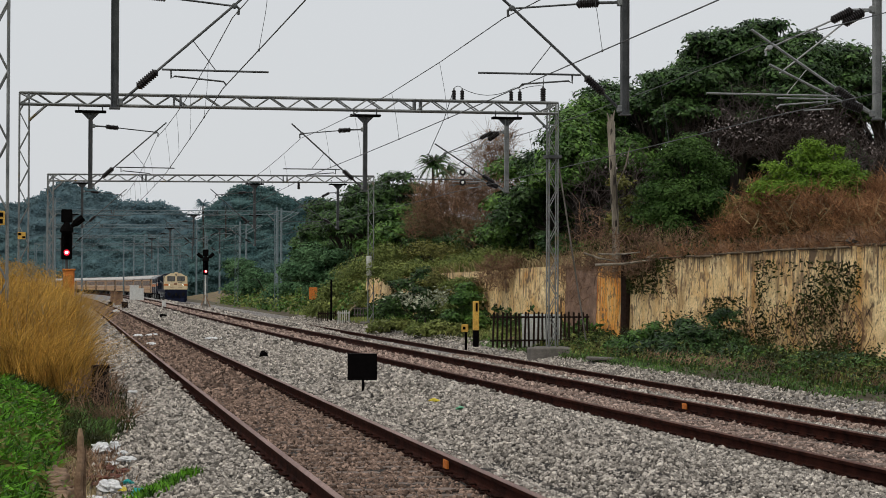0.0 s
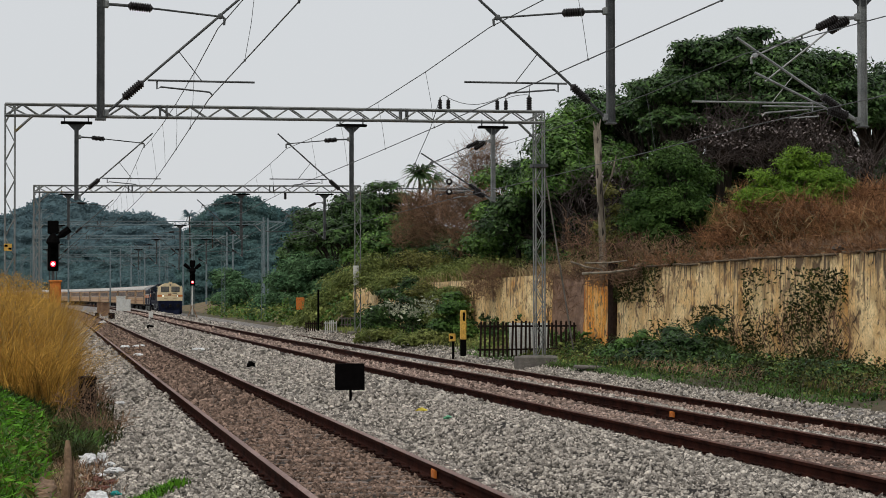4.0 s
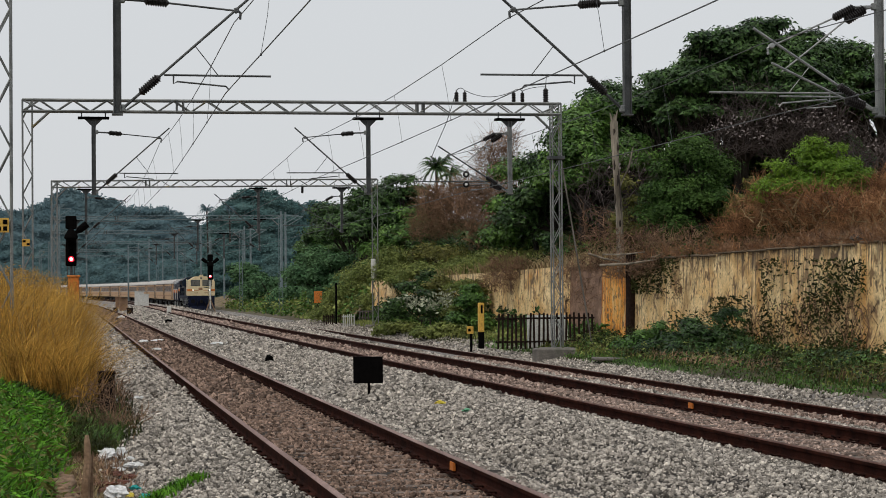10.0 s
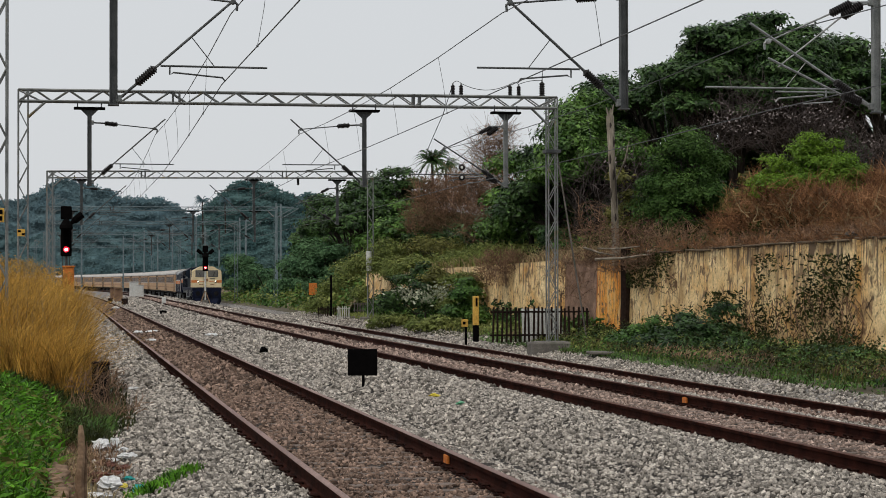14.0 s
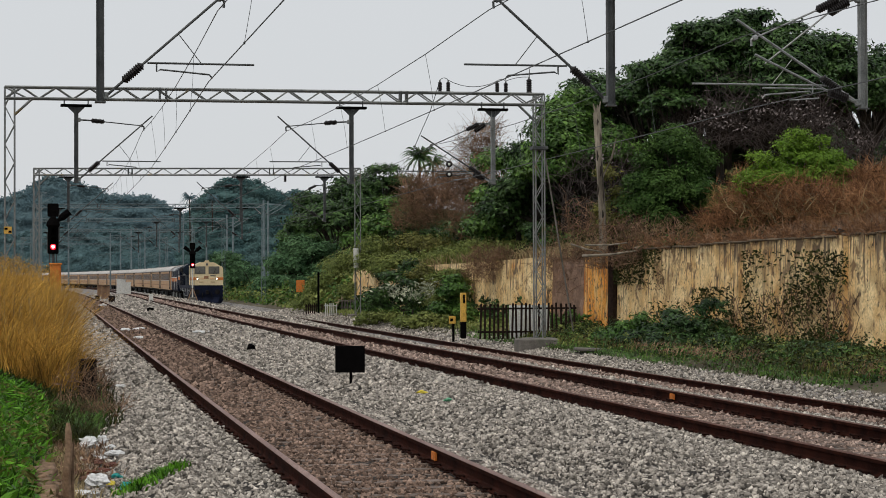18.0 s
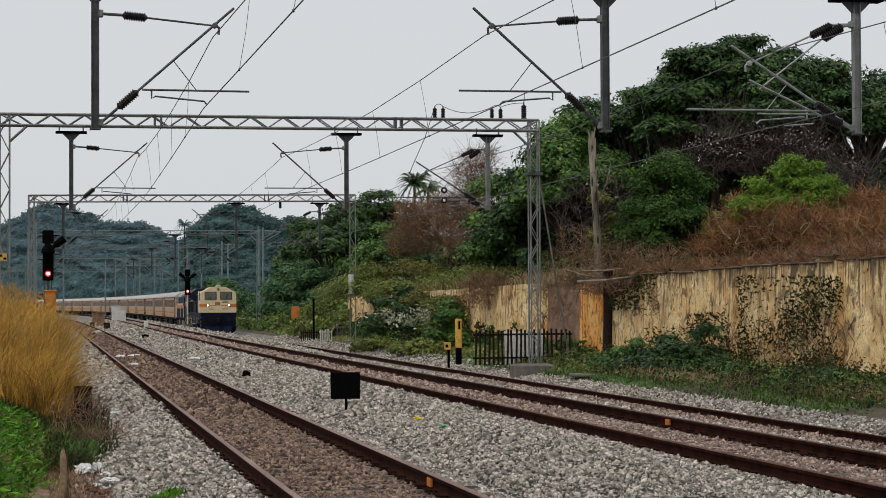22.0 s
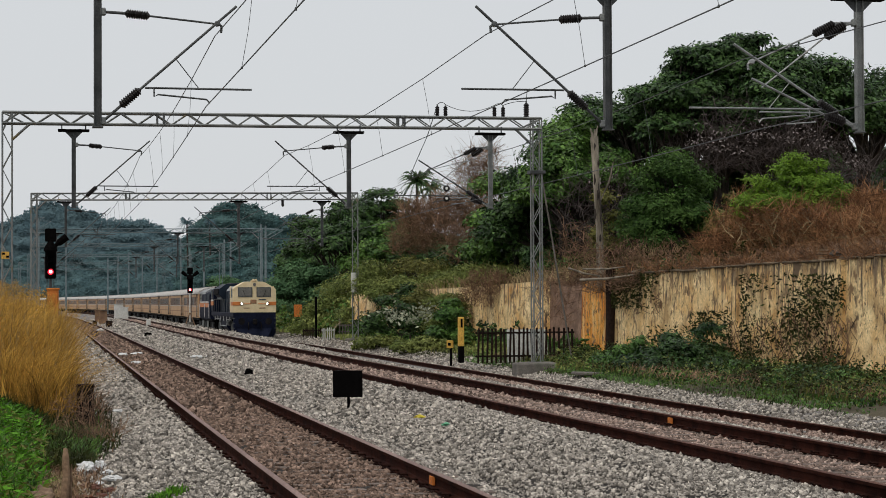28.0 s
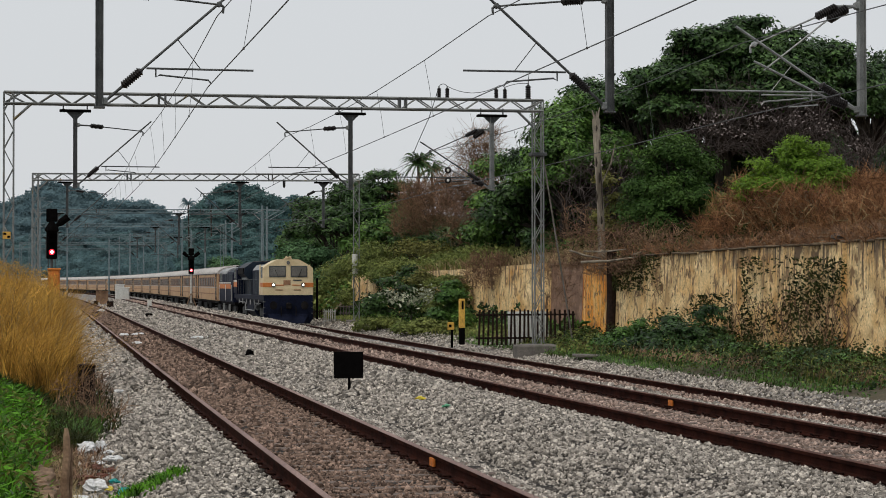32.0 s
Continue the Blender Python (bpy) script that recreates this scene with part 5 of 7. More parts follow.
def limb_shape(base, lobes, r0, seed, bend_by=0.25):
    """A tapered trunk with a limb to every lobe, and twigs in it."""
    r = random.Random(seed)
    base = Vector(base)
    mid = sum((Vector(l[:3]) for l in lobes), Vector()) / len(lobes)
    fork = base.lerp(Vector((mid.x, mid.y, mid.z)), 0.45)
    s = Shape().tube([base - Vector((0, 0, 0.4)), base.lerp(fork, 0.5) + Vector((r.uniform(-1, 1), r.uniform(-1, 1), 0)) * bend_by * 0.6, fork], [r0 * 1.25, r0, r0 * 0.75], 8)
    for l in lobes:
        e = Vector(l[:3])
        m = fork.lerp(e, 0.5) + Vector((r.uniform(-1, 1), r.uniform(-1, 1), r.uniform(0, 1))) * bend_by
        s.tube([fork, m, e], [r0 * 0.55, r0 * 0.35, r0 * 0.15], 6)
        for k in range(5):
            o = Vector((r.uniform(-1, 1) * l[3], r.uniform(-1, 1) * l[4], r.uniform(-0.5, 0.9) * l[5])) * 0.8
            s.tube([m.lerp(e, r.random()), e + o], [r0 * 0.16, r0 * 0.04], 4)
    return s


def tree(name, base, lobes, n, size, mat, label, trunk_r=0.2, seed=1, bark="bark", category="tree", spread=0.3, group="trees", per=14, shell=0.55, droop=0.3):
    """Lobes are given from the base: (dx, dy, dz, rx, ry, rz)."""
    t = thing(name, Matrix.Translation(base), label, category, group)
    part("trunk", limb_shape((0, 0, 0), lobes, trunk_r, seed), M[bark], t)
    p, way = lobe_points(lobes, n, seed, spread, per, shell)
    v, f = leaf_tris(p, size * 1.25, seed + 50, droop, out=way)
    part("crown", fast_mesh("crown", v, f, M[mat]), None, t)
    return t


def cloud_lobes(seed, n, wx, wy, z0, z1, r, flat=0.7):
    """Lobes scattered inside a dome of half-width wx and wy between two heights."""
    k = random.Random(seed)
    out = []
    for i in range(n):
        w = k.uniform(0, 2 * math.pi)
        q = math.sqrt(k.random())
        x, y = math.cos(w) * q * wx, math.sin(w) * q * wy
        top = z1 - (z1 - z0) * 0.75 * (q ** 2)
        z = k.uniform(z0 + (top - z0) * 0.35, top) - r * flat * 0.5
        s = r * k.uniform(0.75, 1.25)
        out.append((x, y, z, s, s, s * flat))
    return out


def at(x13, y, z=None):
    """A place on the bank or ground at a bearing and depth."""
    x = foot_of(x13, y)
    if z is None:
        z = float(bank_z(x, y)) if x > wall_x(y) else float(ground_z(x, y))
    return Vector((x, y, z))


# large trees on the bank: bearing, depth, half-width, top, seed
def bank_tree(x13, y, half, y_low, y_top, n_lobes, n, size, mat, label, seed, r=1.5, trunk=0.22, flat=0.7, spread=0.3, per=14):
    b = at(x13, y)
    zl, zt = z_of(y_low, y) - b.z, z_of(y_top, y) - b.z
    tree("tree", b, cloud_lobes(seed, n_lobes, half, half * 0.8, zl, zt, r, flat), n, size, mat, label, trunk, seed, spread=spread, per=per)


bank_tree(1385, 96, 4.6, 185, 35, 44, 52000, 0.16, "leaf_dark", "tall spreading dark green tree on the bank", 11, 1.5, 0.32, 0.42, 0.26)
bank_tree(1290, 97, 2.9, 170, 30, 22, 24000, 0.16, "leaf_dark", "tall dark green tree with a domed crown", 12, 1.3, 0.28, 0.45, 0.26)
bank_tree(1360, 99, 3.6, 190, 20, 28, 24000, 0.16, "leaf_dark", "tall dark green tree with a flat layered crown", 28, 1.4, 0.3, 0.42, 0.26)
bank_tree(1545, 98, 3.4, 200, 75, 22, 25000, 0.16, "leaf_dark", "dark green tree with a broad crown", 13, 1.4, 0.28, 0.48, 0.26)
bank_tree(1130, 104, 3.6, 260, 118, 26, 31000, 0.16, "leaf_dark", "dense green tree above the wall", 14, 1.4, 0.28, 0.5, 0.26)
bank_tree(1535, 106, 3.4, 330, 165, 14, 11000, 0.22, "leaf_dark", "dark green tree behind bare limbs", 29, 1.3, 0.2)
bank_tree(1040, 100, 2.3, 330, 160, 14, 20900, 0.163, "leaf_mid", "leafy green tree above the wall", 15, 1.1, 0.2)
bank_tree(1010, 97, 2.0, 330, 205, 14, 19000, 0.15, "leaf_mid", "bushy green tree hung with creepers", 16, 0.95, 0.16)
bank_tree(930, 104, 1.8, 420, 222, 12, 15200, 0.15, "leaf_mid", "bushy green tree near the portal column", 17, 0.9, 0.15)
for i, (x13, y) in enumerate(((905, 118), (985, 115), (1065, 115), (1145, 114), (1225, 112), (1305, 110), (1385, 110), (1465, 108), (1545, 108), (1610, 106))):
    bank_tree(x13, y, 2.4, 430, 300 if i > 2 else 340, 10, 6500, 0.26, "leaf_dark", "deep green backing thicket on the bank", 170 + i, 1.3, 0.15, spread=0.4)
for i, (x13, y, y_top) in enumerate(((1010, 110, 235), (1075, 108, 225), (1135, 110, 205), (1190, 109, 215))):
    bank_tree(x13, y, 2.6, 420, y_top, 12, 8000, 0.24, "leaf_dark", "dense dark green tree behind the bank", 190 + i, 1.4, 0.18, spread=0.4)
bank_tree(1150, 112, 3.0, 430, 245, 14, 9000, 0.26, "leaf_dark", "dense dark green tree behind the bank", 196, 1.3, 0.18, spread=0.4)
bank_tree(1090, 113, 3.0, 430, 240, 14, 9000, 0.26, "leaf_dark", "dense dark green tree behind the bank", 197, 1.3, 0.18, spread=0.4)
bank_tree(965, 101, 2.0, 430, 195, 14, 15000, 0.15, "leaf_dark", "dark green tree behind the portal column", 195, 1.0, 0.17)
bank_tree(1283, 95, 1.6, 110, 3, 16, 13000, 0.16, "leaf_dark", "tall dark green tree with a domed crown", 181, 0.75, 0.2, 0.5, 0.2)
bank_tree(1357, 95, 2.0, 130, 5, 20, 17000, 0.16, "leaf_dark", "tall dark green tree with a flat layered crown", 182, 0.8, 0.22, 0.5, 0.2)
bank_tree(1228, 94, 1.9, 160, 40, 16, 15000, 0.16, "leaf_dark", "tall dark green tree with a domed crown", 183, 0.8, 0.2, 0.5, 0.2)
bank_tree(1160, 98, 2.4, 200, 100, 16, 15000, 0.16, "leaf_dark", "dark green tree of flat tiers", 184, 0.9, 0.2, 0.4, 0.2)
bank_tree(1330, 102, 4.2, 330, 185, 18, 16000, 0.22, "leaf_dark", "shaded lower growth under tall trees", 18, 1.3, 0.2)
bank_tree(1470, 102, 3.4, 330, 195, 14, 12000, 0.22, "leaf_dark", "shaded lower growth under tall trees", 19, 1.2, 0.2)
bank_tree(1240, 93, 2.2, 215, 110, 16, 11000, 0.15, "leaf_dark", "dark green tree of flat tiers", 185, 0.7, 0.16, 0.35, 0.18)
bank_tree(1420, 93, 3.0, 190, 85, 22, 16000, 0.15, "leaf_dark", "dark green tree of flat tiers", 186, 0.7, 0.2, 0.35, 0.18)
bank_tree(1545, 95, 1.8, 215, 95, 14, 9000, 0.15, "leaf_dark", "dark green tree of flat tiers", 187, 0.7, 0.16, 0.4, 0.18)
bank_tree(1085, 95, 1.7, 300, 190, 16, 12000, 0.14, "leaf_mid", "leafy green tree beside the dead trunk", 188, 0.7, 0.14, 0.5, 0.18)
# two shrubs above the wall
b = at(1207, 80)
tree("shrub", b, cloud_lobes(21, 40, 1.85, 1.5, 0.75, z_of(232, 80) - b.z, 0.62, 0.75), 34000, 0.085, "leaf_fresh", "rounded feathery green small tree above the wall", 0.1, 21, category="shrub", spread=0.17, group="shrubs")
b = at(1424, 72)
tree("shrub", b, cloud_lobes(22, 60, 1.85, 1.4, z_of(352, 72) - b.z, z_of(232, 72) - b.z, 0.45, 0.75), 32000, 0.075, "leaf_bright", "bright green domed shrub crowning dry brush", 0.06, 22, "dead_wood", category="shrub", spread=0.13, group="shrubs")
b = at(1310, 78)
tree("shrub", b, cloud_lobes(23, 9, 0.6, 0.6, 0.6, z_of(290, 78) - b.z, 0.4, 0.8), 2200, 0.12, "leaf_yellow", "thin yellow-green shrub on the bank", 0.05, 23, category="shrub", spread=0.15, group="shrubs")
b = at(1095, 82)
tree("shrub", b, cloud_lobes(24, 9, 0.5, 0.6, 0.5, z_of(255, 82) - b.z, 0.4, 0.9), 2000, 0.12, "leaf_yellow", "thin yellow-green creeper beside a dead trunk", 0.05, 24, category="shrub", spread=0.15, group="shrubs")
# middle distance
bank_tree(650, 152, 3.6, 420, 325, 16, 17100, 0.204, "leaf_dark", "dark green tree beyond the wall", 31, 1.6, 0.25)
bank_tree(700, 148, 2.6, 440, 345, 12, 13300, 0.19, "leaf_mid", "dark green tree beyond the wall", 32, 1.4, 0.22)
bank_tree(692, 151, 2.4, 400, 298, 20, 15000, 0.19, "leaf_dark", "dark feathery tree of flat tiers beyond the wall", 43, 1.0, 0.2, 0.35)
bank_tree(640, 156, 2.6, 400, 306, 20, 15000, 0.19, "leaf_dark", "dark feathery tree of flat tiers beyond the wall", 44, 1.0, 0.2, 0.35)
bank_tree(735, 146, 1.6, 430, 345, 12, 8000, 0.17, "leaf_dark", "dark green tree beside the bare thicket", 45, 0.9, 0.15, 0.5)
bank_tree(605, 165, 3.0, 420, 315, 12, 11400, 0.204, "leaf_dark", "dark feathery tree beyond the wall", 33, 1.5, 0.22, 0.4)
bank_tree(560, 160, 2.8, 520, 408, 16, 17100, 0.163, "leaf_teal", "leafy green shrub beside the line", 34, 1.2, 0.15)
bank_tree(515, 186, 2.4, 545, 440, 12, 11400, 0.17, "leaf_teal", "leafy green shrub beside the line", 35, 1.1, 0.12)
bank_tree(455, 218, 3.0, 540, 450, 12, 9500, 0.204, "leaf_teal", "dark green shrub beside the line", 36, 1.3, 0.12)
bank_tree(420, 242, 3.4, 535, 430, 12, 9500, 0.231, "leaf_teal", "dark green shrub beside the line", 37, 1.5, 0.14)
bank_tree(600, 138, 2.2, 560, 450, 14, 16000, 0.11, "leaf_olive", "yellow-green scrub on the slope", 38, 0.9, 0.08)
bank_tree(680, 120, 2.6, 480, 425, 14, 14000, 0.1, "leaf_olive", "low green scrub on the slope", 39, 0.9, 0.08)
bank_tree(760, 118, 2.6, 480, 428, 14, 14000, 0.1, "leaf_yellow", "low yellow-green scrub on the slope", 40, 0.9, 0.08)
bank_tree(850, 112, 2.2, 470, 425, 14, 13000, 0.1, "leaf_olive", "low green scrub on the slope", 41, 0.8, 0.08)
bank_tree(880, 106, 1.4, 500, 440, 9, 6650, 0.122, "leaf_yellow", "scrub hanging over the wall", 42, 0.6, 0.06)
# shrubs at the wall foot
for x13, y, half, yl, yt, n, mat, label, sd in (
        (725, 101, 1.5, 550, 470, 8000, "leaf_dark", "dark broad-leaved shrub before the wall", 51),
        (802, 92, 1.0, 590, 478, 8000, "leaf_mid", "fresh green shrub before the wall", 52),
        (760, 94, 1.2, 598, 555, 3500, "leaf_olive", "low green growth at the wall foot", 53),
        (690, 104, 1.3, 585, 558, 3000, "leaf_olive", "low green growth at the wall foot", 54),
        (1135, 66, 0.8, 615, 560, 4200, "leaf_mid", "dark green weeds at the wall foot", 55),
        (1230, 62, 1.1, 640, 565, 7000, "leaf_dark", "dark green weeds at the wall foot", 56),
        (1265, 63, 0.6, 610, 525, 2200, "leaf_dark", "leafy shrub growing against the wall", 57),
        (1330, 58, 1.0, 655, 615, 3600, "leaf_mid", "dark green weeds at the wall foot", 58),
        (1400, 56, 0.9, 665, 620, 3600, "leaf_mid", "low weeds at the wall foot", 59),
        (1480, 54, 0.9, 695, 622, 7500, "leaf_dark", "dark green weeds at the wall foot", 60),
        (1175, 64, 1.0, 625, 548, 7000, "leaf_dark", "dark leafy shrub at the wall foot", 62),
        (1445, 55.5, 0.7, 680, 625, 3600, "leaf_dark", "dark leafy shrub at the wall foot", 63),
        (1515, 53.5, 0.6, 690, 630, 3200, "leaf_mid", "fresh green shrub at the wall foot", 64),
        (1110, 67, 0.7, 620, 585, 2600, "leaf_mid", "low leafy shrub at the wall foot", 65),
        (1290, 60, 0.9, 650, 600, 5200, "leaf_dark", "dark leafy shrub at the wall foot", 66),
        (1375, 57, 0.9, 668, 622, 4500, "leaf_shade", "olive leafy weeds at the wall foot", 67),
        (1555, 53, 0.7, 690, 650, 2600, "leaf_yellow", "yellowing weeds at the wall foot", 61)):
    b = at(x13, y, float(ground_z(foot_of(x13, y), y)))
    tree("shrub", b, cloud_lobes(sd, 10, half, half * 0.6, max(0.15, z_of(yl, y) - b.z), z_of(yt, y) - b.z, half * 0.4, 0.8), n, 0.11 if y > 80 else 0.085, mat, label, 0.03, sd, category="shrub", spread=0.12, group="shrubs")


def brambles(name, lobes, n, length, r, mat, label, seed, category="scrub"):
    """Arching bare stems, each a thin three-sided bar in two pieces."""
    k = np.random.RandomState(seed)
    L = np.array(lobes, float)
    pick = k.choice(len(L), n)
    p0 = L[pick, :3] + k.uniform(-1, 1, (n, 3)) * L[pick, 3:]
    d = k.normal(size=(n, 3)) * np.array([0.8, 0.8, 0.5]) + np.array([0, 0, 0.75])
    d /= np.linalg.norm(d, axis=1)[:, None]
    ln = length * k.uniform(0.5, 1.4, (n, 1))
    p1 = p0 + d * ln * 0.5
    p2 = p1 + (d + k.normal(size=(n, 3)) * 0.35 - np.array([0, 0, 0.3])) * ln * 0.5
    side = np.cross(d, k.normal(size=(n, 3)))
    side /= np.linalg.norm(side, axis=1)[:, None]
    up = np.cross(side, d)
    rr = r * k.uniform(0.5, 1.5, (n, 1))
    V = []
    for p, s in ((p0, 1.0), (p1, 0.75), (p2, 0.3)):
        V += [p + side * rr * s, p - side * rr * s * 0.5 + up * rr * s * 0.87, p - side * rr * s * 0.5 - up * rr * s * 0.87]
    verts = np.stack(V, 1).reshape(-1, 3)
    q = np.array([[0, 1, 4, 3], [1, 2, 5, 4], [2, 0, 3, 5], [3, 4, 7, 6], [4, 5, 8, 7], [5, 3, 6, 8]])
    faces = (np.arange(n)[:, None, None] * 9 + q[None]).reshape(-1, 4)
    tagged(new(name, fast_mesh(name, verts, faces, M[mat])), label, category, kind="stuff")


def lobes_at(rows):
    out = []
    for x13, y13, y, rx, rz in rows:
        out.append((foot_of(x13, y), y, z_of(y13, y), rx, rx, rz))
    return out


brambles("dry_brush", lobes_at([(1320, 380, 72, 0.9, 0.75), (1380, 375, 71, 0.9, 0.8), (1440, 370, 70, 0.9, 0.8), (1500, 380, 68, 0.9, 0.7), (1560, 380, 66, 0.9, 0.7), (1600, 390, 65, 0.9, 0.7), (1280, 410, 75, 0.7, 0.4), (1520, 345, 72, 0.8, 0.6), (1350, 340, 74, 0.8, 0.5), (1560, 335, 70, 0.8, 0.5)]), 9000, 0.65, 0.009, "twig", "tangled red-brown dry brush above the wall", 71)
brambles("dry_brush", lobes_at([(1100, 425, 78, 0.9, 0.35), (1160, 425, 77, 0.9, 0.35), (1220, 425, 76, 0.8, 0.3), (1050, 420, 80, 0.8, 0.5), (1040, 390, 84, 0.7, 0.6), (1120, 400, 82, 0.7, 0.5)]), 900, 0.7, 0.011, "twig_brown", "dry stalks along the top of the wall", 72)
brambles("bare_shrub", lobes_at([(850, 300, 112, 0.9, 1.5), (870, 270, 112, 0.8, 1.3), (820, 340, 113, 1.1, 1.0), (880, 330, 110, 0.9, 1.2)]), 2200, 1.2, 0.011, "twig_dark", "bare grey-brown twiggy tree", 73)
brambles("bare_shrub", lobes_at([(760, 370, 121, 1.4, 0.9), (800, 380, 120, 1.4, 0.9), (840, 385, 118, 1.3, 1.0), (740, 390, 122, 1.2, 0.8), (820, 350, 120, 1.3, 1.0), (870, 370, 116, 1.2, 1.2), (780, 338, 121, 1.2, 0.8), (752, 345, 122, 1.0, 0.7), (850, 410, 116, 1.3, 0.7)]), 6000, 0.9, 0.011, "twig_dark", "reddish bare thicket on the slope", 74)
brambles("bare_branches", lobes_at([(1300, 240, 91, 1.3, 1.0), (1340, 220, 91, 1.3, 1.0), (1390, 230, 91, 1.2, 1.0), (1440, 220, 90, 1.0, 0.8), (1310, 180, 92, 1.2, 0.8), (1250, 240, 92, 1.2, 1.0), (1480, 270, 90, 1.2, 1.2), (1530, 290, 90, 1.2, 1.0), (1410, 300, 91, 1.4, 0.8), (1060, 350, 92, 1.6, 1.6), (1110, 330, 93, 1.3, 1.6)]), 1700, 1.4, 0.014, "twig_grey", "bare purple-grey branches under the tree crowns", 75)
brambles("dry_stalks", lobes_at([(1000, 500, 79, 0.5, 1.0), (1010, 440, 80, 0.6, 0.7), (980, 470, 82, 0.6, 0.7)]), 380, 0.8, 0.009, "twig_brown", "dry brown stalks on the bare earth face", 76)

k = np.random.RandomState(77)
rim = [(float(wall_x(y)) + 0.35 + random.uniform(-0.1, 0.4), y, wall_top(y) + 0.08, 0.35, 0.4, 0.18) for y in np.arange(46, 78, 1.1)]
brambles("wall_top_stalks", rim, 2600, 0.45, 0.009, "twig", "dry stalks leaning over the wall top", 78)
brambles("wall_top_stalks", rim, 1500, 0.5, 0.01, "twig_brown", "brown stalks leaning over the wall top", 79)
brambles("verge_stalks", [(foot_of(160, 33), 33.0, 0.0, 0.35, 0.5, 0.3), (foot_of(150, 31), 31.0, 0.0, 0.35, 0.6, 0.3), (foot_of(190, 30), 30.0, -0.2, 0.3, 0.8, 0.12)], 420, 0.3, 0.005, "twig_brown", "dry stalks round a dark box", 80)

brambles("hanging_scrub", lobes_at([(848, 478, 95.2, 0.5, 0.5), (868, 485, 94.6, 0.55, 0.55), (888, 470, 93.8, 0.5, 0.4), (872, 455, 95.5, 0.8, 0.3), (905, 458, 94, 0.5, 0.25)]), 1300, 0.4, 0.01, "twig_dark", "red-brown dry scrub hanging over the wall", 88)
brambles("hanging_stalks", lobes_at([(1045, 462, 78.5, 0.5, 0.25), (1075, 470, 78.2, 0.5, 0.3), (1110, 470, 76.5, 0.4, 0.3), (1150, 462, 75, 0.5, 0.25)]), 700, 0.6, 0.012, "twig_brown", "dry stalks hanging over the stained wall", 87)
brambles("pale_stems", lobes_at([(1330, 385, 71, 0.9, 0.5), (1400, 380, 70, 0.9, 0.5), (1470, 385, 68, 0.9, 0.5), (1550, 385, 65, 0.9, 0.5)]), 130, 0.8, 0.011, "straw", "pale bare stems in the dry brush", 84)

def dry_leaves(lobes, n, size, mat, label, seed):
    """Small leaf-shaped pieces scattered thinly through lobes."""
    p, way = lobe_points(lobes, n, seed, 0.25, 3, 0.2)
    v, f = leaf_quads(p, size, seed, 0.6, 1.8)
    tagged(new("dry_leaves", fast_mesh("dry_leaves", v, f, M[mat])), label, "leaves", kind="stuff")


dry_leaves(lobes_at([(1260, 225, 90, 1.2, 1.0), (1310, 240, 90, 1.3, 1.0), (1370, 215, 90, 1.2, 1.0), (1440, 215, 89, 1.2, 0.9), (1480, 235, 89, 1.0, 0.8), (1540, 265, 89, 0.8, 1.0), (1150, 340, 84, 0.8, 0.7), (1090, 300, 84, 0.6, 1.0)]), 480, 0.085, "pale_leaf", "pale specks scattered among the bare branches", 89)

dry_leaves(lobes_at([(735, 530, 99, 1.0, 0.5), (765, 520, 98, 0.5, 0.5), (700, 520, 99.5, 0.5, 0.4)]), 380, 0.1, "leaf_silver", "silvery pale leaves over the dark shrub", 90)

# dead trunk and fallen poles
dt = thing("dead_trunk", Matrix.Translation(at(1073, 80)), "tall pale dead tree trunk with a broken top", "dead tree")
zt = z_of(205, 80) - at(1073, 80).z
part("trunk", Shape().tube([(0.1, 0, -0.3), (0.05, 0, zt * 0.35), (-0.06, 0, zt * 0.7), (-0.13, 0, zt)], [0.17, 0.14, 0.135, 0.165], 10), M["dead_wood"], dt)
for i, (h, a) in enumerate(((0.25, 0.4), (0.42, -0.9), (0.55, 0.2), (0.66, -0.6), (0.78, 0.7), (0.9, -0.2))):
    e = Vector((0.05 - 0.18 * h + 0.13 * math.sin(a), -0.13 * math.cos(a), zt * h))
    part("bark_patch", Shape().tube([e, e + Vector((0.02, 0, 0.18)), e + Vector((0, 0, 0.42))], [0.02, 0.05, 0.015], 6), M["bark"], dt, "dark flake of bark")
part("broken_top", Shape().tube([(-0.15, 0, zt - 0.1), (-0.28, 0, zt + 0.35)], [0.08, 0.02], 5).tube([(-0.1, 0, zt - 0.1), (0.02, 0, zt + 0.45)], [0.08, 0.015], 5).tube([(-0.12, 0, zt - 0.1), (-0.1, 0, zt + 0.3)], [0.09, 0.02], 5), M["dead_wood"], dt)
part("bark_strip", Shape().tube([(0.12, -0.08, zt * 0.2), (0.09, -0.1, zt * 0.5), (-0.02, -0.1, zt * 0.72)], [0.03, 0.045, 0.015], 5), M["bark"], dt, "strip of dark bark")
part("side_branch", Shape().tube([(-0.05, 0, zt * 0.5), (0.45, 0, zt * 0.68), (0.62, 0, zt * 0.82)], [0.07, 0.05, 0.02], 6), M["dead_wood"], dt)
for x0, y0, x1, y1, d, r in ((1040, 459, 1140, 450, 74.5, 0.05), (1130, 447, 1203, 418, 76, 0.045), (1045, 440, 1120, 436, 76, 0.035), (1020, 438, 1075, 452, 76.5, 0.04), (1150, 436, 1200, 428, 76, 0.03)):
    p0, p1 = Vector((foot_of(x0, d), d, z_of(y0, d))), Vector((foot_of(x1, d + 0.4), d + 0.4, z_of(y1, d + 0.4)))
    solid("fallen_pole", Shape().tube([p0, p0.lerp(p1, 0.5) + Vector((0, 0, -0.05)), p1], [r, r * 0.9, r * 0.6], 7), M["dead_wood"], "pale dead branch lying on the wall top", "branch", "dead branches")


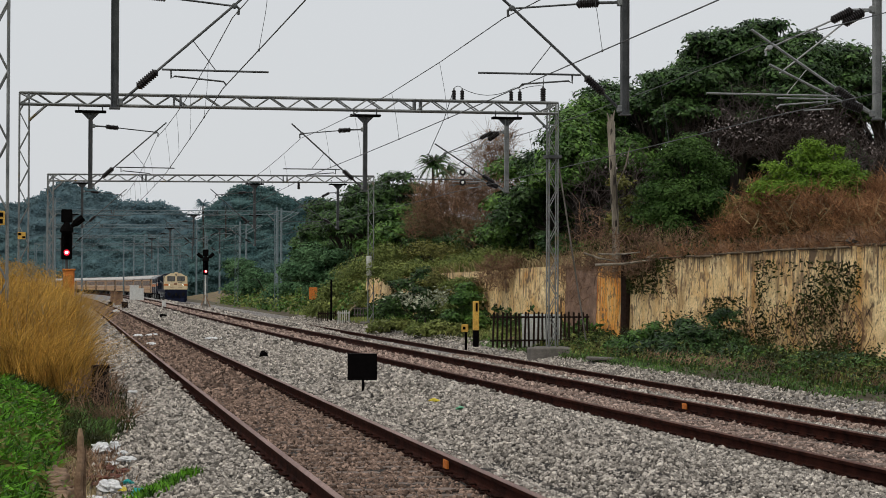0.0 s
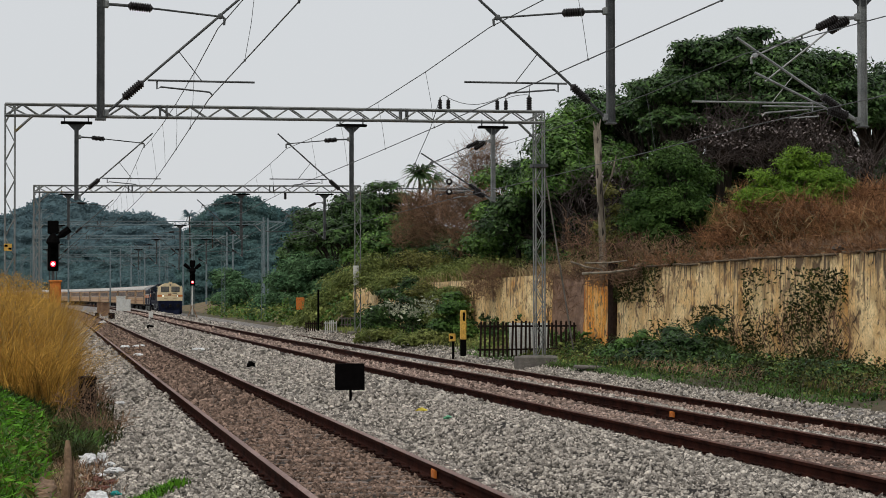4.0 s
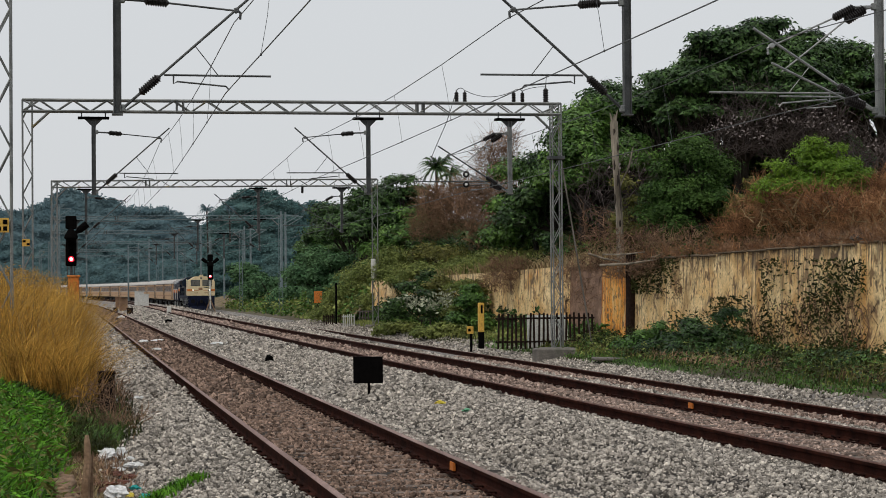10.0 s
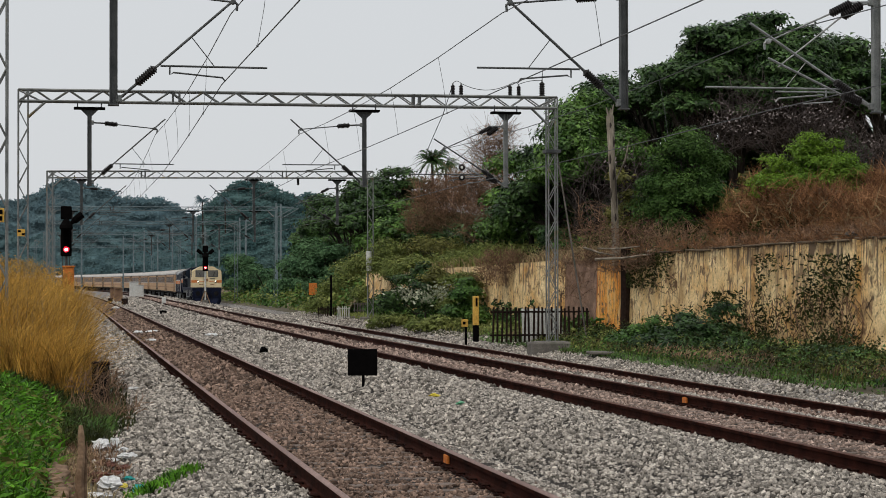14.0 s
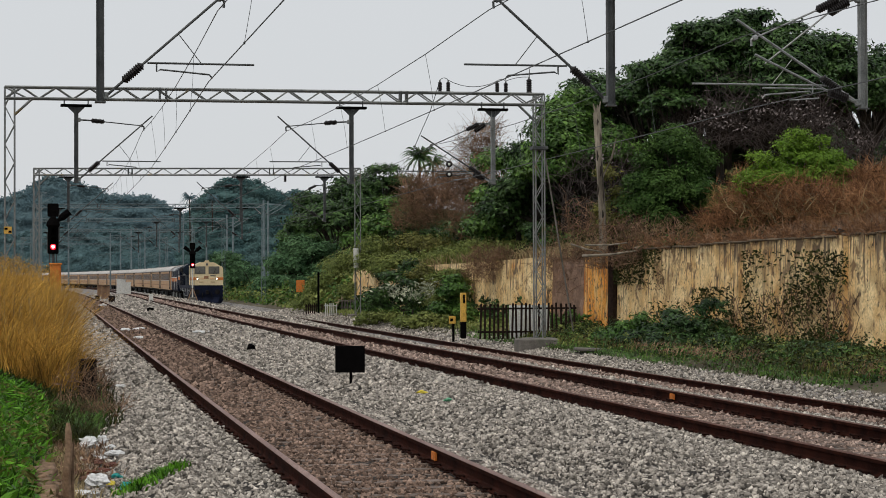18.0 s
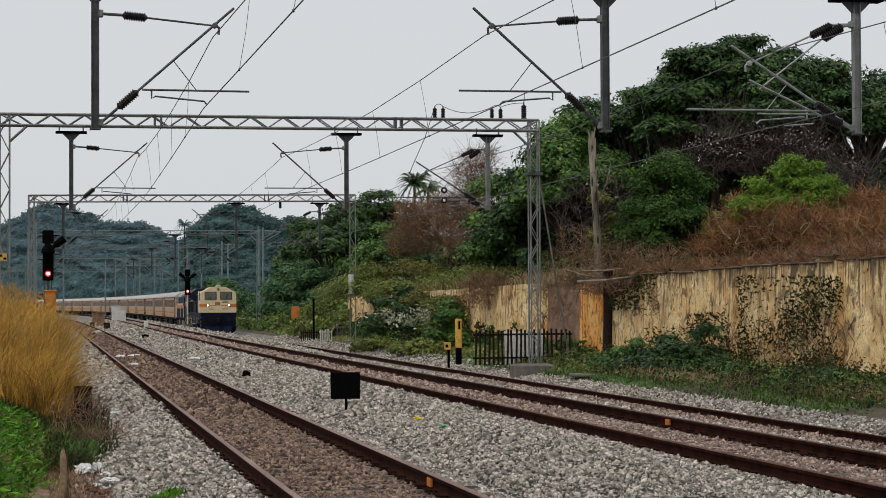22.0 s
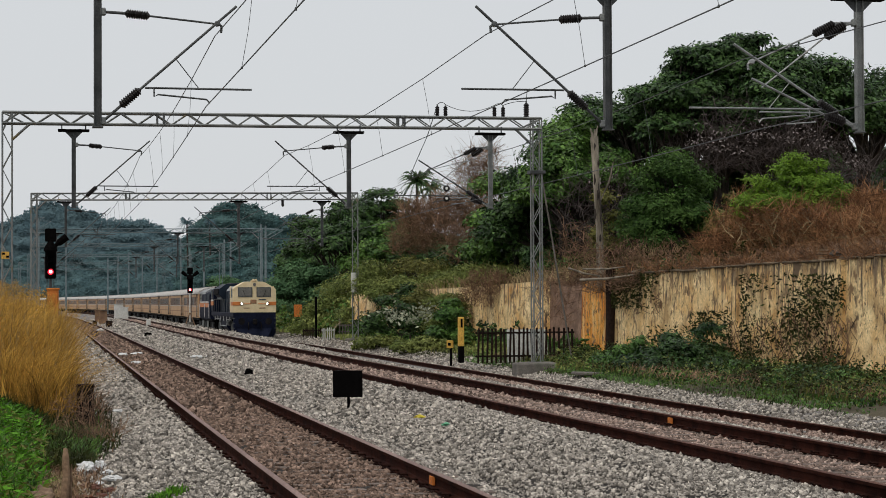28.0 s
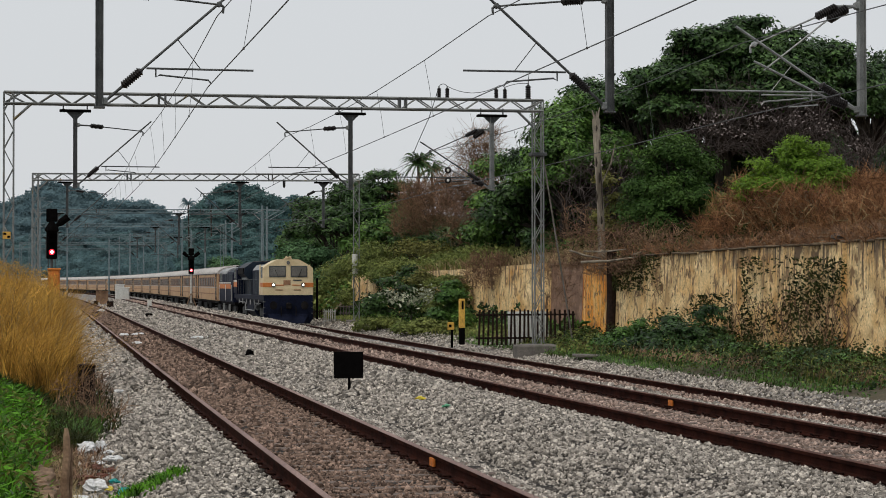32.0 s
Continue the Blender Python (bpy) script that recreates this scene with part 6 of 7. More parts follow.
# creepers on the wall face
def creeper(x13a, x13b, y13a, y13b, n, seed, label):
    """A leafy creeper and its stems just off the wall face."""
    k = np.random.RandomState(seed)
    px, py = k.uniform(x13a, x13b, n), k.uniform(y13a, y13b, n)
    keep = np.sin(px * 0.045 + seed) + np.cos(py * 0.05 + px * 0.03) + k.normal(0, 0.9, n) > -0.35
    px, py = px[keep], py[keep]
    m = (px - 784) / 3590
    Y = 26.3 / (m + 0.25) - 0.05
    pts = np.stack([m * Y - 0.05, Y - 0.12, 1.776 + (495 - py) / 3590 * Y], 1)
    v, f = leaf_quads(pts, 0.062, seed, 0.5, 2.4)
    t = thing("wall_creeper", Matrix.Identity(4), label, "creeper", "creepers")
    part("leaves", fast_mesh("leaves", v, f, M["leaf_shade"]), None, t)
    s = Shape()
    r = random.Random(seed)
    for i in range(int((x13b - x13a) * (y13b - y13a) / 520)):
        mx = (r.uniform(x13a, x13b) - 784) / 3590
        yy = 26.3 / (mx + 0.25) - 0.12
        x, z = mx * yy - 0.04, 1.776 + (495 - y13b) / 3590 * yy - 0.2
        pts = [Vector((x, yy, z))]
        for j in range(6):
            x += r.uniform(-0.18, 0.18)
            z += r.uniform(0.2, 0.42) * (y13b - y13a) / 170
            pts.append(Vector((x, 26.3 / (x / yy + 0.25) - 0.1, z)))
        s.tube(pts, 0.012, 3)
    tagged(part("stem_tangle", s, M["twig_brown"], t), kind="stuff")


creeper(1325, 1512, 450, 632, 4300, 81, "dark leafy creeper climbing the stained wall")
creeper(1235, 1310, 515, 625, 1300, 82, "dark leafy creeper climbing the stained wall")
creeper(1300, 1345, 500, 620, 260, 85, "thin leafy creeper on the stained wall")
creeper(1160, 1240, 540, 600, 260, 86, "thin leafy creeper on the stained wall")
creeper(1095, 1185, 448, 510, 1500, 83, "scrub hanging over the wall edge")


# ---- far woods ----
def far_wood(rows, y, low, n, size, mat, label, seed, relief=1.0):
    """A distant wood: tiered leafy faces of domed crowns side by side (bearing, half-width m, top bearing), at depth y."""
    k = np.random.RandomState(seed)
    g = 700.0 / y
    waves = [(k.uniform(0.12, 0.5) * g, k.uniform(0.8, 1.7) * g, *k.uniform(0, 6.3, 2)) for _ in range(6)]
    x0, x1 = min(foot_of(r[0], y) - r[1] for r in rows), max(foot_of(r[0], y) + r[1] for r in rows)

    def face(x, q):
        """Points on the wood's face at x, q of the way up."""
        top = np.full(x.shape, low)
        for x13, half, y13 in rows:
            w = (x - foot_of(x13, y)) / half
            top = np.maximum(top, np.where(np.abs(w) < 1.2, z_of(y13, y) * (1 - 0.26 * w * w), low))
        top = top + (0.35 * np.sin(x * 1.1 * g) + 0.3 * np.sin(x * 2.3 * g + 1)) / g
        z = -0.6 + (top + 0.6) * q
        tiers = sum(np.sin(a * x + c + 0.6 * np.sin(0.21 * g * x)) * np.sin(b * z + e) for a, b, c, e in waves)
        return np.stack([x, y + (-4.0 * np.sin(np.pi * q) + 5.0 * q + relief * 0.9 * tiers) / g, z], -1)

    nx, nz = 300, 40
    X, Q = np.meshgrid(np.linspace(x0, x1, nx), np.linspace(0, 0.97, nz), indexing="ij")
    idx = np.arange(nx * nz).reshape(nx, nz)
    faces = np.stack([idx[:-1, :-1], idx[1:, :-1], idx[1:, 1:], idx[:-1, 1:]], -1).reshape(-1, 4)
    t = thing("far_trees", Matrix.Identity(4), label, "trees", kind="stuff")
    me = fast_mesh("crown_mass", face(X.ravel(), Q.ravel()), faces, M[mat])
    me.polygons.foreach_set("use_smooth", np.ones(len(me.polygons), bool))
    tagged(part("crown_mass", me, None, t), kind="stuff")
    m = n // 6
    q = np.where(k.uniform(size=m) < 0.2, k.uniform(0.93, 1.0, m), k.uniform(0.05, 1.0, m))
    p = face(k.uniform(x0, x1, m), q)
    p = np.repeat(p, 6, 0) + k.normal(0, size * 0.6, (m * 6, 3)) * np.array([1.2, 0.5, 0.6]) - np.array([0, 0.4 / g, 0])
    way = np.array([0, -1.0, 0.15]) + k.normal(0, 0.3, p.shape)
    v, f = leaf_tris(p, size, seed, 0.2, 1.3, out=way)
    tagged(part("leaf_cover", fast_mesh("leaf_cover", v, f, M[mat]), None, t), kind="stuff")


# haze over these skyline woods is only in their leaf colour
far_wood([(-110, 16, 362), (-60, 14, 352), (-20, 14, 352), (20, 12, 352), (58, 12, 336), (95, 12, 315), (130, 12, 322), (165, 11, 334)], 700.0, 14.0, 26000, 0.85, "leaf_far_haze", "hazy blue-green trees on the skyline", 91, 0.4)
far_wood([(190, 11, 352), (222, 13, 347), (256, 13, 349), (286, 10, 363), (320, 9, 384), (348, 9, 376), (380, 12, 395), (430, 12, 397), (480, 12, 397)], 690.0, 14.0, 20000, 0.85, "leaf_far_haze", "hazy blue-green spreading trees on the skyline", 92, 0.4)
far_wood([(x, 10, 415 + 12 * math.sin(x * 0.05)) for x in range(-120, 420, 27)], 640.0, 6.0, 24000, 0.8, "leaf_further_haze", "woods behind the line, tinted blue-green for haze", 94, 0.5)
far_wood([(x, 6, 455 + 9 * math.sin(x * 0.11)) for x in range(-60, 400, 24)], 600.0, 3.0, 20000, 0.7, "leaf_further_haze", "low thicket behind the line, tinted blue-green for haze", 99, 0.45)
far_wood([(385, 5, 342), (410, 5, 320), (430, 5, 317), (452, 5, 321), (475, 5, 334), (503, 5, 344), (540, 6, 342), (572, 6, 348), (605, 6, 352)], 380.0, 3.0, 26000, 0.5, "leaf_teal_haze", "hazy blue-green trees down the line", 93, 0.55)
far_wood([(x, 5, 425 + 14 * math.sin(x * 0.09)) for x in range(372, 570, 17)], 345.0, 2.0, 20000, 0.42, "leaf_teal_haze", "green scrub behind the line, tinted teal for haze", 95, 0.55)
far_wood([(x, 6, 400 + 25 * math.sin(x * 0.03)) for x in range(590, 900, 30)], 250.0, 1.0, 22000, 0.42, "leaf_dark", "dim green woods behind the bank", 96)
# masts far down the line, haze painted into their pale steel
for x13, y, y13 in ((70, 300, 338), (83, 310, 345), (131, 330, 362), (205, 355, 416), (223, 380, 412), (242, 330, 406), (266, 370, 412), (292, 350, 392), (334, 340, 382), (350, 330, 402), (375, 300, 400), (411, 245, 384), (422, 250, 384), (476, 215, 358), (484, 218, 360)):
    mt = thing("far_mast", pose(foot_of(x13, y), y, -0.4), "slender overhead mast far down the line, paled for haze", "mast", "far masts")
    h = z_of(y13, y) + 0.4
    part("shaft", Shape().tube([(0, 0, 0), (0, 0, h)], [0.16, 0.11], 6), M["steel_far_haze"], mt)
    part("arm", Shape().tube([(0, 0, h - 1.6), (1.9, 0, h - 0.5)], 0.05, 5), M["steel_far_haze"], mt)
    part("stay", Shape().tube([(0, 0, h - 0.4), (1.9, 0, h - 0.5)], 0.04, 5), M["steel_far_haze"], mt)
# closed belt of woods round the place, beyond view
far_wood([(x, 16, 380) for x in range(1000, 5200, 240)], 400.0, 9.0, 9000, 1.4, "leaf_further_haze", "woods beyond the bank", 97)
far_wood([(x, 16, 380) for x in range(-3600, -300, 240)], 420.0, 9.0, 9000, 1.4, "leaf_further_haze", "woods beyond the fields", 98)


def palm(x13, y, y13_top, mat, label, seed, crown=2.4):
    x, zt = foot_of(x13, y), z_of(y13_top, y)
    t = thing("palm_tree", pose(x, y, 0), label, "palm", "palms")
    zt -= crown * 0.35
    part("trunk", Shape().tube([(0, 0, 0), (0.15, 0, zt * 0.5), (0, 0, zt)], [0.2, 0.15, 0.13], 7), M["bark"], t)
    k = random.Random(seed)
    for i in range(44):
        w, up = k.uniform(0, 2 * math.pi), k.uniform(0.0, 1.35)
        s = Shape()
        prev = []
        d = Vector((math.cos(w), math.sin(w), 0))
        side = Vector((-math.sin(w), math.cos(w), 0))
        for j in range(9):
            q = j / 8
            c = Vector((0, 0, zt)) + d * crown * q * (1 - 0.25 * up) + Vector((0, 0, crown * (up * q - 0.85 * q * q)))
            if j:
                for e in (-1, 1):
                    tip = c + side * e * crown * 0.11 * (1 - q * 0.6) + Vector((0, 0, -0.1 * crown)) + d * 0.1 * crown
                    s.add([prev, c, tip], [(0, 1, 2)])
            prev = c
        part("frond", s, M[mat], t)


palm(752, 230, 270, "leaf_dark", "coconut palm rising behind the bare thicket", 5, 2.7)
palm(776, 240, 284, "leaf_dark", "coconut palm rising behind the bare thicket", 6, 2.3)
# far palms share the haze-tinted leaf colour
palm(345, 360, 348, "leaf_far_haze", "distant coconut palm on the skyline", 7, 2.0)
palm(385, 370, 350, "leaf_far_haze", "distant coconut palm on the skyline", 8, 1.8)
palm(530, 360, 345, "leaf_far_haze", "distant coconut palm on the skyline", 9, 2.0)
palm(548, 365, 348, "leaf_far_haze", "distant coconut palm on the skyline", 10, 1.8)


# ---- grasses ----
def blades(name, roots, h, w, mat, label, seed, lean=0.35, category="grass", parts=2):
    """Bent blades, each of two pieces tapering to a point."""
    k = np.random.RandomState(seed)
    n = len(roots)
    p = np.asarray(roots, float)
    a = k.uniform(0, 2 * np.pi, n)
    side = np.stack([np.cos(a), np.sin(a), 0 * a], 1)
    b = k.uniform(0, 2 * np.pi, n)
    out = np.stack([np.cos(b), np.sin(b), 0 * b], 1)
    hh = (h * k.uniform(0.55, 1.2, n))[:, None]
    ln = (lean * k.uniform(0.2, 1.5, n))[:, None]
    up = np.array([0, 0, 1.0])
    m = p + up * hh * 0.6 + out * hh * ln * 0.35
    e = p + up * hh * (1 - ln * 0.25) + out * hh * ln
    ww = (w * k.uniform(0.6, 1.3, n))[:, None]
    verts = np.stack([p - side * ww, p + side * ww, m + side * ww * 0.8, m - side * ww * 0.8, e + side * ww * 0.1, e - side * ww * 0.1], 1).reshape(-1, 3)
    q = np.array([[0, 1, 2, 3], [3, 2, 4, 5]])
    faces = (np.arange(n)[:, None, None] * 6 + q[None]).reshape(-1, 4)
    tagged(new(name, fast_mesh(name, verts, faces, M[mat])), label, category, kind="stuff")


def roots_in(n, seed, y0, y1, a0, a1, clump=0):
    """Roots beside the first track, a metres to the right of its centre, evenly or in tufts."""
    k = np.random.RandomState(seed)
    m = n if not clump else max(1, n // clump)
    y, a = k.uniform(y0, y1, m), k.uniform(a0, a1, m)
    if clump:
        y, a = np.repeat(y, clump) + k.normal(0, 0.09, m * clump), np.repeat(a, clump) + k.normal(0, 0.09, m * clump)
    x = line_one(y) + a / CROSS
    return np.stack([x, y, ground_z(x, y) - 0.02], 1)


blades("green_grass", roots_in(24000, 101, 15.5, 36.5, -5.4, -3.3, 12), 0.3, 0.02, "grass", "lush green grass on the verge", 101, 0.7)
blades("green_grass", roots_in(13000, 105, 15.5, 36, -8, -4.2, 12), 0.4, 0.018, "grass", "tall lush green grass on the verge", 105, 0.6)
def verge_leaves(n, seed, y0, y1, a0, a1, z0, z1, size, mat, label):
    """Broad short leaves bent every way over the green verge."""
    p = roots_in(n, seed, y0, y1, a0, a1, 8)
    p[:, 2] += np.random.RandomState(seed).uniform(z0, z1, len(p))
    v, f = leaf_quads(p, size, seed, -0.25, 4.0)
    tagged(new("verge_leaves", fast_mesh("verge_leaves", v, f, M[mat])), label, "grass", kind="stuff")


verge_leaves(12000, 138, 15.5, 34, -6, -3.25, 0.12, 0.34, 0.035, "grass", "broad bright grass leaves on the verge")
verge_leaves(2500, 139, 15.5, 30, -5, -3.2, 0.14, 0.34, 0.035, "leaf_yellow", "yellowing grass leaves on the verge")
blades("dark_grass", roots_in(7000, 118, 15.5, 36, -7, -3.25, 10), 0.33, 0.02, "leaf_mid", "dark green grass tufts on the verge", 118, 0.7)
blades("dry_tall_grass", roots_in(24000, 102, 35, 48, -7.2, -2.85, 40), 1.75, 0.007, "dry_grass", "tall golden dry grass clumps on the verge", 102, 0.45)
blades("dry_tall_grass", roots_in(24000, 106, 40, 66, -10, -2.75, 36), 1.95, 0.008, "dry_grass", "tall golden dry grass clumps on the verge", 106, 0.4)
blades("dry_weeds", roots_in(2400, 103, 30, 46, -3.5, -2.75, 14), 0.3, 0.007, "twig_brown", "dry brown weeds on the ballast edge", 103, 0.7)
blades("low_weeds", roots_in(4600, 104, 27, 48, -3.6, -2.45, 16), 0.26, 0.012, "leaf_mid", "low dark weeds on the ballast edge", 104, 0.8)
blades("weed_patch", [(float(line_one(y)) + a, y, float(ground_z(float(line_one(y)) + a, y))) for y, a in ((19.6 + 1.3 * t + random.gauss(0, 0.1), -2.45 + 0.62 * t + random.gauss(0, 0.07)) for t in (random.random() for _ in range(520)))], 0.12, 0.012, "grass", "patch of green weeds on the ballast", 107, 0.9)


blades("pale_grass", roots_in(5000, 110, 35, 52, -7.5, -2.85, 24), 1.7, 0.006, "straw", "pale straw among the golden grass", 110, 0.5)


def seed_heads(n, seed, y0, y1, a0, a1, z0, z1):
    """Feathery heads on the tall dry grass."""
    p = roots_in(n, seed, y0, y1, a0, a1, 0)
    p[:, 2] += np.random.RandomState(seed).uniform(z0, z1, len(p))
    p = np.repeat(p, 7, 0) + np.random.RandomState(seed + 1).normal(0, 0.03, (len(p) * 7, 3)) * np.array([1, 1, 2.2])
    v, f = leaf_quads(p, 0.016, seed, -0.6, 3.2)
    tagged(new("grass_heads", fast_mesh("grass_heads", v, f, M["dry_grass"])), "feathery heads of the tall dry grass", "grass", kind="stuff")


seed_heads(1800, 141, 35, 48, -7.5, -2.9, 1.3, 2.25)
seed_heads(1500, 142, 36, 66, -10, -2.9, 1.4, 2.4)


def right_grass(n, seed, y0, y1, b0, b1, h, w, mat, label):
    k = np.random.RandomState(seed)
    y, b = k.uniform(y0, y1, n), k.uniform(b0, b1, n)
    x = line_two(y) + b / CROSS
    x = np.minimum(x, wall_x(y) - 0.15)
    blades("verge_grass", np.stack([x, y, ground_z(x, y) - 0.02], 1), h, w, mat, label, seed, 0.7)


right_grass(6000, 111, 44, 95, 7.85, 12, 0.2, 0.014, "leaf_shade", "green weeds between track and wall")
right_grass(4500, 114, 44, 82, 7.95, 9.3, 0.14, 0.014, "leaf_mid", "short green weeds at the ballast edge")
right_grass(2500, 112, 44, 95, 8.4, 13.5, 0.35, 0.012, "leaf_yellow", "yellowing weeds between track and wall")
right_grass(4200, 119, 42, 82, 8.8, 13.5, 0.4, 0.011, "twig_brown", "withered brown stalks between track and wall")
right_grass(3500, 113, 95, 160, 8.8, 13.5, 0.35, 0.025, "leaf_olive", "olive weeds beside the track")
k = np.random.RandomState(115)
yy = k.uniform(50, 130, 14000)
xx = wall_x(yy) + 0.5 + k.uniform(0, 1, 14000) ** 1.5 * 9
blades("bank_grass", np.stack([xx, yy, bank_z(xx, yy)], 1), 0.5, 0.016, "twig_brown", "dry brown grass on the bank", 115, 0.6)
yy = k.uniform(76, 135, 9000)
xx = wall_x(yy) + 0.5 + k.uniform(0, 1, 9000) * 9
blades("bank_grass", np.stack([xx, yy, bank_z(xx, yy)], 1), 0.55, 0.022, "leaf_yellow", "green-brown grass on the bank", 116, 0.6)


yy = k.uniform(94, 132, 12000)
xx = wall_x(yy) + 0.4 + k.uniform(0, 1, 12000) * 8
blades("bank_grass", np.stack([xx, yy, bank_z(xx, yy) + 0.1], 1), 0.6, 0.03, "leaf_olive", "olive grass on the open bank slope", 117, 0.6)
yy = k.uniform(80, 112, 9000)
xx = wall_x(yy) + 0.4 + k.uniform(0, 1, 9000) * 4
blades("bank_grass", np.stack([xx, yy, bank_z(xx, yy)], 1), 0.6, 0.022, "straw", "pale dry grass on the slope above the wall", 120, 0.7)
blades("dry_verge_grass", roots_in(9000, 108, 62, 150, -9, -2.9, 20), 0.9, 0.016, "straw", "dry pale grass along the far verge", 108, 0.6)
blades("green_foot_grass", roots_in(7000, 133, 34, 48, -8, -2.95, 20), 0.85, 0.009, "leaf_olive", "olive green grass at the foot of the dry clumps", 133, 0.6)
blades("dry_foot_grass", roots_in(5500, 109, 32.5, 38, -4.1, -2.85, 24), 1.3, 0.006, "dry_grass", "short golden grass at the verge edge", 109, 0.8)


def ground_cover(n, seed, y0, y1, b0, b1, size, h, mat, label, per=16):
    """Low leafy cover in clumps beside the lower track."""
    k = np.random.RandomState(seed)
    m = n // per
    y, b = k.uniform(y0, y1, m), k.uniform(b0, b1, m)
    x = np.minimum(line_two(y) + b / CROSS, wall_x(y) - 0.1)
    top = h * (0.35 + 0.65 * (0.5 + 0.5 * np.sin(y * 1.7 + b * 2.3) * np.cos(b * 1.9 - y * 0.6))) * np.clip((b - b0) / 1.2, 0.3, 1)
    p = np.stack([x, y, ground_z(x, y) + top * k.uniform(0.2, 1, m)], 1)
    p = np.repeat(p, per, 0) + k.normal(0, 0.11, (m * per, 3)) * np.array([1, 1, 0.7])
    v, f = leaf_quads(p, size, seed, 0.1)
    tagged(new("ground_cover", fast_mesh("ground_cover", v, f, M[mat])), label, "weeds", kind="stuff")


ground_cover(9000, 121, 42, 80, 8.9, 13.5, 0.065, 0.8, "leaf_shade", "dense dark green weeds along the wall foot")
ground_cover(7500, 122, 42, 80, 8.6, 13.2, 0.06, 0.6, "leaf_dark", "green weeds along the wall foot")
ground_cover(3500, 123, 42, 80, 8.3, 13.5, 0.05, 0.65, "leaf_olive", "yellowing weeds along the wall foot")
ground_cover(9000, 126, 66, 105, 8.9, 11.5, 0.1, 0.5, "leaf_olive", "olive weeds beside the line")
ground_cover(12000, 124, 80, 150, 10.2, 14.5, 0.12, 0.9, "leaf_mid", "green scrub along the line")
ground_cover(9000, 125, 88, 150, 11.5, 15.5, 0.13, 1.5, "leaf_dark", "dark scrub along the line")


ground_cover(5000, 128, 42, 85, 7.9, 9.6, 0.05, 0.3, "leaf_mid", "short fresh weeds at the ballast edge")


def bank_cover(n, seed, y0, y1, w0, w1, size, h, mat, label, per=14):
    """Leafy cover on the bank surface."""
    k = np.random.RandomState(seed)
    m = n // per
    y, w = k.uniform(y0, y1, m), k.uniform(w0, w1, m)
    x = wall_x(y) + 0.35 + w
    z = np.where(w < 0, -0.6 + (w + 1.8) / 1.8 * (bank_z(wall_x(y) + 0.4, y) + 0.6), bank_z(x, y))
    p = np.repeat(np.stack([x, y, z + h * k.uniform(0, 1, m)], 1), per, 0) + k.normal(0, size * 1.6, (m * per, 3))
    v, f = leaf_quads(p, size, seed, 0.1)
    tagged(new("bank_cover", fast_mesh("bank_cover", v, f, M[mat])), label, "weeds", kind="stuff")


bank_cover(14000, 161, 130, 240, -1.8, 7, 0.2, 0.6, "leaf_mid", "green cover on the low bank down the line")
bank_cover(9000, 162, 130, 240, -1.8, 7, 0.2, 0.7, "leaf_olive", "olive cover on the low bank down the line")
bank_cover(12000, 163, 95, 132, 0.3, 9, 0.13, 0.5, "leaf_olive", "olive scrub on the bank slope")
# shade on the slope is put in with dark olive leaves
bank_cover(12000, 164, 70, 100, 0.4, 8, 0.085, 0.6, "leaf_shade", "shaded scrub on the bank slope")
bank_cover(2600, 165, 72, 79, -0.1, 0.8, 0.07, 0.25, "leaf_dark", "dark weeds along the wall top")


# scrub spilling over the farther wall
for i, (x13, y, half, yl, yt, n, mat) in enumerate((
        (655, 129, 1.6, 550, 470, 6000, "leaf_olive"), (690, 117, 0.9, 495, 455, 4000, "leaf_olive"), (735, 113, 1.5, 490, 450, 6000, "leaf_olive"),
        (785, 109, 1.3, 500, 450, 6500, "leaf_yellow"), (845, 104, 1.1, 500, 455, 5500, "leaf_dark"), (880, 101, 0.8, 540, 455, 4500, "twig"),
        (760, 103, 1.1, 540, 468, 5000, "leaf_yellow"), (795, 99.5, 0.9, 560, 465, 6000, "leaf_olive"), (822, 98, 0.5, 530, 470, 2200, "leaf_yellow"), (740, 106, 0.9, 500, 462, 4000, "leaf_dark"), (650, 130, 1.2, 560, 515, 4500, "leaf_mid"), (815, 100, 0.8, 560, 485, 4000, "leaf_olive"), (600, 140, 1.8, 548, 480, 6000, "leaf_olive"), (1000, 92, 0.9, 470, 400, 4000, "leaf_mid"), (960, 95, 0.9, 470, 395, 4500, "leaf_dark"))):
    zc = z_of(yl, y)
    b = Vector((foot_of(x13, y), y, min(zc, float(bank_z(foot_of(x13, y), y)) if foot_of(x13, y) > wall_x(y) else float(ground_z(foot_of(x13, y), y)))))
    tree("shrub", b, cloud_lobes(150 + i, 12, half, half * 0.6, max(0.1, zc - b.z), z_of(yt, y) - b.z, half * 0.4, 0.8), n, 0.095, mat, "leafy scrub spilling over the retaining wall", 0.04, 150 + i, category="shrub", spread=0.16, group="shrubs")


blades("dark_weeds", roots_in(1700, 130, 25, 31, -3.15, -2.6, 18), 0.26, 0.012, "leaf_shade", "dark straggling weeds on the ballast edge", 130, 0.9)
blades("edging_grass", roots_in(1500, 131, 15.5, 24, -3.3, -2.75, 12), 0.16, 0.007, "straw", "dry grass over the brick edging", 131, 0.9)


blades("edge_weeds", roots_in(2600, 134, 28, 46, -3.1, -2.15, 22), 0.22, 0.011, "leaf_shade", "dark weeds creeping onto the ballast", 134, 0.9)
blades("edge_weeds", roots_in(1500, 135, 30, 52, -2.95, -2.05, 16), 0.2, 0.007, "twig_brown", "brown stalks creeping onto the ballast", 135, 0.9)
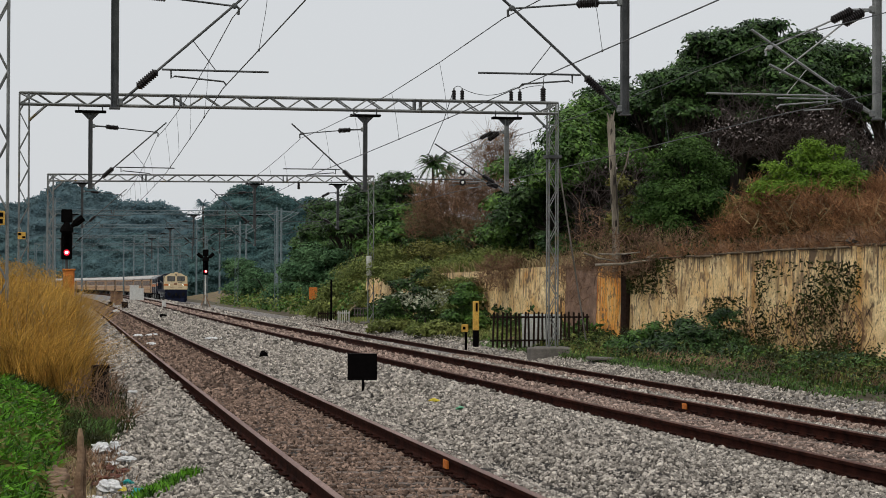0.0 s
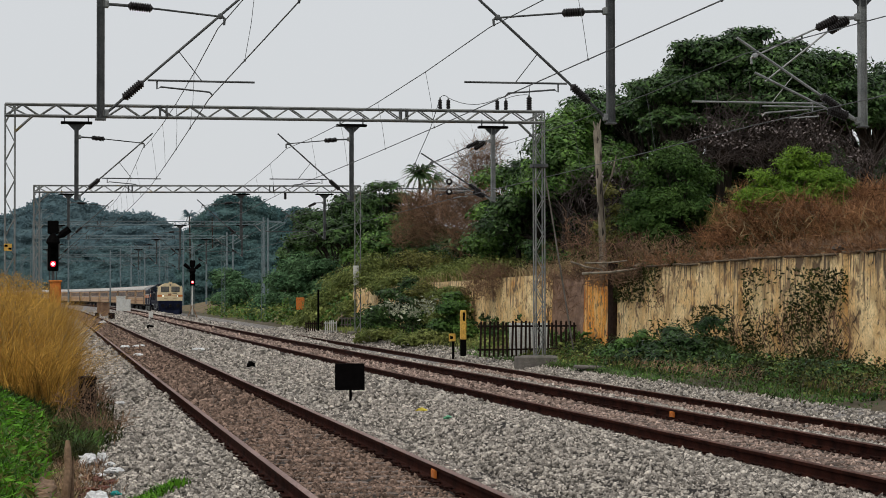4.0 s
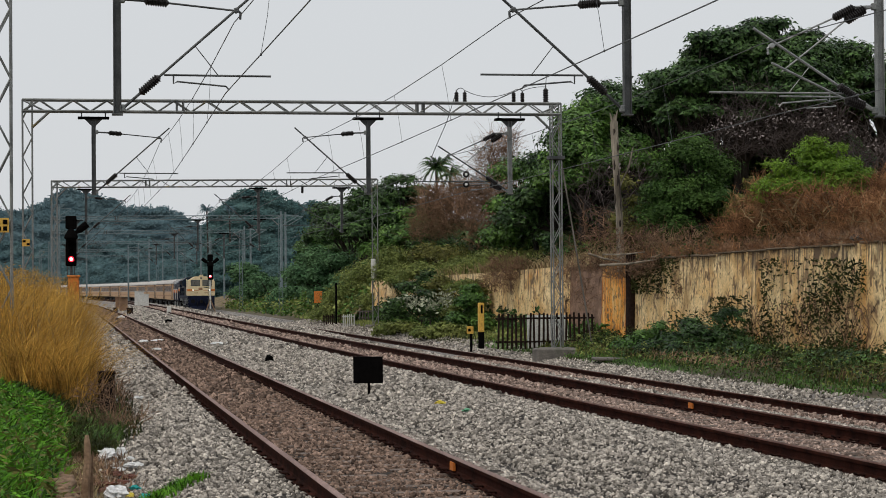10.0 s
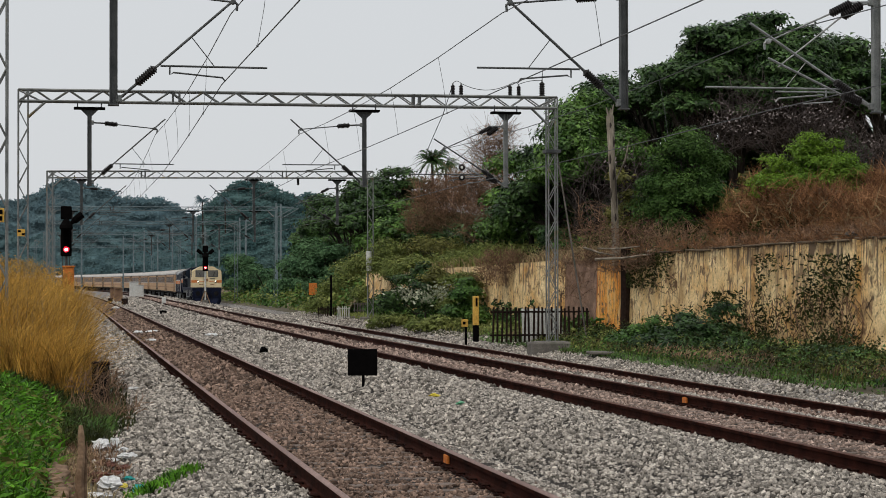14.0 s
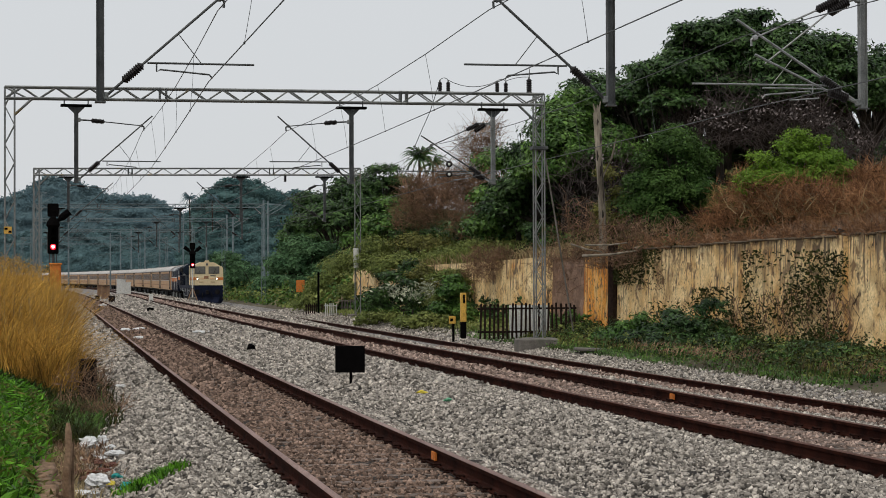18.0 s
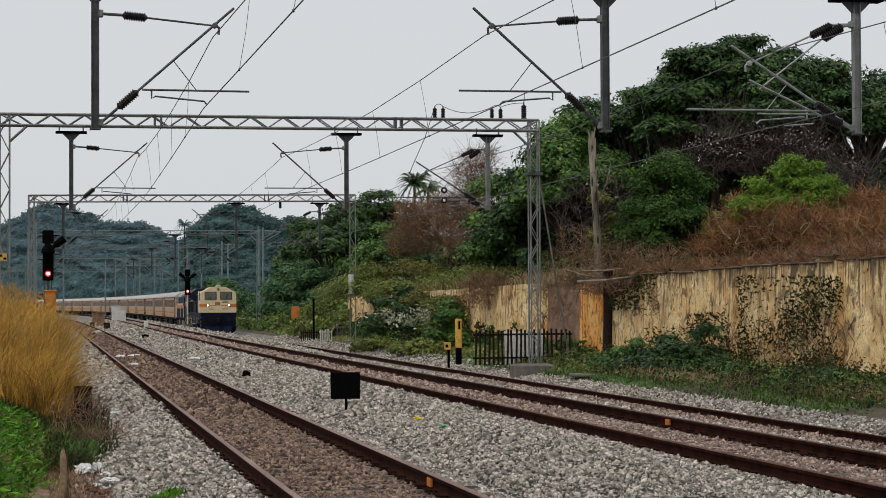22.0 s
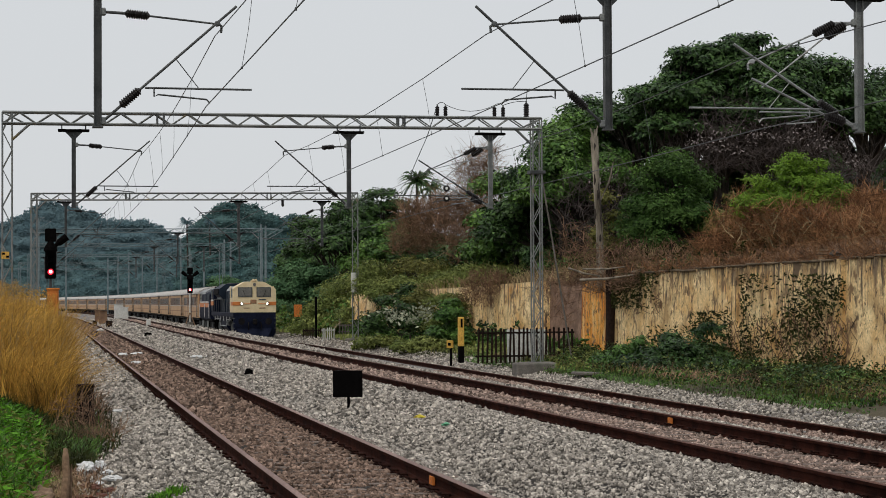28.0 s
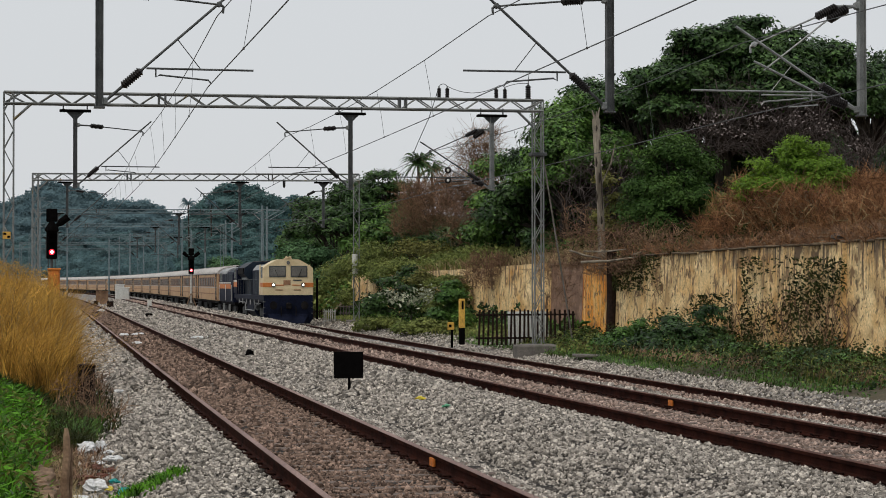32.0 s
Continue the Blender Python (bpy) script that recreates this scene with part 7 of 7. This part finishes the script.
blades("edge_weeds", roots_in(1400, 136, 21, 29, -3.1, -2.5, 20), 0.16, 0.008, "twig_brown", "brown stalks among the litter", 136, 0.9)
# dark leaf colour carries the shade under the dry grass
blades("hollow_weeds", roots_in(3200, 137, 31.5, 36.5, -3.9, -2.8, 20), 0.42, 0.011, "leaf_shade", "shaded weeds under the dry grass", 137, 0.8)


# ---- litter and edging by the verge ----
def rag(name, x, y, z, s, mat, label, seed, group="litter"):
    """A crumpled sheet or bag, closed and lumpy."""
    k = random.Random(seed)
    me = Shape()
    n, rings = 14, 9
    v = []
    for i in range(rings + 1):
        w = math.pi * i / rings
        for j in range(n):
            u = 2 * math.pi * j / n
            r = 1 + 0.22 * math.sin(3 * u + seed) + k.uniform(-0.3, 0.2)
            v.append((s[0] * math.sin(w) * math.cos(u) * r, s[1] * math.sin(w) * math.sin(u) * r, s[2] * (1 + math.cos(w)) * 0.5 * (1 + 0.3 * math.sin(2 * u + seed) * math.sin(w) + k.uniform(-0.14, 0.1))))
    f = [(i * n + j, i * n + (j + 1) % n, (i + 1) * n + (j + 1) % n, (i + 1) * n + j) for i in range(rings) for j in range(n)]
    me.add(v, f)
    solid(name, me, M[mat], label, "rock" if name == "rock" else "litter", group, m=pose(x, y, z, 0, 0, k.uniform(0, 360)))


def litter_at(name, x13, y13, s, mat, label, seed):
    """Litter on the ground where the sight line at a bearing meets it."""
    y = 20.0
    for _ in range(30):
        z = float(ground_z(foot_of(x13, y), y))
        y = (1.776 - z) * 3590 / (y13 - 495)
    rag(name, foot_of(x13, y), y, z + 0.01, tuple(1.12 * q for q in s), mat, label, seed)


for i, (name, x13, y13, s, mat, label) in enumerate((
        ("plastic_bag", 168, 800, (0.13, 0.1, 0.14), "plastic_white", "crumpled white plastic bag"),
        ("plastic_bag", 188, 795, (0.09, 0.08, 0.12), "plastic_white", "crumpled white plastic bag"),
        ("plastic_bag", 215, 812, (0.1, 0.08, 0.06), "plastic_white", "torn pale plastic wrapper"),
        ("plastic_bag", 176, 698, (0.1, 0.1, 0.13), "plastic_white", "crumpled white plastic bag"),
        ("plastic_bag", 180, 868, (0.1, 0.1, 0.12), "plastic_white", "crumpled white plastic bag"),
        ("plastic_bag", 160, 882, (0.12, 0.08, 0.05), "plastic_white", "flattened white wrapper on ballast"),
        ("wrapper", 215, 852, (0.05, 0.05, 0.05), "plastic_teal", "teal plastic wrapper among litter"),
        ("wrapper", 232, 874, (0.06, 0.05, 0.08), "plastic_teal", "teal plastic wrapper among litter"),
        ("wrapper", 203, 866, (0.06, 0.04, 0.05), "plastic_yellow", "yellow plastic wrapper among litter"),
        ("wrapper", 175, 828, (0.12, 0.08, 0.06), "plastic_red", "red-brown torn wrapper among litter"),
        ("wrapper", 205, 832, (0.1, 0.06, 0.05), "plastic_red", "red-brown torn wrapper among litter"),
        ("wrapper", 160, 845, (0.12, 0.08, 0.05), "plastic_red", "red-brown torn wrapper among litter"),
        ("plastic_bag", 158, 786, (0.1, 0.09, 0.1), "plastic_white", "crumpled white plastic bag"),
        ("plastic_bag", 205, 800, (0.08, 0.07, 0.05), "plastic_white", "torn white plastic scrap"),
        ("plastic_bag", 186, 818, (0.09, 0.06, 0.04), "plastic_white", "torn white plastic scrap"),
        ("plastic_bag", 172, 708, (0.06, 0.05, 0.07), "plastic_white", "crumpled white plastic scrap"),
        ("wrapper", 190, 842, (0.1, 0.07, 0.05), "plastic_red", "red-brown torn wrapper among litter"),
        ("wrapper", 172, 856, (0.12, 0.08, 0.06), "plastic_red", "red-brown torn wrapper among litter"),
        ("wrapper", 213, 744, (0.05, 0.04, 0.05), "plastic_red", "small red wrapper on ballast"),
        ("wrapper", 755, 704, (0.09, 0.06, 0.06), "plastic_yellow", "yellow wrapper on the ballast"),
        ("wrapper", 802, 717, (0.09, 0.06, 0.05), "plastic_green", "pale green wrapper on the ballast"),
        ("wrapper", 225, 690, (0.13, 0.1, 0.05), "plastic_white", "pale wrapper on the ballast edge"),
        ("wrapper", 256, 589, (0.2, 0.2, 0.1), "plastic_white", "pale wrapper between the rails"),
        ("wrapper", 254, 604, (0.18, 0.15, 0.08), "plastic_white", "pale wrapper between the rails"),
        ("wrapper", 192, 547, (0.25, 0.2, 0.2), "plastic_white", "pale wrapper between the rails"),
        ("wrapper", 232, 590, (0.2, 0.15, 0.1), "plastic_white", "pale wrapper between the rails"),
        ("dark_lump", 453, 626, (0.13, 0.1, 0.16), "black", "small dark lump on the ballast"),
        ("dark_lump", 277, 556, (0.2, 0.15, 0.2), "black", "small dark lump on the ballast"),
        ("wrapper", 365, 594, (0.35, 0.12, 0.08), "plastic_white", "pale strip lying on the ballast"))):
    litter_at(name, x13, y13, s, mat, label, 200 + i)

stake = thing("edging_post", pose(-3.22, 17.6, -0.22, 0, 1.0, 10), "weathered wooden post at the verge edge", "post")
part("shaft", Shape().tube([(0, 0, -0.3), (0.01, 0, 0.05), (-0.006, 0, 0.25), (0.012, 0, 0.5), (0.004, 0, 0.66), (0.0, 0, 0.74)], [0.042, 0.036, 0.04, 0.033, 0.03, 0.016], 7), M["earth_brick"], stake)
part("split_side", Shape().tube([(0.05, 0.02, -0.2), (0.047, 0.02, 0.3), (0.052, 0.02, 0.6)], [0.02, 0.017, 0.004], 5), M["earth_brick"], stake)
rnd = random.Random(8)
ridge = Shape()
rv, rf = [], []
for i in range(46):
    for j in range(7):
        q = on_line(line_one, 14.8 + i * 0.16, -3.36 + j * 0.06, 0)
        rv.append((q.x, q.y, -0.36 + 0.27 * math.sin(math.pi * (j + 0.6) / 7.2) * (0.75 + 0.25 * math.sin(i * 1.7)) + rnd.uniform(-0.055, 0.055)))
for i in range(45):
    for j in range(6):
        rf.append((i * 7 + j, i * 7 + j + 1, i * 7 + j + 8, i * 7 + j + 7))
ridge.add(rv, rf)
solid("earth_ridge", ridge, M["earth_brick"], "crumbling brown earth ridge along the verge", "ground", kind="structure")
edging = thing("edging_wall", Matrix.Identity(4), "low crumbling edging of earthy bricks along the verge", "edging")
BRICK = mesh_of("brick", Shape().box((0, 0, 0), (0.13, 0.22, 0.08), 0, 0.014), M["earth_brick"])
for i in range(18):
    for j in range(4):
        y = 15.4 + i * 0.27 + rnd.uniform(-0.05, 0.05)
        q = on_line(line_one, y, -3.02 - 0.05 * j + rnd.uniform(-0.04, 0.04), -0.3 + j * 0.085)
        bk = part("brick", BRICK, None, edging)
        bk.matrix_basis = Matrix.Translation(q) @ pose(0, 0, 0, rnd.uniform(-12, 12), rnd.uniform(-12, 12), 11 + rnd.uniform(-22, 22))
rag("rock", foot_of(1502, 59.5), 59.5, z_of(422, 59.5), (0.36, 0.25, 0.24), "concrete", "pale rock lying among dry brush on the bank", 260, "rocks")
stump = thing("dark_box", pose(foot_of(165, 33.5), 33.5, -0.35, 0, 0, 12), "dark weathered box half hidden in weeds", "box")
part("body", Shape().box((0, 0, 0.38), (0.28, 0.26, 0.74), 0, 0.03), M["under"], stump)
part("lid", Shape().box((0, 0, 0.76), (0.31, 0.3, 0.05), 0, 0.015), M["fence"], stump)


# ---- loose ballast stones ----
ICO = np.array([(-1, 1.618, 0), (1, 1.618, 0), (-1, -1.618, 0), (1, -1.618, 0), (0, -1, 1.618), (0, 1, 1.618), (0, -1, -1.618), (0, 1, -1.618),
                (1.618, 0, -1), (1.618, 0, 1), (-1.618, 0, -1), (-1.618, 0, 1)]) / 1.902
ICO_F = np.array([(0, 11, 5), (0, 5, 1), (0, 1, 7), (0, 7, 10), (0, 10, 11), (1, 5, 9), (5, 11, 4), (11, 10, 2), (10, 7, 6), (7, 1, 8),
                  (3, 9, 4), (3, 4, 2), (3, 2, 6), (3, 6, 8), (3, 8, 9), (4, 9, 5), (2, 4, 11), (6, 2, 10), (8, 6, 7), (9, 8, 1)])
OCT = np.array([(1, 0, 0), (-1, 0, 0), (0, 1, 0), (0, -1, 0), (0, 0, 1), (0, 0, -1.0)])
OCT_F = np.array([(0, 2, 4), (2, 1, 4), (1, 3, 4), (3, 0, 4), (2, 0, 5), (1, 2, 5), (3, 1, 5), (0, 3, 5)])


def stones(x, y, size, mat, label, seed, fine):
    """Angular broken stones lying on the bed."""
    k = np.random.RandomState(seed)
    n = len(x)
    base, tri = (ICO, ICO_F) if fine else (OCT, OCT_F)
    v = base[None] * (1 + k.uniform(-0.3, 0.25, (n, len(base), 1)))
    v = v * k.uniform(0.55, 1.25, (n, 1, 3)) * (size * k.uniform(0.6, 1.35, (n, 1, 1)))
    ax = k.normal(size=(n, 4))
    ax /= np.linalg.norm(ax, axis=1)[:, None]
    w, a, b, c = ax.T
    R = np.stack([1 - 2 * (b * b + c * c), 2 * (a * b - c * w), 2 * (a * c + b * w), 2 * (a * b + c * w), 1 - 2 * (a * a + c * c), 2 * (b * c - a * w),
                  2 * (a * c - b * w), 2 * (b * c + a * w), 1 - 2 * (a * a + b * b)], 1).reshape(n, 3, 3)
    v = np.einsum("nij,nkj->nki", R, v)
    z = ground_z(x, y) + size * k.uniform(-0.15, 0.5, n)
    v += np.stack([x, y, z], 1)[:, None]
    f = (np.arange(n)[:, None, None] * len(base) + tri[None]).reshape(-1, 3)
    tagged(new("ballast_stones", fast_mesh("ballast_stones", v.reshape(-1, 3), f, M[mat])), label, "gravel", kind="stuff")


def strip(line, y0, y1, a0, a1, per_m2, seed, clear=False):
    k = np.random.RandomState(seed)
    n = int((y1 - y0) * (a1 - a0) * per_m2)
    y, a = k.uniform(y0, y1, n), k.uniform(a0, a1, n)
    keep = np.ones(n, bool)
    if clear:
        # few stones lie on the sleepers themselves
        ties = sleeper_places(line, 160)
        near = np.abs(y[:, None] - ties[None, np.searchsorted(ties, y0 - 1):np.searchsorted(ties, y1 + 1)]).min(1)
        keep = (near > 0.115) | (k.uniform(0, 1, n) < 0.5)
    return line(y[keep]) + a[keep] / CROSS, y[keep]


SEED = 300
for y0, y1, density, size, fine in ((14.5, 17, 460, 0.029, True), (17, 23, 440, 0.031, False), (23, 36, 270, 0.038, False), (36, 62, 90, 0.062, False), (62, 110, 26, 0.08, False)):
    for line, a0, a1, mat, label, thin in (
            (line_one, -2.75, -0.93, "stone", "pale grey broken ballast stones", 1.0),
            (line_one, -0.74, 0.74, "stone_dirty", "brown dirty ballast stones between rails", 0.9),
            (line_one, 0.93, 2.85, "stone", "pale grey broken ballast stones", 1.0),
            (line_two, -2.8, -0.93, "stone", "pale grey broken ballast stones", 1.0),
            (line_two, -0.74, 0.74, "stone_rust", "rust-tinted ballast stones between rails", 0.95),
            (line_two, 0.93, 2.4, "stone", "pale grey broken ballast stones", 0.9)):
        SEED += 1
        x, y = strip(line, y0, y1, a0, a1, density * thin, SEED, line is line_one and abs(a0) < 0.8 and y1 < 70)
        stones(x, y, size, mat, label, SEED, fine)
x, y = strip(line_three, 33, 75, 1.05, 2.75, 100, 401)
stones(x, y, 0.052, "stone", "pale grey ballast stones beyond the lower track", 401, False)
x, y = strip(line_three, 33, 75, -0.74, 0.74, 90, 404)
stones(x, y, 0.05, "stone_rust", "rust-tinted ballast stones of the lower track", 404, False)
x, y = strip(line_three, 33, 75, -1.9, -0.93, 90, 405)
stones(x, y, 0.05, "stone", "pale grey ballast stones beside the lower track", 405, False)
x, y = strip(line_two, 70, 130, 2.0, 3.4, 45, 402)
stones(x, y, 0.07, "stone", "heaped pale grey ballast stones", 402, False)
x, y = strip(line_three, 75, 150, 1.05, 3.3, 34, 403)
stones(x, y, 0.07, "stone", "pale grey ballast stones beyond the lower track", 403, False)
for j, (line, a0, a1, mat) in enumerate(((line_one, -2.4, -0.93, "stone"), (line_one, -0.74, 0.74, "stone_dirty"), (line_one, 0.93, 2.85, "stone"), (line_two, -2.8, -0.93, "stone"), (line_two, -0.74, 0.74, "stone_rust"), (line_two, 0.93, 3.2, "stone"))):
    x, y = strip(line, 110, 230, a0, a1, 7, 410 + j)
    stones(x, y, 0.11, mat, "coarse ballast stones down the line", 410 + j, False)

motions()
